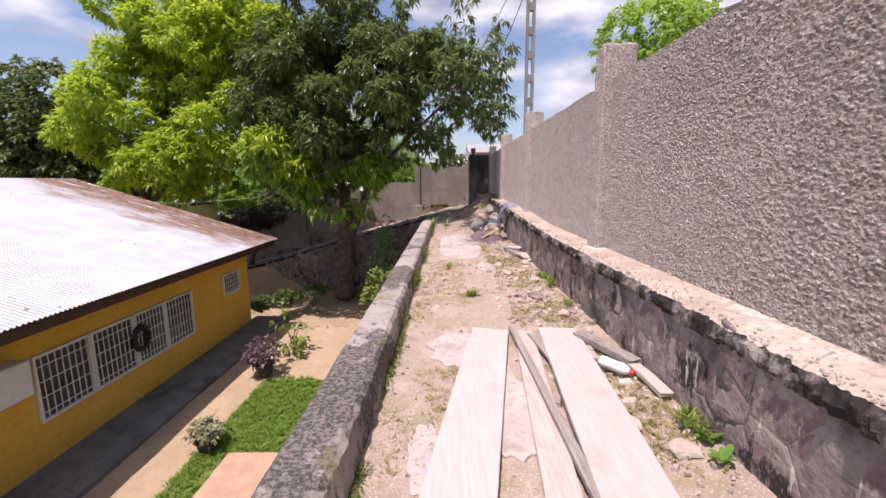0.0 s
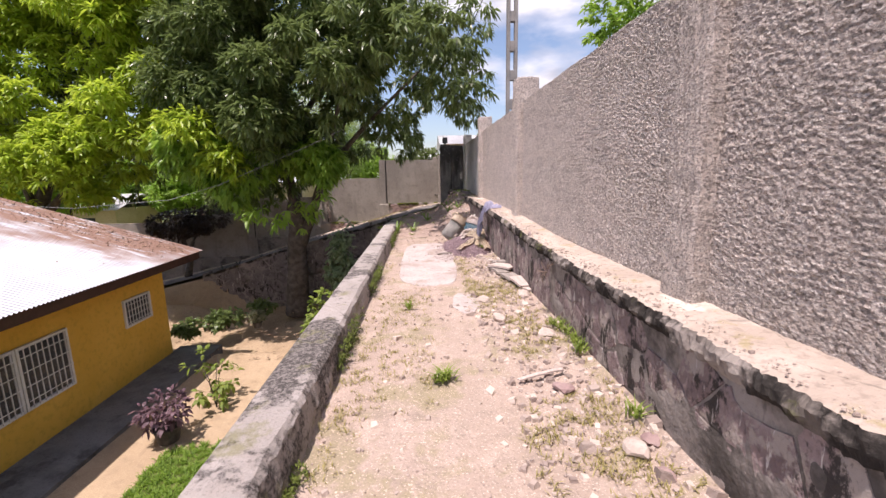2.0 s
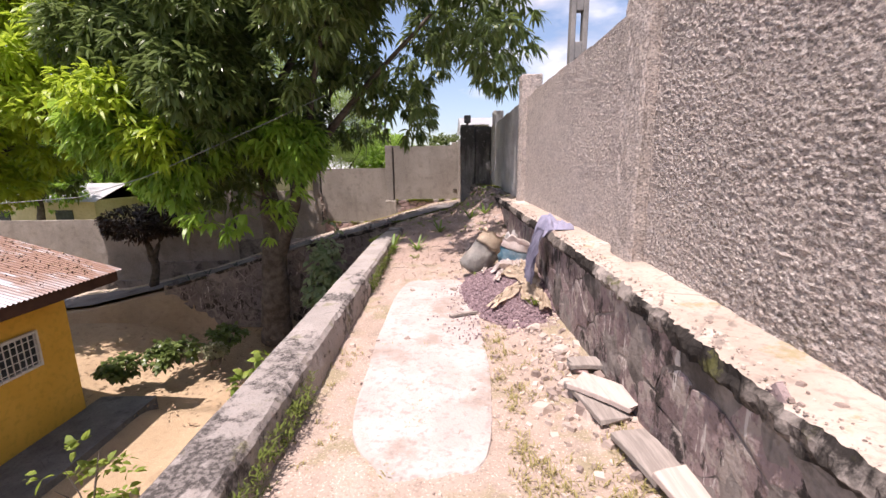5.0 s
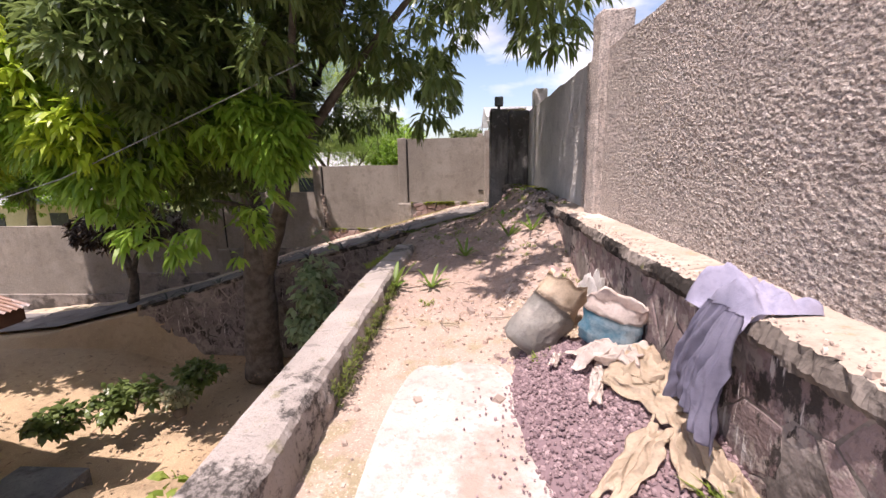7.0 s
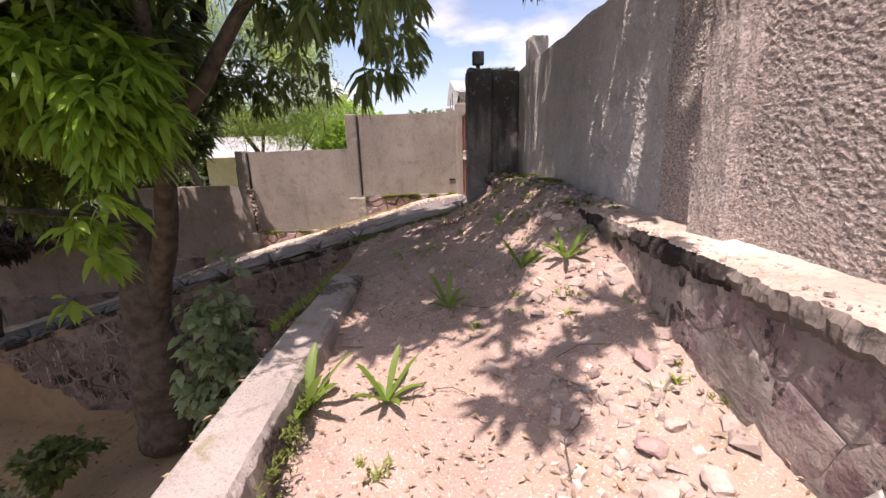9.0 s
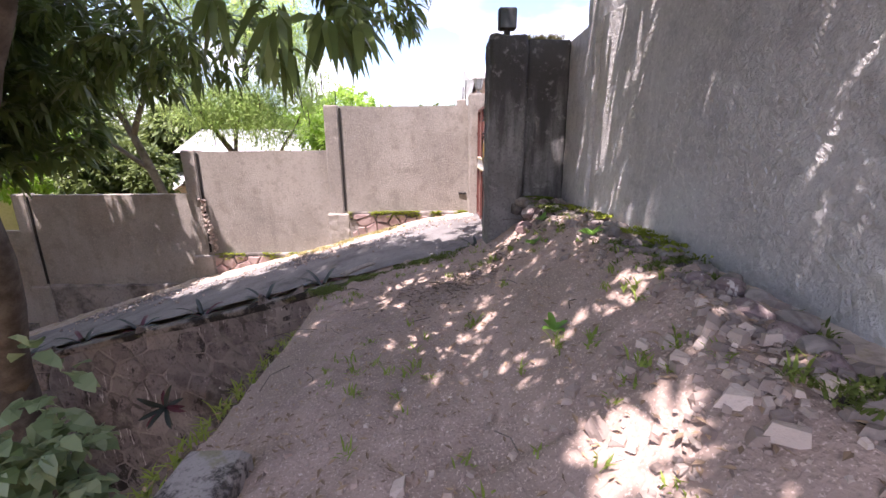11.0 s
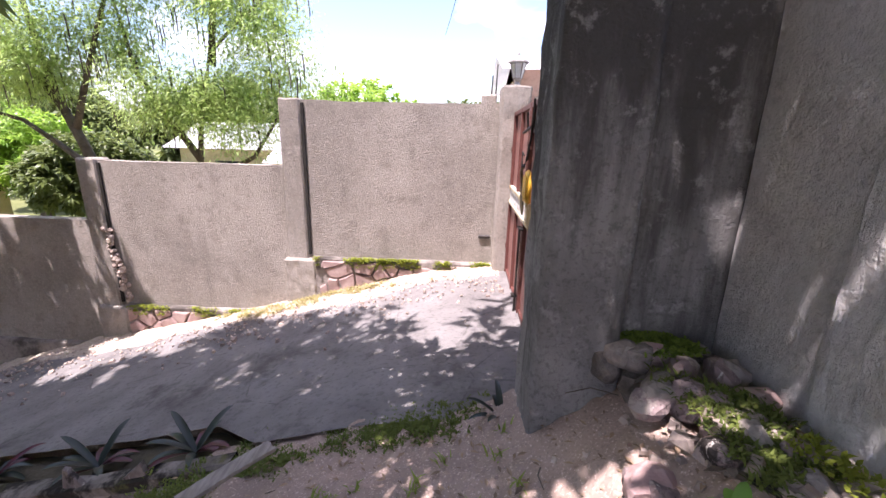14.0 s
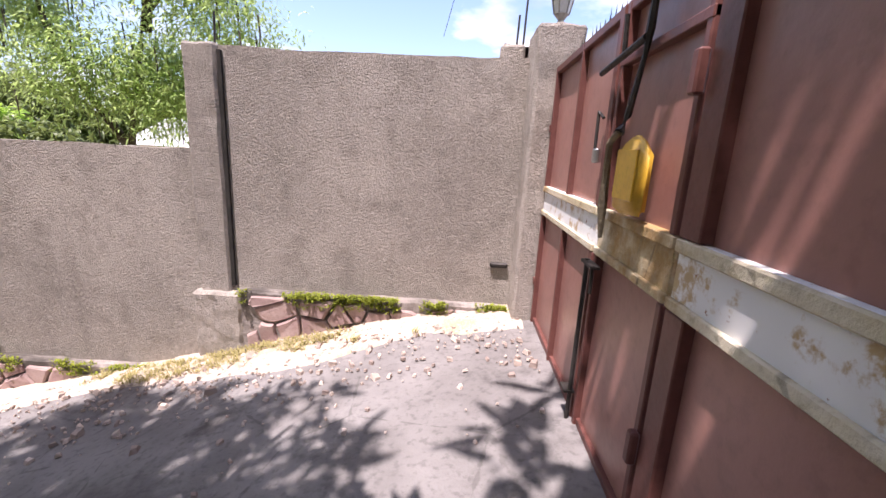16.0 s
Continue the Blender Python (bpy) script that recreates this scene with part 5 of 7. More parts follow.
edge_bias = lambda x, y: np.clip((x - 0.45) / 0.7, 0.02, 1) * np.clip(fbm(x * 1.5, y * 1.1, 0, 3, 56) * 2 - 0.4, 0.1, 1)
pl = scatter(4200, -0.4, 1.42, 0.3, 14.5, 0.008, edge_bias)
solid("rubble", chips(pl, rs.gamma(2.2, 0.014, len(pl)) + 0.012, 5), M_CHIPS, "loose broken stones and rubble along the retaining wall", "rubble", "", "stuff")
pl = scatter(1500, -0.45, 1.3, 0.3, 17.4, 0.005)
solid("grit", chips(pl, rs.gamma(2.0, 0.007, len(pl)) + 0.006, 6), M_CHIPS, "scattered grit and small stones on the terrace", "grit", "", "stuff")
pl = scatter(1100, -0.7, 1.4, 10.6, 17.5, 0.006)
solid("clods", chips(pl, rs.gamma(0.9, 0.014, len(pl)) + 0.005, 7, 0.5), plain("earth clod", (0.32, 0.235, 0.195), (0.46, 0.34, 0.28), 5, 0.95, 0.5, 50), "small earth clods on the mound", "clods", "", "stuff")
pl = scatter(230, 0.75, 1.4, 10.8, 13.2, 0.008)
solid("shards", chips(pl, rs.gamma(2.4, 0.022, len(pl)) + 0.015, 9, 0.28), plain("flat stone shard", (0.30, 0.235, 0.205), (0.44, 0.36, 0.31), 5, 0.95, 0.5, 50), "flat broken stone shards at the foot of the mound", "rubble", "", "stuff")
x, y = LEDGE_X + 0.02 + np.abs(rs.normal(0, 0.09, 1600)), rs.uniform(1.0, 14.0, 1600)
keep_ = x < WALL_X - 0.02
solid("crumbs", chips(np.stack([x, y, ledge_z(y) + 0.016], -1)[keep_], rs.gamma(1.6, 0.0045, int(keep_.sum())) + 0.004, 10), M_CHIPS, "mortar crumbs on the ledge", "rubble", "", "stuff")
for k in range(34):
    y = rs.uniform(1.6, 12.6)
    x = 0.75 + 0.58 * rs.uniform() ** 0.6
    size = rs.uniform(0.09, 0.19)
    bm = rock((x, y, rest_z(x, y) + size * 0.14), size, 100 + k, 0.5)
    solid("rubble_stone", bm, (M_RUBBLE, M_PINKSTONE)[k % 5 == 0], "rough broken stone lying on the dirt", "stone", "rubble stones")


def wood(name, a, b, dark, axis=1):
    s = Nodes(name)
    v = s.stretch(*[(1.2 if k == axis else 16.0) for k in range(3)])
    c = s.mix(s.ramp(s.noise(3.0, 5, 0.6, v), 0.35, 0.65), a, b)
    c = s.mix(s.math("MULTIPLY", s.ramp(s.noise(2.2, 5, 0.6), 0.56, 0.7), 0.55), c, dark)
    s.bump(s.noise(8, 4, 0.6, v), 0.35, 0.006)
    return s.done(c, 0.85, 0, 0.2)


M_PALEWOOD = wood("pale sun-bleached board", (0.45, 0.385, 0.36), (0.51, 0.44, 0.412), (0.34, 0.28, 0.255))
M_GREYWOOD = wood("grey weathered board", (0.24, 0.205, 0.18), (0.34, 0.295, 0.26), (0.13, 0.11, 0.095))
M_MIDWOOD = wood("weathered pinkish board", (0.42, 0.34, 0.30), (0.52, 0.43, 0.38), (0.22, 0.17, 0.14))


def board(label, a, b, width, thick, material, lift=0.0, seed=0, name="wooden_board"):
    """A board from end a to end b on the ground, slightly bent and with worn ends."""
    a, b = Vector(a), Vector(b)
    rng = random.Random(seed)
    d = b - a
    side = Vector((d.y, -d.x, 0)).normalized()
    bm = bmesh.new()
    rings = []
    n = 14
    for i in range(n + 1):
        s = i / n
        c = a + d * s + Vector((0, 0, lift + 0.01 * math.sin(s * math.pi) * rng.uniform(0.6, 1.0)))
        w = width / 2 * (1 + 0.012 * rng.uniform(-1, 1))
        ring = []
        for u, h in ((-1, 0), (-1, thick - 0.004), (-0.97, thick), (-0.3, thick + 0.001), (0.3, thick - 0.001), (0.97, thick), (1, thick - 0.004), (1, 0)):
            end = rng.uniform(-0.012, 0.012) if i in (0, n) else 0
            ring.append(bm.verts.new(c + side * w * u + Vector((0, 0, h)) + d.normalized() * end))
        rings.append(ring)
    for p, q in zip(rings, rings[1:]):
        for k in range(8):
            bm.faces.new((p[k], p[(k + 1) % 8], q[(k + 1) % 8], q[k]))
    bm.faces.new(rings[0][::-1])
    bm.faces.new(rings[-1])
    bmesh.ops.recalc_face_normals(bm, faces=bm.faces[:])
    return solid(name, bm, material, label, "board", "boards on the terrace")


board("wide pale sun-bleached wooden board on the dirt", (-0.20, 0.2, 0.016), (0.395, 3.70, 0.016), 0.345, 0.035, M_PALEWOOD, 0, 1)
board("wide pale sun-bleached wooden board on the dirt", (0.70, 0.2, 0.03), (1.01, 3.66, 0.02), 0.345, 0.04, M_PALEWOOD, 0.012, 2)
board("narrower weathered board half under a wide one", (0.40, 0.4, 0.012), (0.705, 3.71, 0.012), 0.17, 0.022, M_MIDWOOD, 0, 3)
board("thin grey batten lying between the boards", (0.66, 1.2, 0.040), (0.60, 3.72, 0.030), 0.055, 0.03, M_GREYWOOD, 0.005, 4, "batten")
board("short grey board end beside the wide boards", (0.83, 3.0, 0.040), (0.775, 3.58, 0.035), 0.10, 0.018, M_GREYWOOD, 0.0, 5)
board("dark grey broken board by the retaining wall", (1.16, 3.50, 0.05), (1.38, 2.86, 0.07), 0.11, 0.05, M_GREYWOOD, 0.0, 6)
board("reddish broken board end by the retaining wall", (1.36, 2.84, 0.07), (1.38, 2.42, 0.07), 0.09, 0.03, M_MIDWOOD, 0.0, 7)
board("short weathered board on the rubble", (1.24, 8.50, 0.07), (1.46, 8.47, 0.08), 0.13, 0.03, M_GREYWOOD, 0, 8)
board("weathered board lying across another", (1.20, 8.24, 0.09), (1.46, 7.95, 0.10), 0.21, 0.03, M_MIDWOOD, 0, 9)
board("weathered grey board under another", (1.22, 8.28, 0.05), (1.30, 7.88, 0.05), 0.18, 0.03, M_GREYWOOD, 0, 10)
board("weathered board by the retaining wall", (1.31, 7.76, 0.06), (1.37, 7.42, 0.06), 0.19, 0.03, M_GREYWOOD, 0, 11)
board("weathered board by the retaining wall", (1.36, 7.45, 0.09), (1.42, 7.06, 0.07), 0.18, 0.03, M_MIDWOOD, 0, 12)
board("pale board offcut by the retaining wall", (1.41, 7.06, 0.05), (1.45, 6.94, 0.05), 0.12, 0.03, M_MIDWOOD, 0, 13)
board("pale split stick on the rubble", (0.80, 4.90, 0.035), (1.14, 5.00, 0.05), 0.03, 0.012, M_MIDWOOD, 0, 14, "stick")
board("dark fallen stick on the screed", (0.44, 9.55, 0.025), (0.70, 9.66, 0.025), 0.035, 0.02, M_GREYWOOD, 0, 15, "stick")
board("short flat piece of wood on the mound", (-0.62, 17.1, 0.16), (-0.36, 17.45, 0.18), 0.08, 0.02, M_GREYWOOD, 0, 16)

bottle = thing("plastic_bottle", "white plastic bottle with a red cap lying in rubble", "bottle")
bp = pose(1.15, 2.93, 0.085, 90, 0, 36)
M_WHITEPLASTIC = plain("white plastic", (0.74, 0.74, 0.73), (0.80, 0.80, 0.79), 8, 0.4, 0.05, 40, spec=0.5)
M_REDPLASTIC = plain("red plastic", (0.55, 0.04, 0.03), (0.62, 0.06, 0.04), 8, 0.4, 0.05, 40, spec=0.5)
for nm, prof, m in (("body", [(0.03, 0), (0.042, 0.006), (0.044, 0.05), (0.040, 0.11), (0.044, 0.17), (0.036, 0.205), (0.018, 0.23), (0.016, 0.235)], M_WHITEPLASTIC), ("cap", [(0.02, 0.236), (0.021, 0.262), (0.018, 0.265)], M_REDPLASTIC)):
    bm = lathe(bmesh.new(), prof, (0, 0, 0), 16)
    bmesh.ops.transform(bm, matrix=bp @ pose(0, 0, 0, 0, 0, 0), verts=bm.verts[:])
    part(nm, bm, m, bottle, "red cap" if nm == "cap" else "", True)

# ---------------------------------------------------------------- gravel heap, sacks and cloth


def heap_z(x, y):
    r = np.hypot((x - 1.08) / 0.52, (y - 10.35) / 1.05)
    return terrace_z(x, y) + 0.20 * np.clip(1 - r ** 1.8, 0, 1) + 0.10 * np.clip((x - 1.0) / 0.4, 0, 1) * np.clip(1 - ((y - 10.5) / 1.0) ** 2, 0, 1) - 0.02 * (r > 1)


def heap_place(U, V):
    return U, V, heap_z(U, V) + 0.03 * (fbm(U * 9, V * 9, 0, 3, 44) - 0.5)


solid("gravel_heap", sheet(steps(0.5, 1.48, 0.035), steps(9.2, 11.5, 0.035), heap_place), M_GRAVEL, "low heap of purple crushed stone by the retaining wall", "gravel", smooth=True)
x, y = rs.uniform(0.52, 1.46, 10000), rs.uniform(9.15, 11.5, 10000)
r = np.hypot((x - 1.08) / 0.52, (y - 10.35) / 1.05)
ok = rs.uniform(size=10000) < np.clip(1.35 - r, 0.03, 1)
gp = np.stack([x, y, heap_z(x, y) + 0.012], -1)[ok]
solid("gravel", chips(gp, rs.uniform(0.012, 0.034, len(gp)), 8, 0.5), M_GRAVEL, "purple crushed stone chips", "gravel", "", "stuff")
x, y = 0.75 - np.abs(rs.normal(0, 0.22, 240)), rs.uniform(9.0, 10.6, 240)
solid("gravel", chips(np.stack([x, y, terrace_z(x, y) + 0.028], -1), rs.uniform(0.008, 0.022, 240), 8), M_GRAVEL, "stray dark stone chips on the screed", "gravel", "", "stuff")

M_PAPER = plain("tan paper sack", (0.56, 0.45, 0.33), (0.70, 0.58, 0.45), 7, 0.9, 0.4, 22)
M_PALEPAPER = plain("pale paper sack", (0.66, 0.56, 0.50), (0.78, 0.70, 0.65), 7, 0.9, 0.4, 22)
M_WOVEN = plain("grey woven plastic sack", (0.36, 0.345, 0.32), (0.52, 0.48, 0.43), 5, 0.6, 0.9, 18)
M_BLUE = plain("blue printed sack", (0.08, 0.24, 0.33), (0.40, 0.48, 0.52), 7, 0.6, 0.8, 18)


def crumple(label, at, size, turn, material, seed, height=0.12, drape=heap_z, strip=1.0, name="crumpled_sack"):
    """A torn paper or cloth sheet in folds, lying on what is under it."""
    n = 46
    u = np.linspace(-0.5, 0.5, n)
    U, V = np.meshgrid(u, u, indexing="ij")
    shrink = 1 - 0.45 * fbm(U * 3 + seed, V * 3, 0, 2, seed)
    tear = 0.10 * (fbm(U * 9 + seed, V * 9, 0, 3, seed + 6) - 0.5)
    X, Y = U * size * (shrink + tear), V * size * strip * (shrink - tear)
    c, s = math.cos(math.radians(turn)), math.sin(math.radians(turn))
    WX, WY = at[0] + X * c - Y * s, at[1] + X * s + Y * c
    fold = 1.5 * np.abs(2 * fbm(U * 2.6 + seed * 3, V * 2.6, 0, 2, seed) - 1) + 0.45 * np.abs(2 * fbm(U * 5 + V * 3, V * 4 + seed, 0, 1, seed + 3) - 1) + 0.15 * np.abs(2 * fbm(U * 14 + seed, V * 10, 0, 1, seed + 4) - 1)
    edge = np.clip(np.maximum(np.abs(U), np.abs(V)) * 2, 0, 1)
    curl = 0.5 * height * np.clip(fbm(U * 1.8 + 5, V * 1.8 + seed, 0, 2, seed + 9) - 0.5, 0, 1) * 4 * edge ** 2
    Z = drape(WX, WY) + at[2] + 0.015 + height * np.clip(1.15 - fold * 1.15, 0, 1.2) * (1 - 0.75 * edge ** 3) + curl
    WX = np.minimum(WX + 0.09 * size * (fbm(U * 6, V * 6, 0, 2, seed + 1) - 0.5), 1.385)
    WY = WY + 0.09 * size * (fbm(U * 6, V * 6, 0, 2, seed + 2) - 0.5)
    i = np.arange(n * n).reshape(n, n)
    f = np.stack([i[:-1, :-1], i[1:, :-1], i[1:, 1:], i[:-1, 1:]], -1).reshape(-1, 4)
    bm = bmesh.new()
    vs = [bm.verts.new(p) for p in np.stack([WX, WY, Z], -1).reshape(-1, 3)]
    for q in f:
        bm.faces.new([vs[k] for k in q])
    bmesh.ops.solidify(bm, geom=bm.faces[:], thickness=0.004)
    return solid(name, bm, material, label, "sack", "empty sacks on the gravel", smooth=True)


CRUMPLES = (("torn pale paper sack crumpled on the gravel", 1.22, 10.62, 0.56, 20, 0, 0.8), ("torn tan paper sack crumpled on the gravel", 1.24, 10.38, 0.56, 70, 1, 0.6),
            ("torn pale paper sack crumpled on the gravel", 1.12, 10.46, 0.46, -30, 0, 0.7), ("tan paper sack crumpled against the retaining wall", 1.26, 9.86, 0.56, 80, 1, 0.4),
            ("tan paper sack strip half under gravel", 1.00, 9.76, 0.60, 38, 1, 0.25), ("tan crumpled sack on the heap", 1.16, 11.30, 0.36, 35, 1, 0.8),
            ("pale crumpled sack on the heap", 1.26, 11.14, 0.36, 80, 0, 0.7), ("torn pale paper sack strip", 1.00, 10.28, 0.42, 72, 0, 0.22),
            ("torn tan sack against the retaining wall", 1.34, 10.20, 0.40, 75, 1, 0.6), ("torn pale paper sack on the gravel", 1.16, 10.16, 0.52, 120, 1, 0.45),
            ("torn pale paper scrap on the gravel", 0.86, 10.62, 0.22, 65, 0, 0.35), ("pale paper scrap on the gravel", 1.32, 9.62, 0.34, 95, 1, 0.5),
            ("brown paper sack mouth on the heap", 1.12, 11.02, 0.24, 15, 1, 0.8), ("pale crumpled sack behind the filled sacks", 1.02, 11.38, 0.34, -20, 0, 0.8))
for k, (label, x, y, size, turn, tan, strip) in enumerate(CRUMPLES):
    crumple(label, (x, y, 0.03), size, turn, M_PAPER if tan else M_PALEPAPER, 2 + k, (0.055 + 0.02 * (k % 3)) * min(1, 0.35 + strip), strip=strip)
crumple("white plastic sack standing crumpled by the wall", (1.30, 11.36, 0.20), 0.36, 15, plain("white plastic sack", (0.62, 0.58, 0.55), (0.74, 0.71, 0.68), 8, 0.6, 0.2, 40), 28, 0.26)


def full_sack(label, at, tilt, turn, length, width, depth, materials, seed):
    """A half-filled sack with a folded open mouth."""
    t = thing("filled_sack", label, "sack", "filled sacks")
    m = pose(*at, 0, tilt, turn)
    n, sides = 16, 26
    rows = []
    for i in range(n + 1):
        s = i / n
        w = np.interp(s, [0, 0.06, 0.2, 0.55, 0.8, 1.0], [0.70, 0.92, 1.0, 0.98, 0.97, 0.98])
        dd = np.interp(s, [0, 0.06, 0.25, 0.55, 0.8, 1.0], [0.55, 0.88, 1.0, 0.90, 0.74, 0.62])
        row = []
        for k in range(sides):
            a = 2 * math.pi * k / sides
            fold = 1 + 0.20 * noise.noise((math.cos(a) * 2.5 + seed, math.sin(a) * 2.5, s * 4)) + 0.09 * noise.noise((math.cos(a) * 7, math.sin(a) * 7 + seed, s * 9))
            p = Vector((math.cos(a) * width / 2 * w * fold, math.sin(a) * depth / 2 * dd * fold, s * length + ((0.09 * noise.noise((math.cos(a) * 1.6, math.sin(a) * 1.6, seed)) + 0.02 * noise.noise((math.cos(a) * 7, math.sin(a) * 7, seed))) * max(0, s - 0.6) / 0.4)))
            row.append(m @ p)
        rows.append(row)
    def skin(r0, r1, extra=False):
        bm = bmesh.new()
        rr = [[bm.verts.new(p) for p in row] for row in rows[r0:r1 + 1]]
        for p, q in zip(rr, rr[1:]):
            for k in range(sides):
                bm.faces.new((p[k], p[(k + 1) % sides], q[(k + 1) % sides], q[k]))
        if r0 == 0:
            bm.faces.new(rr[0][::-1])
        bmesh.ops.solidify(bm, geom=bm.faces[:], thickness=0.004)
        return bm
    part("body", skin(0, 11), materials[0], t, smooth=True)
    part("mouth", skin(11, n), materials[1], t, "open paper mouth", smooth=True)
    fill = bmesh.new()
    ring = [fill.verts.new(p.lerp(sum(rows[12], Vector()) / sides, 0.06)) for p in rows[12]]
    fill.faces.new(ring)
    part("filling", fill, M_GRAVEL, t, "crushed stone inside")
    return t


full_sack("half-full grey and tan sack leaning on the heap", (0.71, 11.04, 0.08), 40, 14, 0.56, 0.38, 0.30, (M_WOVEN, M_PAPER), 3)
full_sack("half-full blue printed sack against the wall", (1.22, 10.80, 0.20), 10, -32, 0.34, 0.38, 0.24, (M_BLUE, M_PALEPAPER), 5)

M_CLOTH = plain("lilac grey cloth", (0.23, 0.22, 0.30), (0.31, 0.295, 0.385), 3, 0.85, 0.3, 160)


def cloth_leg(start, hem, w0, w1, seed, n=48, w=36):
    """A hanging leg of cloth: a flattened tube from the ledge rim down to its hem, with long folds."""
    bm = bmesh.new()
    rows = []
    a, b = Vector(start), Vector(hem)
    for i in range(n + 1):
        s = i / n
        c = a.lerp(b, s) + Vector((-0.03 * math.sin(s * math.pi), 0, 0.02 * math.sin(s * math.pi)))
        half = (w0 + (w1 - w0) * s ** 0.8) / 2
        row = []
        for j in range(w + 1):
            v = 2 * j / w - 1
            sway = noise.noise((s * 2.2, seed, 0))
            ridge = abs(math.sin(v * 3.1 + s * 2.2 * (1 if seed < 3 else -1) + seed + 1.6 * sway)) ** 1.6 + 0.5 * abs(math.sin(v * 6.5 - s * 4.0 + 2 * seed + 2 * sway)) + 0.35 * noise.noise((v * 5 + seed, s * 7, 1))
            p = c + Vector((-0.045 * ridge * (0.45 + 0.55 * s) - 0.025 * (1 - v * v), half * v * (1 + 0.14 * noise.noise((v * 1.5, s * 3, seed))), (0.05 * v * (1 if seed > 3 else -1) + 0.02 * noise.noise((v * 3, seed, 2))) * s))
            row.append(bm.verts.new(p))
        rows.append(row)
    for p, q in zip(rows, rows[1:]):
        for k in range(w):
            bm.faces.new((p[k], p[k + 1], q[k + 1], q[k]))
    bmesh.ops.solidify(bm, geom=bm.faces[:], thickness=0.006)
    return bm


def cloth_bunch(x0, x1, y0, y1, seed, n=34, m=56):
    """The bunched part of the garment that lies in folds on the ledge and laps over its rim."""
    def place(U, V):
        u, v = (U - x0) / (x1 - x0), (V - y0) / (y1 - y0)
        e = np.clip(np.minimum(np.minimum(u * 5, (1 - u) * 6), np.minimum(v, 1 - v) * 8), 0, 1)
        f = np.abs(np.sin(V * 17 + U * 11 + 3 * fbm(U * 5, V * 4 + seed, 0, 2, seed)))
        f = 0.55 * f ** 1.5 + 0.6 * np.abs(2 * fbm(U * 7 + 2 * V, V * 6 + seed, 0, 2, seed) - 1)
        g = np.abs(2 * fbm(U * 15, V * 9 + U * 10, 0, 2, seed + 2) - 1)
        z = ledge_z(V) + 0.025 + e ** 0.6 * (0.14 - 0.20 * f - 0.09 * g)
        over = np.clip((1.41 - U) / 0.06, 0, 1)
        return U + 0.03 * (fbm(V * 5, U * 3, 0, 2, seed + 4) - 0.5), V + 0.03 * (fbm(U * 6, V * 2, 0, 2, seed + 5) - 0.5), z - 0.08 * over ** 1.5
    return sheet(np.linspace(x0, x1, n), np.linspace(y0, y1, m), place)


def garment():
    t = thing("garment", "lilac grey garment draped over the ledge to dry", "clothing")
    part("body", cloth_bunch(1.345, 1.64, 9.76, 10.14, 7), M_CLOTH, t, smooth=True)
    part("leg", cloth_leg((1.36, 9.91, 0.82), (1.32, 10.0, 0.33), 0.10, 0.22, 1.3), M_CLOTH, t, smooth=True)
    part("leg", cloth_leg((1.36, 9.80, 0.82), (1.25, 9.73, 0.36), 0.10, 0.21, 4.1), M_CLOTH, t, smooth=True)


garment()

# ---------------------------------------------------------------- weeds, litter and plants


def blades(places, per, length, width, seed, lean=0.55):
    rng = np.random.RandomState(seed)
    n = len(places) * per
    c = np.repeat(places, per, 0) + np.concatenate([rng.normal(0, 0.018, (n, 2)), np.zeros((n, 1))], 1)
    a = rng.uniform(0, 2 * math.pi, n)
    L = length * rng.uniform(0.5, 1.3, n)
    k = lean * rng.uniform(0.2, 1.2, n)
    d = np.stack([np.cos(a) * k, np.sin(a) * k, np.ones(n)], -1)
    d /= np.linalg.norm(d, axis=1, keepdims=True)
    side = np.stack([-np.sin(a), np.cos(a), np.zeros(n)], -1) * (width * rng.uniform(0.7, 1.2, n))[:, None]
    mid = c + d * (L * 0.55)[:, None]
    tip = c + d * L[:, None] + np.stack([np.cos(a), np.sin(a), -0.4 * np.ones(n)], -1) * (L * 0.3)[:, None]
    co = np.stack([c - side * 0.7, c + side * 0.7, mid + side, tip, mid - side], 1).reshape(-1, 3)
    i = np.arange(n)[:, None] * 5
    return co.tolist(), [], (i + [0, 1, 2]).tolist() + (i + [0, 2, 4]).tolist() + (i + [4, 2, 3]).tolist()


M_WEED = leaf_material("weed leaf", (0.10, 0.16, 0.02), (0.26, 0.32, 0.06), 0.6, 0.35)
M_DRYWEED = leaf_material("dry weed", (0.20, 0.18, 0.06), (0.40, 0.34, 0.15), 0.8, 0.25)
M_MOSS = leaf_material("moss", (0.05, 0.075, 0.012), (0.14, 0.17, 0.03), 0.9, 0.1)
spot = scatter(1000, 0.7, 1.4, 1.2, 9.4, 0.0, lambda x, y: np.clip(fbm(x * 1.8, y * 1.4, 0, 3, 58) * 3 - 1.3, 0, 1))
solid("dry_weeds", blades(spot, 9, 0.045, 0.0028, 3, 1.1), M_DRYWEED, "thin dry weeds in the rubble", "weeds", "", "stuff")
spot = scatter(600, -0.44, 0.25, 1.0, 9.0, 0.0, lambda x, y: np.clip(fbm(x * 1.8, y * 1.2, 0, 3, 59) * 3 - 1.4, 0, 1))
solid("dry_weeds", blades(spot, 8, 0.035, 0.0025, 4, 1.1), M_DRYWEED, "thin dry weeds beside the parapet", "weeds", "", "stuff")
x = rs.normal(-0.445, 0.016, 1500)
y = rs.uniform(0.8, 12.6, 1500)
keep_ = fbm(y * 0.9, 0 * y, 0, 3, 60) > 0.36
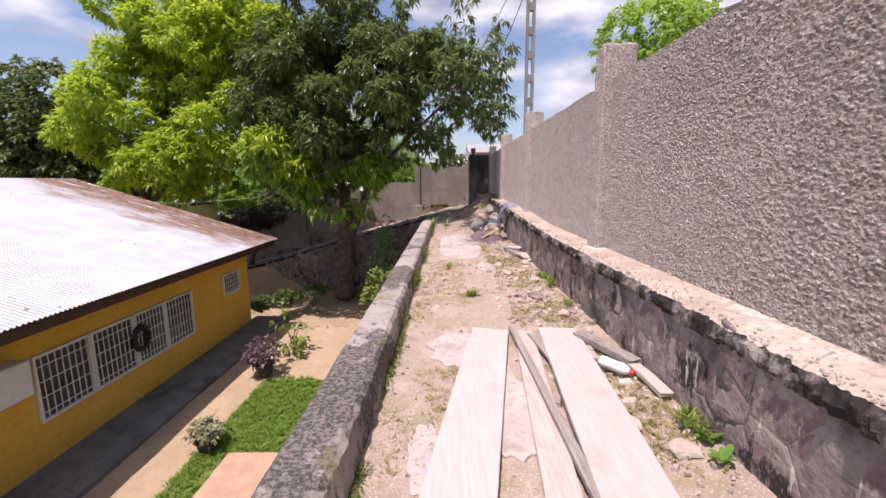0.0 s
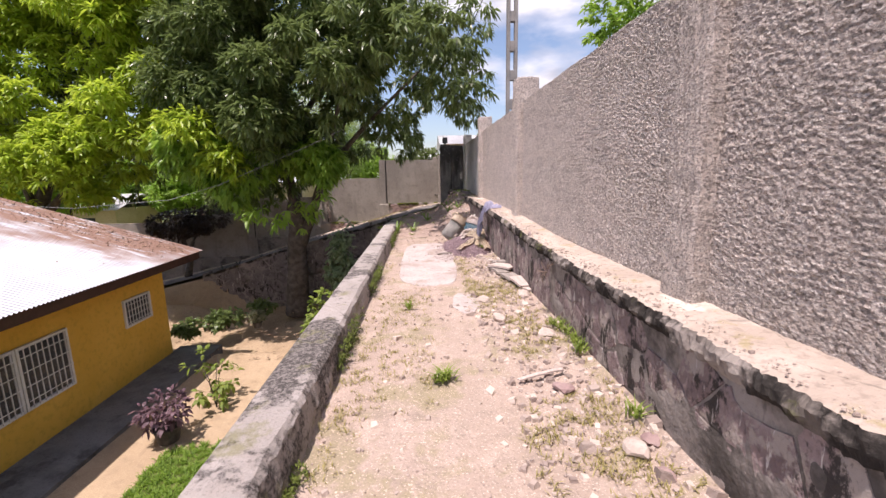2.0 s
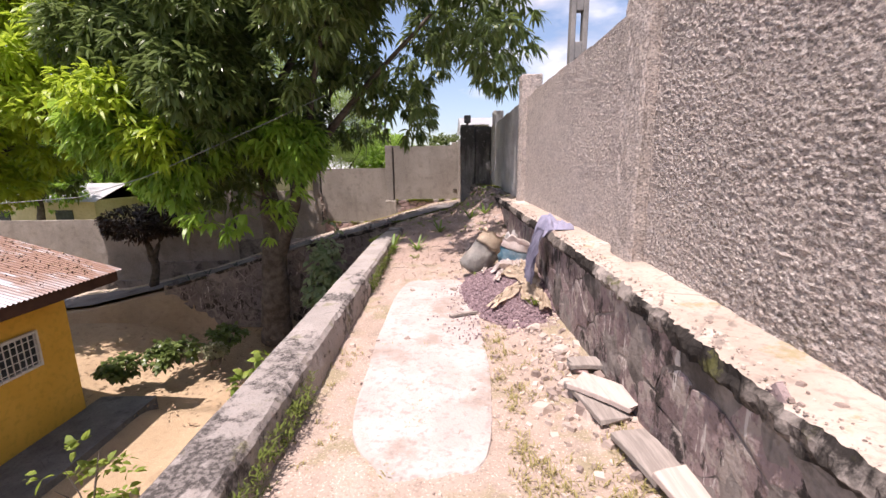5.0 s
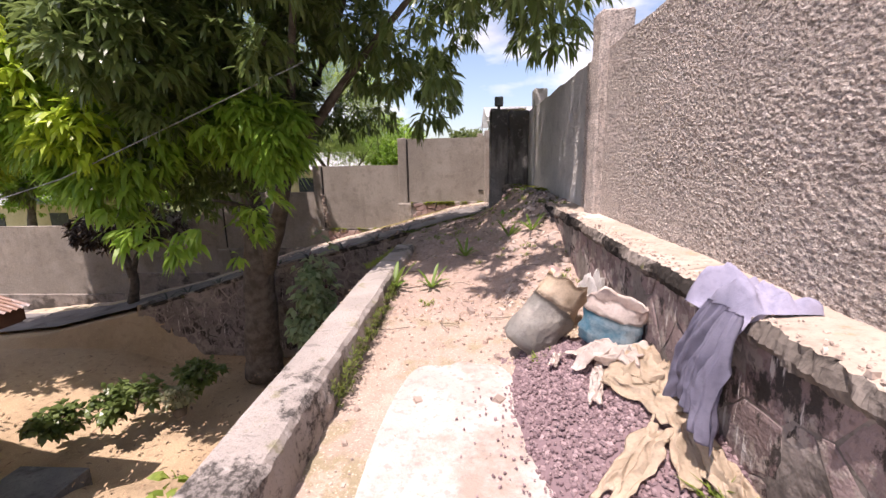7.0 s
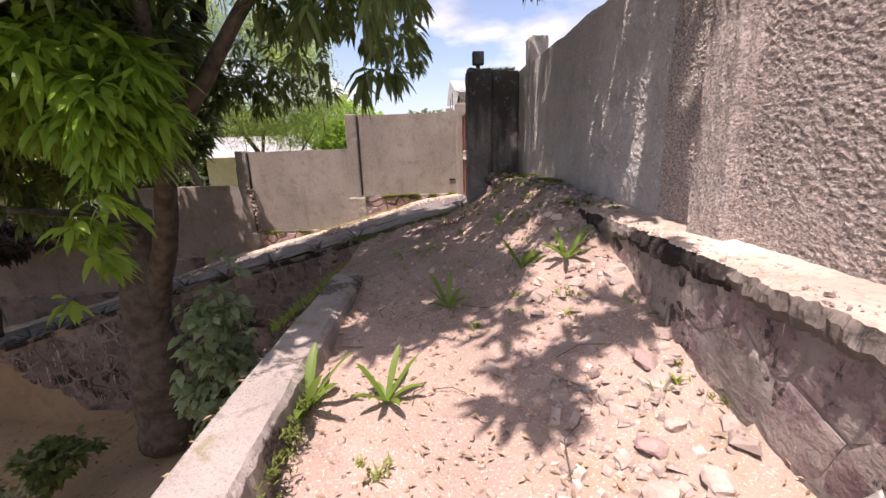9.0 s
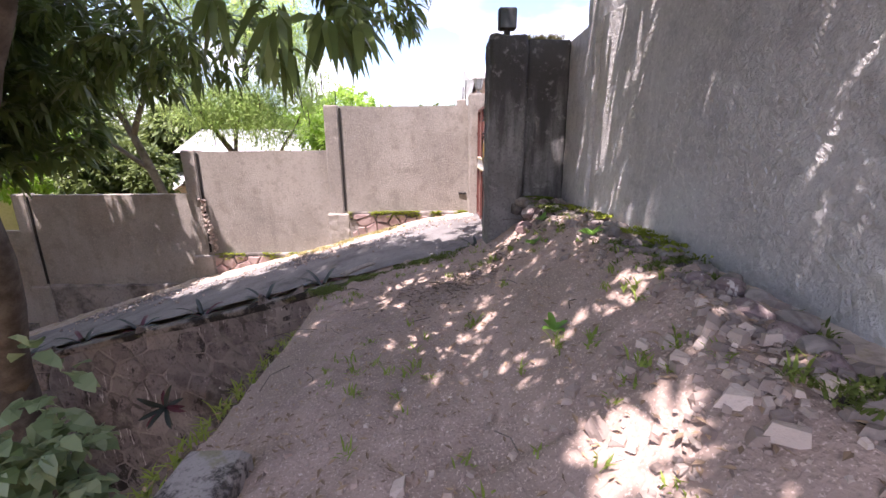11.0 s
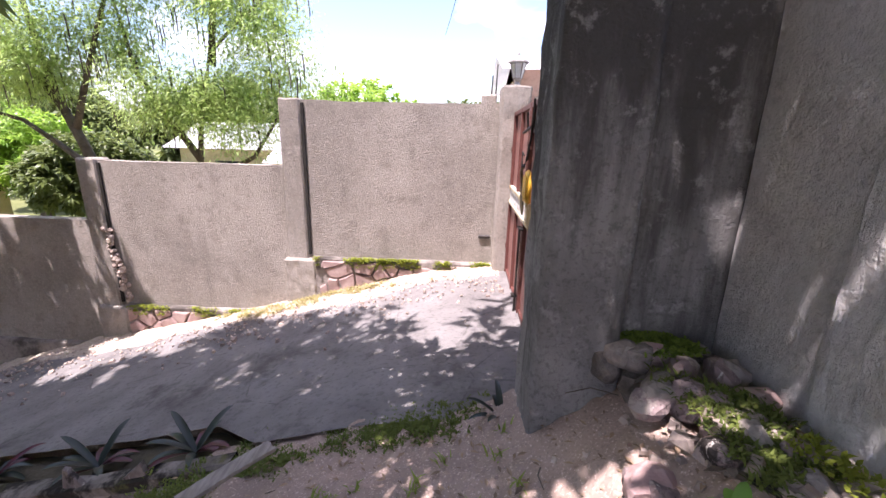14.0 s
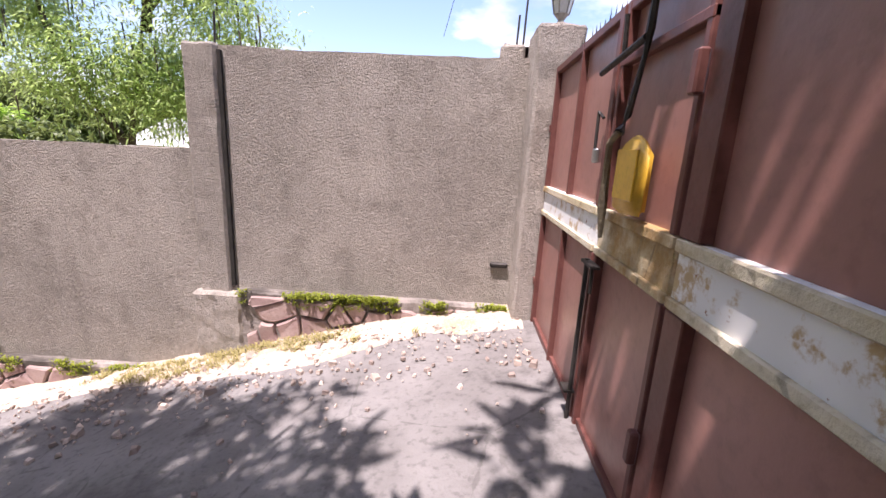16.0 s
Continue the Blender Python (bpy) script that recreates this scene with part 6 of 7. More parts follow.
solid("moss_strip", blades(np.stack([x, y, 0.0 + rs.uniform(0.0, 0.17, 1500) * np.clip((y - 3) / 3, 0.1, 1) + 0.01], -1)[keep_], 7, 0.03, 0.004, 5, 1.2), M_MOSS, "moss and weeds along the parapet foot", "moss", "", "stuff")
solid("green_weeds", blades(np.array([(1.36 + 0.04 * math.sin(k * 7), 5.25 + 0.12 * k + 0.03 * math.sin(k * 5), 0.06) for k in range(6)] + [(1.37, 2.05, 0.06), (1.35, 2.12, 0.06), (1.38, 2.2, 0.07), (1.34, 4.4, 0.06), (0.30, 5.0, 0.01), (0.26, 4.98, 0.01), (0.33, 5.03, 0.01), (0.02, 6.6, 0.01), (0.82, 10.85, 0.05), (0.78, 10.8, 0.04), (0.9, 10.92, 0.06), (1.24, 9.62, 0.12)]), 26, 0.10, 0.006, 6, 1.0), M_WEED, "small green weeds by the retaining wall", "weeds", "", "stuff")
x, y = rs.uniform(-0.9, 1.5, 330), rs.uniform(12.0, 17.5, 330)
keep_ = fbm(x * 1.6, y * 1.6, 0, 3, 62) > 0.53
solid("green_weeds", blades(np.stack([x, y, terrace_z(x, y)], -1)[keep_], 10, 0.06, 0.005, 7, 0.9), M_WEED, "low green weeds on the earth mound", "weeds", "", "stuff")
x, y = rs.normal(1.50, 0.07, 1700), rs.uniform(13.6, 17.2, 1700)
keep_ = fbm(x * 4, y * 4, 0, 3, 63) > 0.54
solid("moss_strip", blades(np.stack([x, y, np.maximum(terrace_z(x, y), ledge_z(y) + 0.01)], -1)[keep_], 9, 0.035, 0.005, 8, 1.2), M_MOSS, "moss along the buried ledge", "moss", "", "stuff")
pts_ = [(-1.0 + 0.05 * math.sin(k * 3.1), 13.6 + 0.11 * k, 0.02 - 0.012 * k) for k in range(30)]
solid("green_weeds", blades(np.array(pts_), 18, 0.08, 0.006, 9, 1.0), M_WEED, "green weeds on the edge of the mound", "weeds", "", "stuff")
x, y = rs.uniform(-0.7, 0.75, 260), rs.uniform(17.5, 17.85, 260)
keep_ = fbm(x * 2.6, y * 2.6, 0, 3, 64) > 0.5
solid("moss_strip", blades(np.stack([x, y, terrace_z(x, y) + 0.0], -1)[keep_], 12, 0.025, 0.005, 10, 1.2), M_MOSS, "moss along the edge of the driveway", "moss", "", "stuff")

for cx, cy, rx, ry in ((-0.55, 17.55, 0.28, 0.10), (0.25, 17.66, 0.30, 0.08), (-0.85, 17.35, 0.16, 0.14)):
    x, y = rs.normal(cx, rx * 0.5, 260), rs.normal(cy, ry * 0.5, 260)
    solid("moss_patch", blades(np.stack([x, y, terrace_z(x, y) + 0.01], -1), 9, 0.022, 0.005, 21, 1.4), M_MOSS, "low moss cushion at the driveway edge", "moss", "", "stuff")
s_ = Nodes("fallen leaf litter")
c_ = s_.mix(s_.island(), (0.18, 0.125, 0.085), (0.40, 0.28, 0.18))
M_LITTER = s_.done(c_, 0.85, 0, 0.2)


def litter(places, size, seed):
    rng = np.random.RandomState(seed)
    n = len(places)
    a, L, t = rng.uniform(0, 2 * math.pi, n), size * rng.uniform(0.5, 1.4, n), rng.normal(0, 0.08, n)
    d = np.stack([np.cos(a), np.sin(a), t], -1) * L[:, None]
    w = np.stack([-np.sin(a), np.cos(a), rng.normal(0, 0.1, n)], -1) * (L * 0.17)[:, None]
    up = np.array([0, 0, 1.0]) * (L * 0.08)[:, None]
    co = np.stack([places - d / 2, places + w + up, places + d / 2, places - w + up], 1).reshape(-1, 3)
    i = np.arange(n)[:, None] * 4
    return co.tolist(), [], (i + [0, 1, 2]).tolist() + (i + [0, 2, 3]).tolist()


pl = scatter(2600, -0.95, 1.45, 11.6, 17.6, 0.016)
solid("leaf_litter", litter(pl, 0.042, 3), M_LITTER, "dry brown leaves fallen on the mound", "leaf litter", "", "stuff")
x, y = rs.normal(0.55, 0.30, 420), rs.normal(16.45, 0.22, 420)
solid("twig_pile", litter(np.stack([x, y, terrace_z(x, y) + rs.uniform(0.005, 0.03, 420)], -1), 0.055, 4), plain("dark dry leaves", (0.09, 0.065, 0.05), (0.20, 0.145, 0.11), 12, 0.9, 0.2, 50), "swept pile of dark dry leaves and twigs", "leaf litter", "", "stuff")
x, y = rs.uniform(-12.2, -5.8, 1500), rs.normal(12.9, 0.55, 1500)
keep_ = (y < 13.3) & (y > 10.5)
solid("leaf_litter", litter(np.stack([x, y, 1.6 - (x + 12.1) * 0.3085 + 0.02], -1)[keep_], 0.06, 5), M_LITTER, "dry leaves fallen on the end of the roof", "leaf litter", "", "stuff")
x, y = rs.uniform(-12, -1.0, 1600), rs.uniform(12.5, 17.4, 1600)
solid("leaf_litter", litter(np.stack([x, y, np.full(1600, YARD + 0.06)], -1), 0.1, 6), M_LITTER, "dry leaves fallen under the mango tree", "leaf litter", "", "stuff")
twig = bmesh.new()
for k in range(45):
    x, y = rs.uniform(-0.8, 1.35), rs.uniform(11.4, 17.4)
    a, L = rs.uniform(0, 6.28), rs.uniform(0.1, 0.35)
    z = rest_z(x, y) + 0.02
    tube(twig, [(x, y, z), (x + L * 0.5 * math.cos(a), y + L * 0.5 * math.sin(a), z + 0.01), (x + L * math.cos(a + 0.3), y + L * math.sin(a + 0.3), z + 0.003)], 0.003, 4)
solid("fallen_twigs", twig, M_BARK, "thin dry twigs lying on the mound", "twigs", "", "stuff")


def arched_leaf(length, width, rise, fall, fold=0.25, n=7):
    """One long arching leaf along +x from the origin."""
    bm = bmesh.new()
    rows = []
    for i in range(n + 1):
        s = i / n
        w = width * math.sin(math.pi * min(1, 0.12 + s * 0.88)) ** 0.7 * (1 if i < n else 0.05)
        p = Vector((length * s * (1 - 0.15 * s), 0, rise * s - fall * s * s))
        rows.append([bm.verts.new(p + Vector((0, q * w / 2, abs(q) * w * fold))) for q in (-1, 0, 1)])
    for a, b in zip(rows, rows[1:]):
        for k in range(2):
            bm.faces.new((a[k], a[k + 1], b[k + 1], b[k]))
    return bm


def rosette(name, label, category, group, n, length, width, rise, fall, material, seed, alt=None):
    rng = random.Random(seed)
    t = thing(name, label, category, group)
    for k in range(n):
        s = rng.uniform(0.75, 1.15)
        up = rng.uniform(0.6, 1.5)
        bm = arched_leaf(length * s, width, rise * up * s, fall * s)
        bmesh.ops.transform(bm, matrix=pose(0, 0, 0, 0, 0, 360 * k / n + rng.uniform(-18, 18)), verts=bm.verts[:])
        part("leaf", bm, alt if alt and k % 4 == 0 else material, t, smooth=True)
    return t


M_BROM = leaf_material("dark bromeliad leaf", (0.018, 0.028, 0.022), (0.05, 0.06, 0.05), 0.35, 0.1)
M_BROMRED = leaf_material("maroon bromeliad leaf", (0.06, 0.012, 0.02), (0.14, 0.03, 0.045), 0.35, 0.1)
M_LILY = leaf_material("strap leaf", (0.08, 0.15, 0.02), (0.20, 0.30, 0.05), 0.45, 0.35)
brom = rosette("bromeliad", "dark purple-green bromeliad planted on the wall top", "bromeliad", "bromeliads on the driveway wall", 13, 0.30, 0.05, 0.24, 0.16, M_BROM, 4, M_BROMRED)
brom.location = (-1.05, 17.80, float(drive_z(-1.05)) - 0.03)
for k, x in enumerate((-1.78, -2.62, -3.5, -4.3, -5.2, -6.0, -6.9, -7.5)):
    copy_thing(brom, pose(x, float(low_line(x)) + 0.24, float(drive_z(x)) - 0.03, 0, 0, 47 * k + 20))
copy_thing(brom, pose(0.82, 17.62, 0.29, 0, 0, 33) @ Matrix.Scale(0.7, 4))
copy_thing(brom, pose(-2.9, 17.35, -1.55, 60, 0, 10))
lily = rosette("strap_leaf_plant", "green strap-leaved plant growing on the mound", "plant", "strap-leaved plants", 8, 0.30, 0.055, 0.34, 0.14, M_LILY, 6)
lily.location = (-0.46, 12.50, 0.05)
for k, (x, y, r) in enumerate(((-0.05, 12.52, 70), (0.32, 13.40, 130), (0.90, 13.58, 200), (1.15, 13.36, 20))):
    copy_thing(lily, pose(x, y, rest_z(x, y) - 0.01, 0, 0, r) @ Matrix.Scale(0.72, 4))
spiky = rosette("dry_spiky_plant", "dry reddish spiky plant rooted in the wall", "plant", "", 18, 0.20, 0.010, 0.16, 0.14, leaf_material("dry spiky leaf", (0.07, 0.045, 0.035), (0.20, 0.13, 0.09), 0.7, 0.1), 7)
spiky.matrix_world = pose(1.37, 6.15, 0.47, 0, -50, 0)
pit = rosette("seedling", "bright green broad-leaved seedling on the mound", "plant", "seedlings", 7, 0.10, 0.05, 0.09, 0.03, leaf_material("seedling leaf", (0.10, 0.22, 0.03), (0.20, 0.36, 0.07), 0.4, 0.35), 9)
pit.location = (1.36, 15.6, rest_z(1.36, 15.6))
for x, y, r in ((1.12, 16.15, 40), (1.30, 16.6, 100), (0.95, 14.9, 150), (1.38, 2.0, 10), (1.36, 1.85, 70)):
    copy_thing(pit, pose(x, y, rest_z(x, y) + 0.01, 0, 0, r) @ Matrix.Scale(0.8, 4))

x, y = rs.uniform(-4.35, -0.85, 9000), rs.uniform(3.2, 9.15, 9000)
keep_ = (y < 9.0 + 0.15 * np.sin(x * 3)) & ~((np.abs(x + 3.2) < 0.62) & (np.abs(y - 5.6) < 0.75)) & (x < -1.4)
solid("lawn", blades(np.stack([x, y, np.full(9000, YARD + 0.0)], -1)[keep_], 8, 0.10, 0.007, 14, 0.8), M_GRASS, "small bright green lawn below the terrace", "grass", "", "stuff")
structure("lawn_bed", boxed(-4.35, -0.82, 3.0, 9.0, YARD - 0.2, YARD + 0.025, 0.01), plain("grassy soil", (0.10, 0.12, 0.03), (0.16, 0.18, 0.05), 5, 0.95, 0.5, 30), "soil of the small lawn")
structure("stepping_slab", rough_block(-3.8, -2.6, 4.9, 6.35, YARD - 0.1, YARD + 0.06, 0.01, 6), plain("terracotta paving", (0.40, 0.25, 0.17), (0.50, 0.33, 0.23), 3, 0.9, 0.4, 40), "reddish paving slab in the lawn")


def shrub(name, label, at, radius, height, material, n, length, width, seed, stems=6, pot=None, group="", droop=0.2):
    t = thing(name, label, "plant", group)
    x, y, z = at
    base = z
    if pot:
        pr, ph = pot
        part("pot", lathe(bmesh.new(), [(pr * 0.7, 0), (pr * 0.75, 0.01), (pr, ph * 0.9), (pr * 1.1, ph * 0.92), (pr * 1.1, ph), (pr * 0.95, ph), (pr * 0.9, ph * 0.85)], at, 18), plain("dark pot", (0.05, 0.045, 0.04), (0.10, 0.09, 0.08), 8, 0.7, 0.3, 40), t, "dark round pot")
        base = z + ph * 0.85
    rng = random.Random(seed)
    for k in range(stems):
        a = 2 * math.pi * k / stems + rng.uniform(-0.3, 0.3)
        r = radius * rng.uniform(0.4, 0.8)
        part("stem", tube(bmesh.new(), [(x, y, base), (x + r * 0.4 * math.cos(a), y + r * 0.4 * math.sin(a), base + height * 0.5), (x + r * math.cos(a), y + r * math.sin(a), base + height * rng.uniform(0.75, 0.95))], [0.012, 0.009, 0.004], 5), M_BARK, t)
    crown("foliage", [(x, y, base + height * 0.62, radius, radius, height * 0.45)], n, 7, length, width, droop, material, t, seed, 0.55)
    return t


M_VARIEG = leaf_material("variegated leaf", (0.12, 0.13, 0.06), (0.36, 0.36, 0.22), 0.5, 0.3)
M_PURPLE = leaf_material("purple leaf", (0.07, 0.04, 0.05), (0.22, 0.13, 0.15), 0.5, 0.25)
shrub("potted_plant", "purple-leaved plant in a dark pot by the lawn", (-4.45, 9.25, YARD + 0.03), 0.38, 0.55, M_PURPLE, 60, 0.13, 0.03, 71, 7, (0.22, 0.30))
shrub("potted_plant", "small variegated plant in a dark pot", (-4.22, 6.45, YARD + 0.03), 0.24, 0.34, M_VARIEG, 70, 0.10, 0.02, 72, 7, (0.18, 0.20))
shrub("sapling", "thin green sapling in bare earth", (-4.15, 10.35, YARD), 0.45, 1.25, M_WEED, 44, 0.15, 0.04, 73, 4)
shrub("bush", "green bush at the foot of the terrace", (-1.6, 10.6, YARD), 0.62, 2.3, M_WEED, 210, 0.13, 0.04, 74, 9)
shrub("bush", "green bush at the foot of the terrace", (-1.4, 11.9, YARD), 0.45, 2.0, M_WEED, 120, 0.13, 0.04, 79, 7)
shrub("tall_shrub", "tall leafy shrub in front of the driveway wall", (-2.45, 15.4, YARD), 0.44, 3.0, leaf_material("pale broad leaf", (0.12, 0.19, 0.07), (0.32, 0.38, 0.22), 0.45, 0.35), 230, 0.15, 0.055, 75, 7, droop=0.9)
shrub("bush", "dark low bush in the shaded yard", (-6.0, 15.0, YARD), 0.5, 0.6, M_LEAF, 90, 0.16, 0.05, 76, 8)
shrub("bush", "dark low bush in the shaded yard", (-6.9, 14.4, YARD), 0.35, 0.45, M_LEAF, 50, 0.16, 0.05, 77, 7)
shrub("bush", "dark low bush in the shaded yard", (-5.2, 15.8, YARD), 0.4, 0.6, M_LEAF, 60, 0.16, 0.05, 78, 7)
shrub("potted_plant", "light green plant in a clay pot", (-5.1, 15.0, YARD), 0.2, 0.35, M_VARIEG, 45, 0.1, 0.03, 80, 5, (0.14, 0.2))

# ---------------------------------------------------------------- house details


def grille(y0, y1, z0, z1, bars, rails):
    w = thing("window_grille", "white painted iron grille over a dark louvre window", "window", "house windows")
    X = -6.6
    part("opening", boxed(X - 0.02, X + 0.006, y0, y1, z0, z1), M_DARKGLASS, w, "dark window opening")
    for k in range(int((z1 - z0) / 0.1)):
        z = z0 + 0.05 + k * 0.1
        part("louvre", boxed(X + 0.007, X + 0.022, y0 + 0.03, y1 - 0.03, z, z + 0.075, turn=None), M_DARKGLASS, w)
    for a, b, c, d in ((y0 - 0.05, y0, z0 - 0.05, z1 + 0.05), (y1, y1 + 0.05, z0 - 0.05, z1 + 0.05), (y0, y1, z1, z1 + 0.05), (y0, y1, z0 - 0.05, z0)):
        part("frame", boxed(X - 0.01, X + 0.05, a, b, c, d, 0.006), M_WHITEIRON, w)
    for k in range(bars):
        y = y0 + (k + 0.5) * (y1 - y0) / bars
        part("bar", boxed(X + 0.055, X + 0.071, y - 0.006, y + 0.006, z0 - 0.02, z1 + 0.02), M_WHITEIRON, w)
    for k in range(rails):
        z = z0 + (k + 0.5) * (z1 - z0) / rails
        part("rail", boxed(X + 0.072, X + 0.084, y0 - 0.02, y1 + 0.02, z - 0.006, z + 0.006), M_WHITEIRON, w)
    return w


for y0, y1 in ((6.05, 7.0), (7.12, 8.06), (8.18, 9.0), (9.12, 10.02)):
    grille(y0, y1, -2.35, -1.32, 8, 4)
grille(11.62, 12.42, -1.82, -1.28, 8, 4)
wreath = bmesh.new()
tube(wreath, [(-6.50, 8.18 + 0.19 * math.cos(a), -1.80 + 0.24 * math.sin(a)) for a in [2 * math.pi * k / 20 for k in range(21)]], [0.055 + 0.012 * (k % 2) for k in range(21)], 8)
solid("wreath", wreath, M_BLACKIRON, "dark oval wreath hanging on the window grille", "wreath")
ac = thing("wall_unit", "white boxy air conditioner unit on the house wall", "air conditioner")
part("case", boxed(-6.6, -6.28, 4.95, 5.72, -1.72, -1.16, 0.02), M_WHITEIRON, ac)
part("grille", boxed(-6.278, -6.27, 5.02, 5.45, -1.66, -1.22, 0.003), M_WHITEIRON, ac)

# ---------------------------------------------------------------- pole and wires
pole = thing("utility_pole", "concrete utility pole with a ladder of openings", "utility pole")
M_POLE = plain("pole concrete", (0.22, 0.21, 0.20), (0.30, 0.285, 0.27), 3, 0.9, 0.4, 50)
for d in (-0.085, 0.085):
    bm = boxed(2.31 + d - 0.035, 2.31 + d + 0.035, 12.08, 12.22, -0.3, 8.0, 0.01)
    part("leg", bm, M_POLE, pole)
for k in range(14):
    z = -0.2 + k * 0.62
    part("rung", boxed(2.26, 2.36, 12.09, 12.21, z, z + 0.22, 0.008), M_POLE, pole)
for k, (a, b, sag) in enumerate((((2.3, 12.15, 7.6), (-0.8, 40, 7.2), 0.5), ((2.3, 12.15, 6.9), (1.4, 16.5, 5.2), 0.25), ((2.3, 12.15, 7.3), (2.9, -20, 7.0), 0.6))):
    pts_ = [Vector(a).lerp(Vector(b), s / 20) - Vector((0, 0, 4 * sag * (s / 20) * (1 - s / 20))) for s in range(21)]
    solid("overhead_wire", tube(bmesh.new(), pts_, 0.012, 5), M_BLACKIRON, "black overhead wire from the utility pole", "wire", "overhead wires")
pts_ = [(-16, 13.7, 1.5), (-12, 13.7, 0.95), (-9, 13.7, 0.75), (-6.5, 13.7, 0.92), (-5.2, 13.7, 1.28), (-4.0, 13.7, 1.76), (-2.8, 13.75, 2.26), (-1.8, 14.0, 2.75)]
solid("overhead_wire", tube(bmesh.new(), pts_, 0.007, 5), plain("grey cable", (0.2, 0.2, 0.2), (0.3, 0.3, 0.3), 9, 0.7, 0.1, 40), "grey cable slung from the mango tree", "wire", "overhead wires")

x, y = rs.uniform(-6, 1.0, 1500), 20.45 - np.abs(rs.normal(0, 0.5, 1500))
solid("grit", chips(np.stack([x, y, drive_z(x) + 0.015], -1), rs.gamma(2.0, 0.010, 1500) + 0.008, 16), M_CHIPS, "small stones along the sandy verge", "grit", "", "stuff")
x, y = rs.uniform(-2.5, 1.0, 700), rs.uniform(20.2, 20.5, 700)
keep_ = fbm(x * 2.2, y * 2.2, 0, 3, 65) > 0.5
solid("moss_strip", blades(np.stack([x, y, drive_z(x) + 0.02], -1)[keep_], 8, 0.04, 0.004, 20, 1.1), M_DRYWEED, "dry weeds at the foot of the wall", "weeds", "", "stuff")

x, y = rs.normal(1.42, 0.09, 500), rs.uniform(13.4, 17.0, 500)
solid("rubble", chips(np.stack([x, y, np.maximum(terrace_z(x, y), np.where(x > LEDGE_X, ledge_z(y), 0)) + 0.012], -1), rs.gamma(1.8, 0.014, 500) + 0.01, 17), plain("dark rubble", (0.20, 0.16, 0.14), (0.33, 0.27, 0.235), 6, 0.95, 0.5, 50), "loose stones along the foot of the boundary wall", "rubble", "", "stuff")

# rubble foot and moss beside the pier
structure("pier_foot", rough_block(1.27, 1.70, 17.22, 17.46, 0.1, 0.85, 0.05, 10), M_MORTAR, "rough stone foot beside the gate pier")
RNG = random.Random(15)
for k in range(34):
    x, y = RNG.uniform(1.16, 1.66), RNG.uniform(16.75, 17.42)
    s = np.clip((y - 16.75) / 0.5, 0, 1)
    size = RNG.uniform(0.07, 0.17)
    z = rest_z(x, y) + 0.02 + (0.86 - rest_z(x, y)) * s ** 1.5 * np.clip((x - 1.0) / 0.3, 0, 1)
    solid("rubble_stone", rock((x, y, z), size * 1.25, 300 + k, 0.75), (M_STONE, M_MORTAR, M_STONE, M_PINKSTONE)[k % 4], "rough broken stone beside the gate pier", "stone", "rubble stones")
x, y = rs.uniform(1.28, 1.56, 150), rs.uniform(17.26, 17.44, 150)
keep_ = fbm(x * 7, y * 7, 0, 2, 67) > 0.48
solid("moss_strip", blades(np.stack([x, y, 0.90 + 0.05 * fbm(x * 5, y * 5, 0, 2, 68)], -1)[keep_], 16, 0.02, 0.006, 18, 1.3), leaf_material("bright moss", (0.05, 0.085, 0.012), (0.18, 0.25, 0.03), 0.9, 0.2), "bright green moss on the rubble foot", "moss", "", "stuff")
x, y = rs.uniform(0.95, 1.65, 60), rs.uniform(17.48, 17.62, 60)
solid("green_weeds", blades(np.stack([x, y, np.full(60, 2.48)], -1), 8, 0.07, 0.006, 19, 0.9), M_DRYWEED, "small plants growing on the pier top", "weeds", "", "stuff")

M_GOLDMOSS = leaf_material("yellow green moss", (0.09, 0.12, 0.012), (0.28, 0.31, 0.03), 0.9, 0.2)

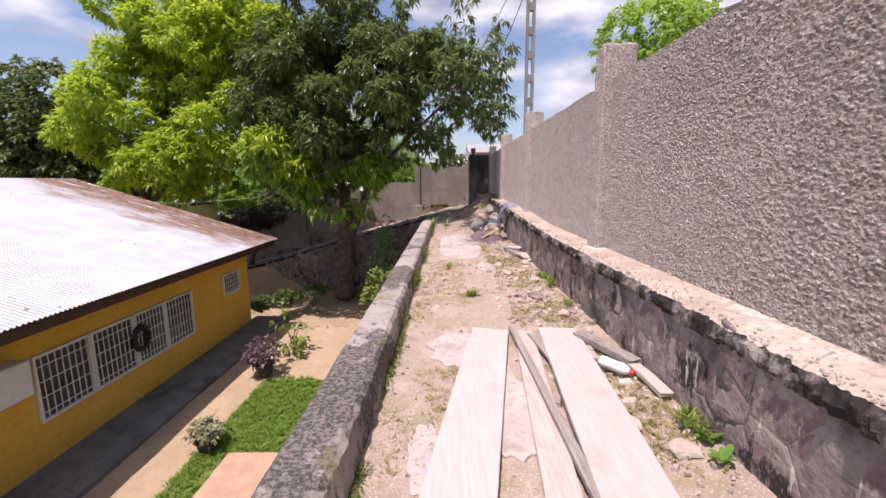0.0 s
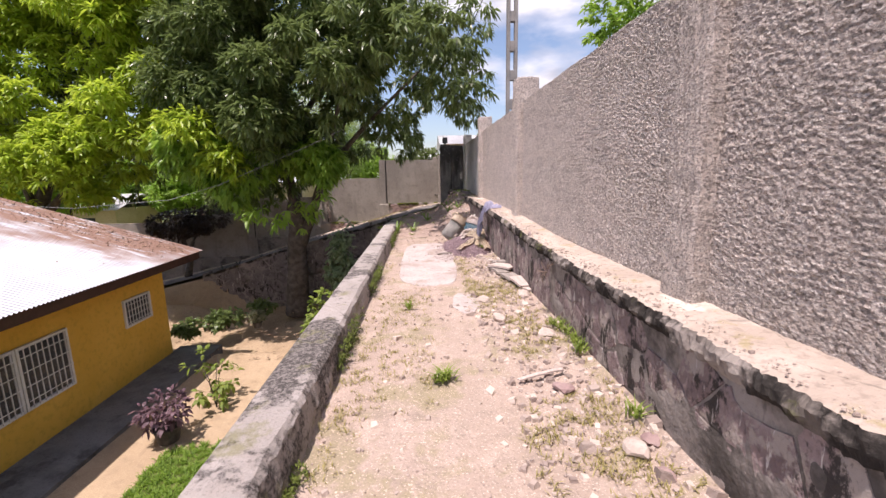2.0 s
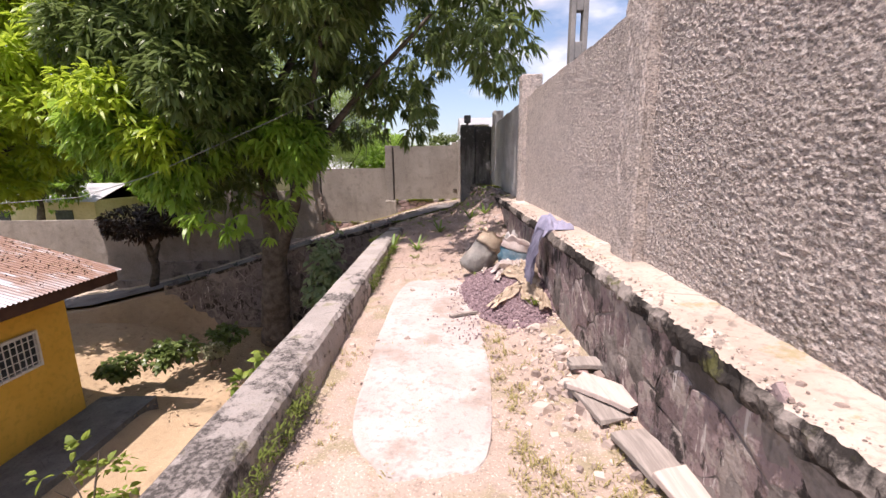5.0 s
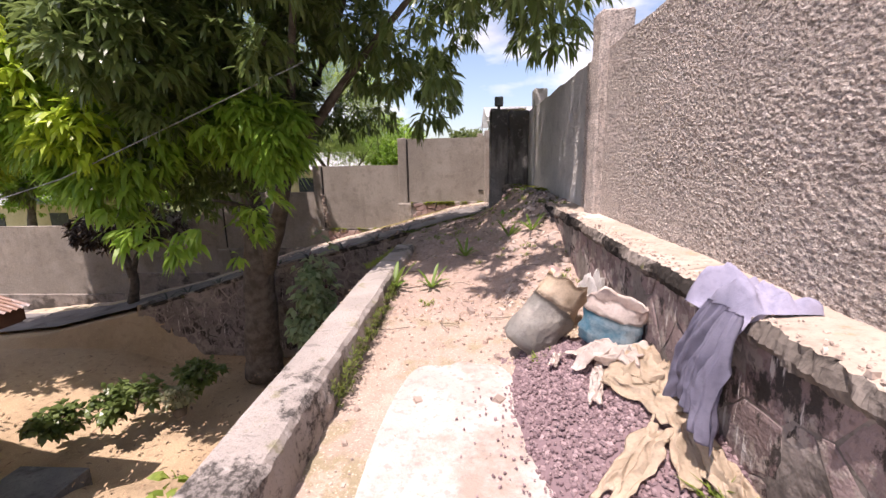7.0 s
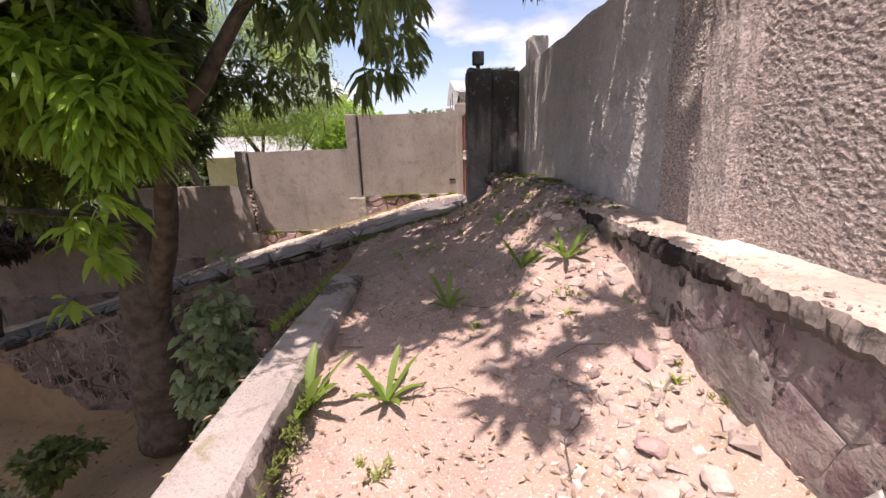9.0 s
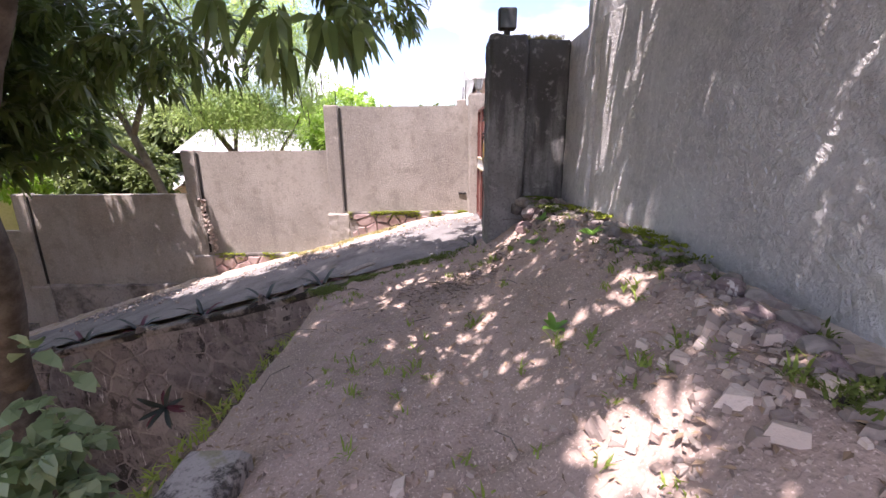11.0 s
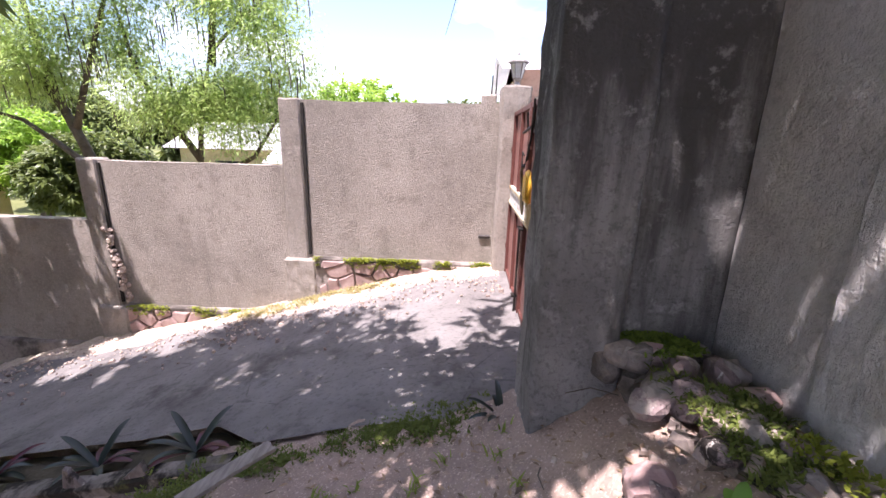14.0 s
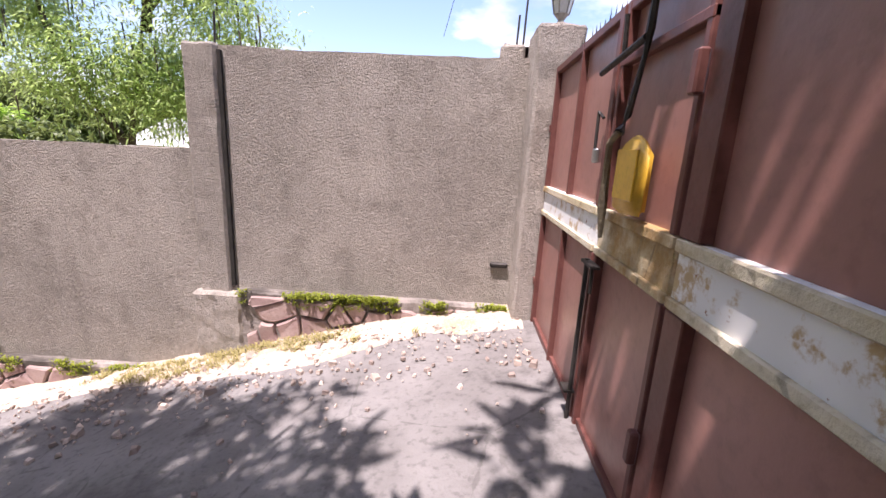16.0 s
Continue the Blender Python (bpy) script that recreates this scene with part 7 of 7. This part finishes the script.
# broken post with bare rubble, moss on the footing of the stepped wall
RNG = random.Random(41)
broken = bmesh.new()
for k in range(44):
    z = -0.45 + 1.0 * (k + RNG.uniform(-0.5, 0.5)) / 44
    lump = rock((-3.98 + 0.16 * (0.55 - z) + RNG.uniform(-0.05, 0.05), FAR_Y - 0.035, z), RNG.uniform(0.05, 0.10), 700 + k, 0.9)
    spare = bpy.data.meshes.new("lump")
    lump.to_mesh(spare)
    lump.free()
    broken.from_mesh(spare)
    bpy.data.meshes.remove(spare)
part("broken_render", broken, M_CHIPS, far, "bare rubble where the render broke off", kind="stuff")
for n, x0, x1, z in ((520, -1.25, 0.9, 0.275), (260, -3.8, -1.7, -0.49)):
    x, y = rs.uniform(x0, x1, n), FAR_Y - rs.uniform(0.075, 0.12, n)
    keep_ = fbm(x * 3.5, y * 3, 0, 3, 66) > 0.47
    solid("moss_strip", blades(np.stack([x, y, z - rs.uniform(0, 1, n) ** 2 * 0.12], -1)[keep_], 9, 0.03, 0.006, 27, 1.3), M_GOLDMOSS, "yellow-green moss on the stone footing", "moss", "", "stuff")

# broken mossy stones along the foot of the boundary wall behind the mound
RNG = random.Random(23)
for k in range(38):
    y = 13.9 + 3.0 * (k + RNG.uniform(-0.4, 0.4)) / 38
    x = RNG.uniform(1.47, 1.66)
    size = RNG.uniform(0.06, 0.14)
    z = max(rest_z(x, y), float(ledge_z(y))) + 0.004
    solid("rubble_stone", rock((x, y, z + size * 0.1), size * 1.3, 500 + k, 0.6), (M_STONE, M_MORTAR)[k % 2], "rough mossy stone at the foot of the boundary wall", "stone", "rubble stones")
for cx, cy, n in ((1.63, 16.15, 22), (1.62, 15.45, 30), (1.60, 15.15, 20), (1.58, 16.65, 20)):
    x, y = rs.normal(cx, 0.04, n), rs.normal(cy, 0.09, n)
    solid("moss_patch", blades(np.stack([x, y, np.maximum(terrace_z(x, y), ledge_z(y)) + 0.05], -1), 12, 0.022, 0.006, 31, 1.3), M_GOLDMOSS, "yellow-green moss cushion on broken stones", "moss", "", "stuff")
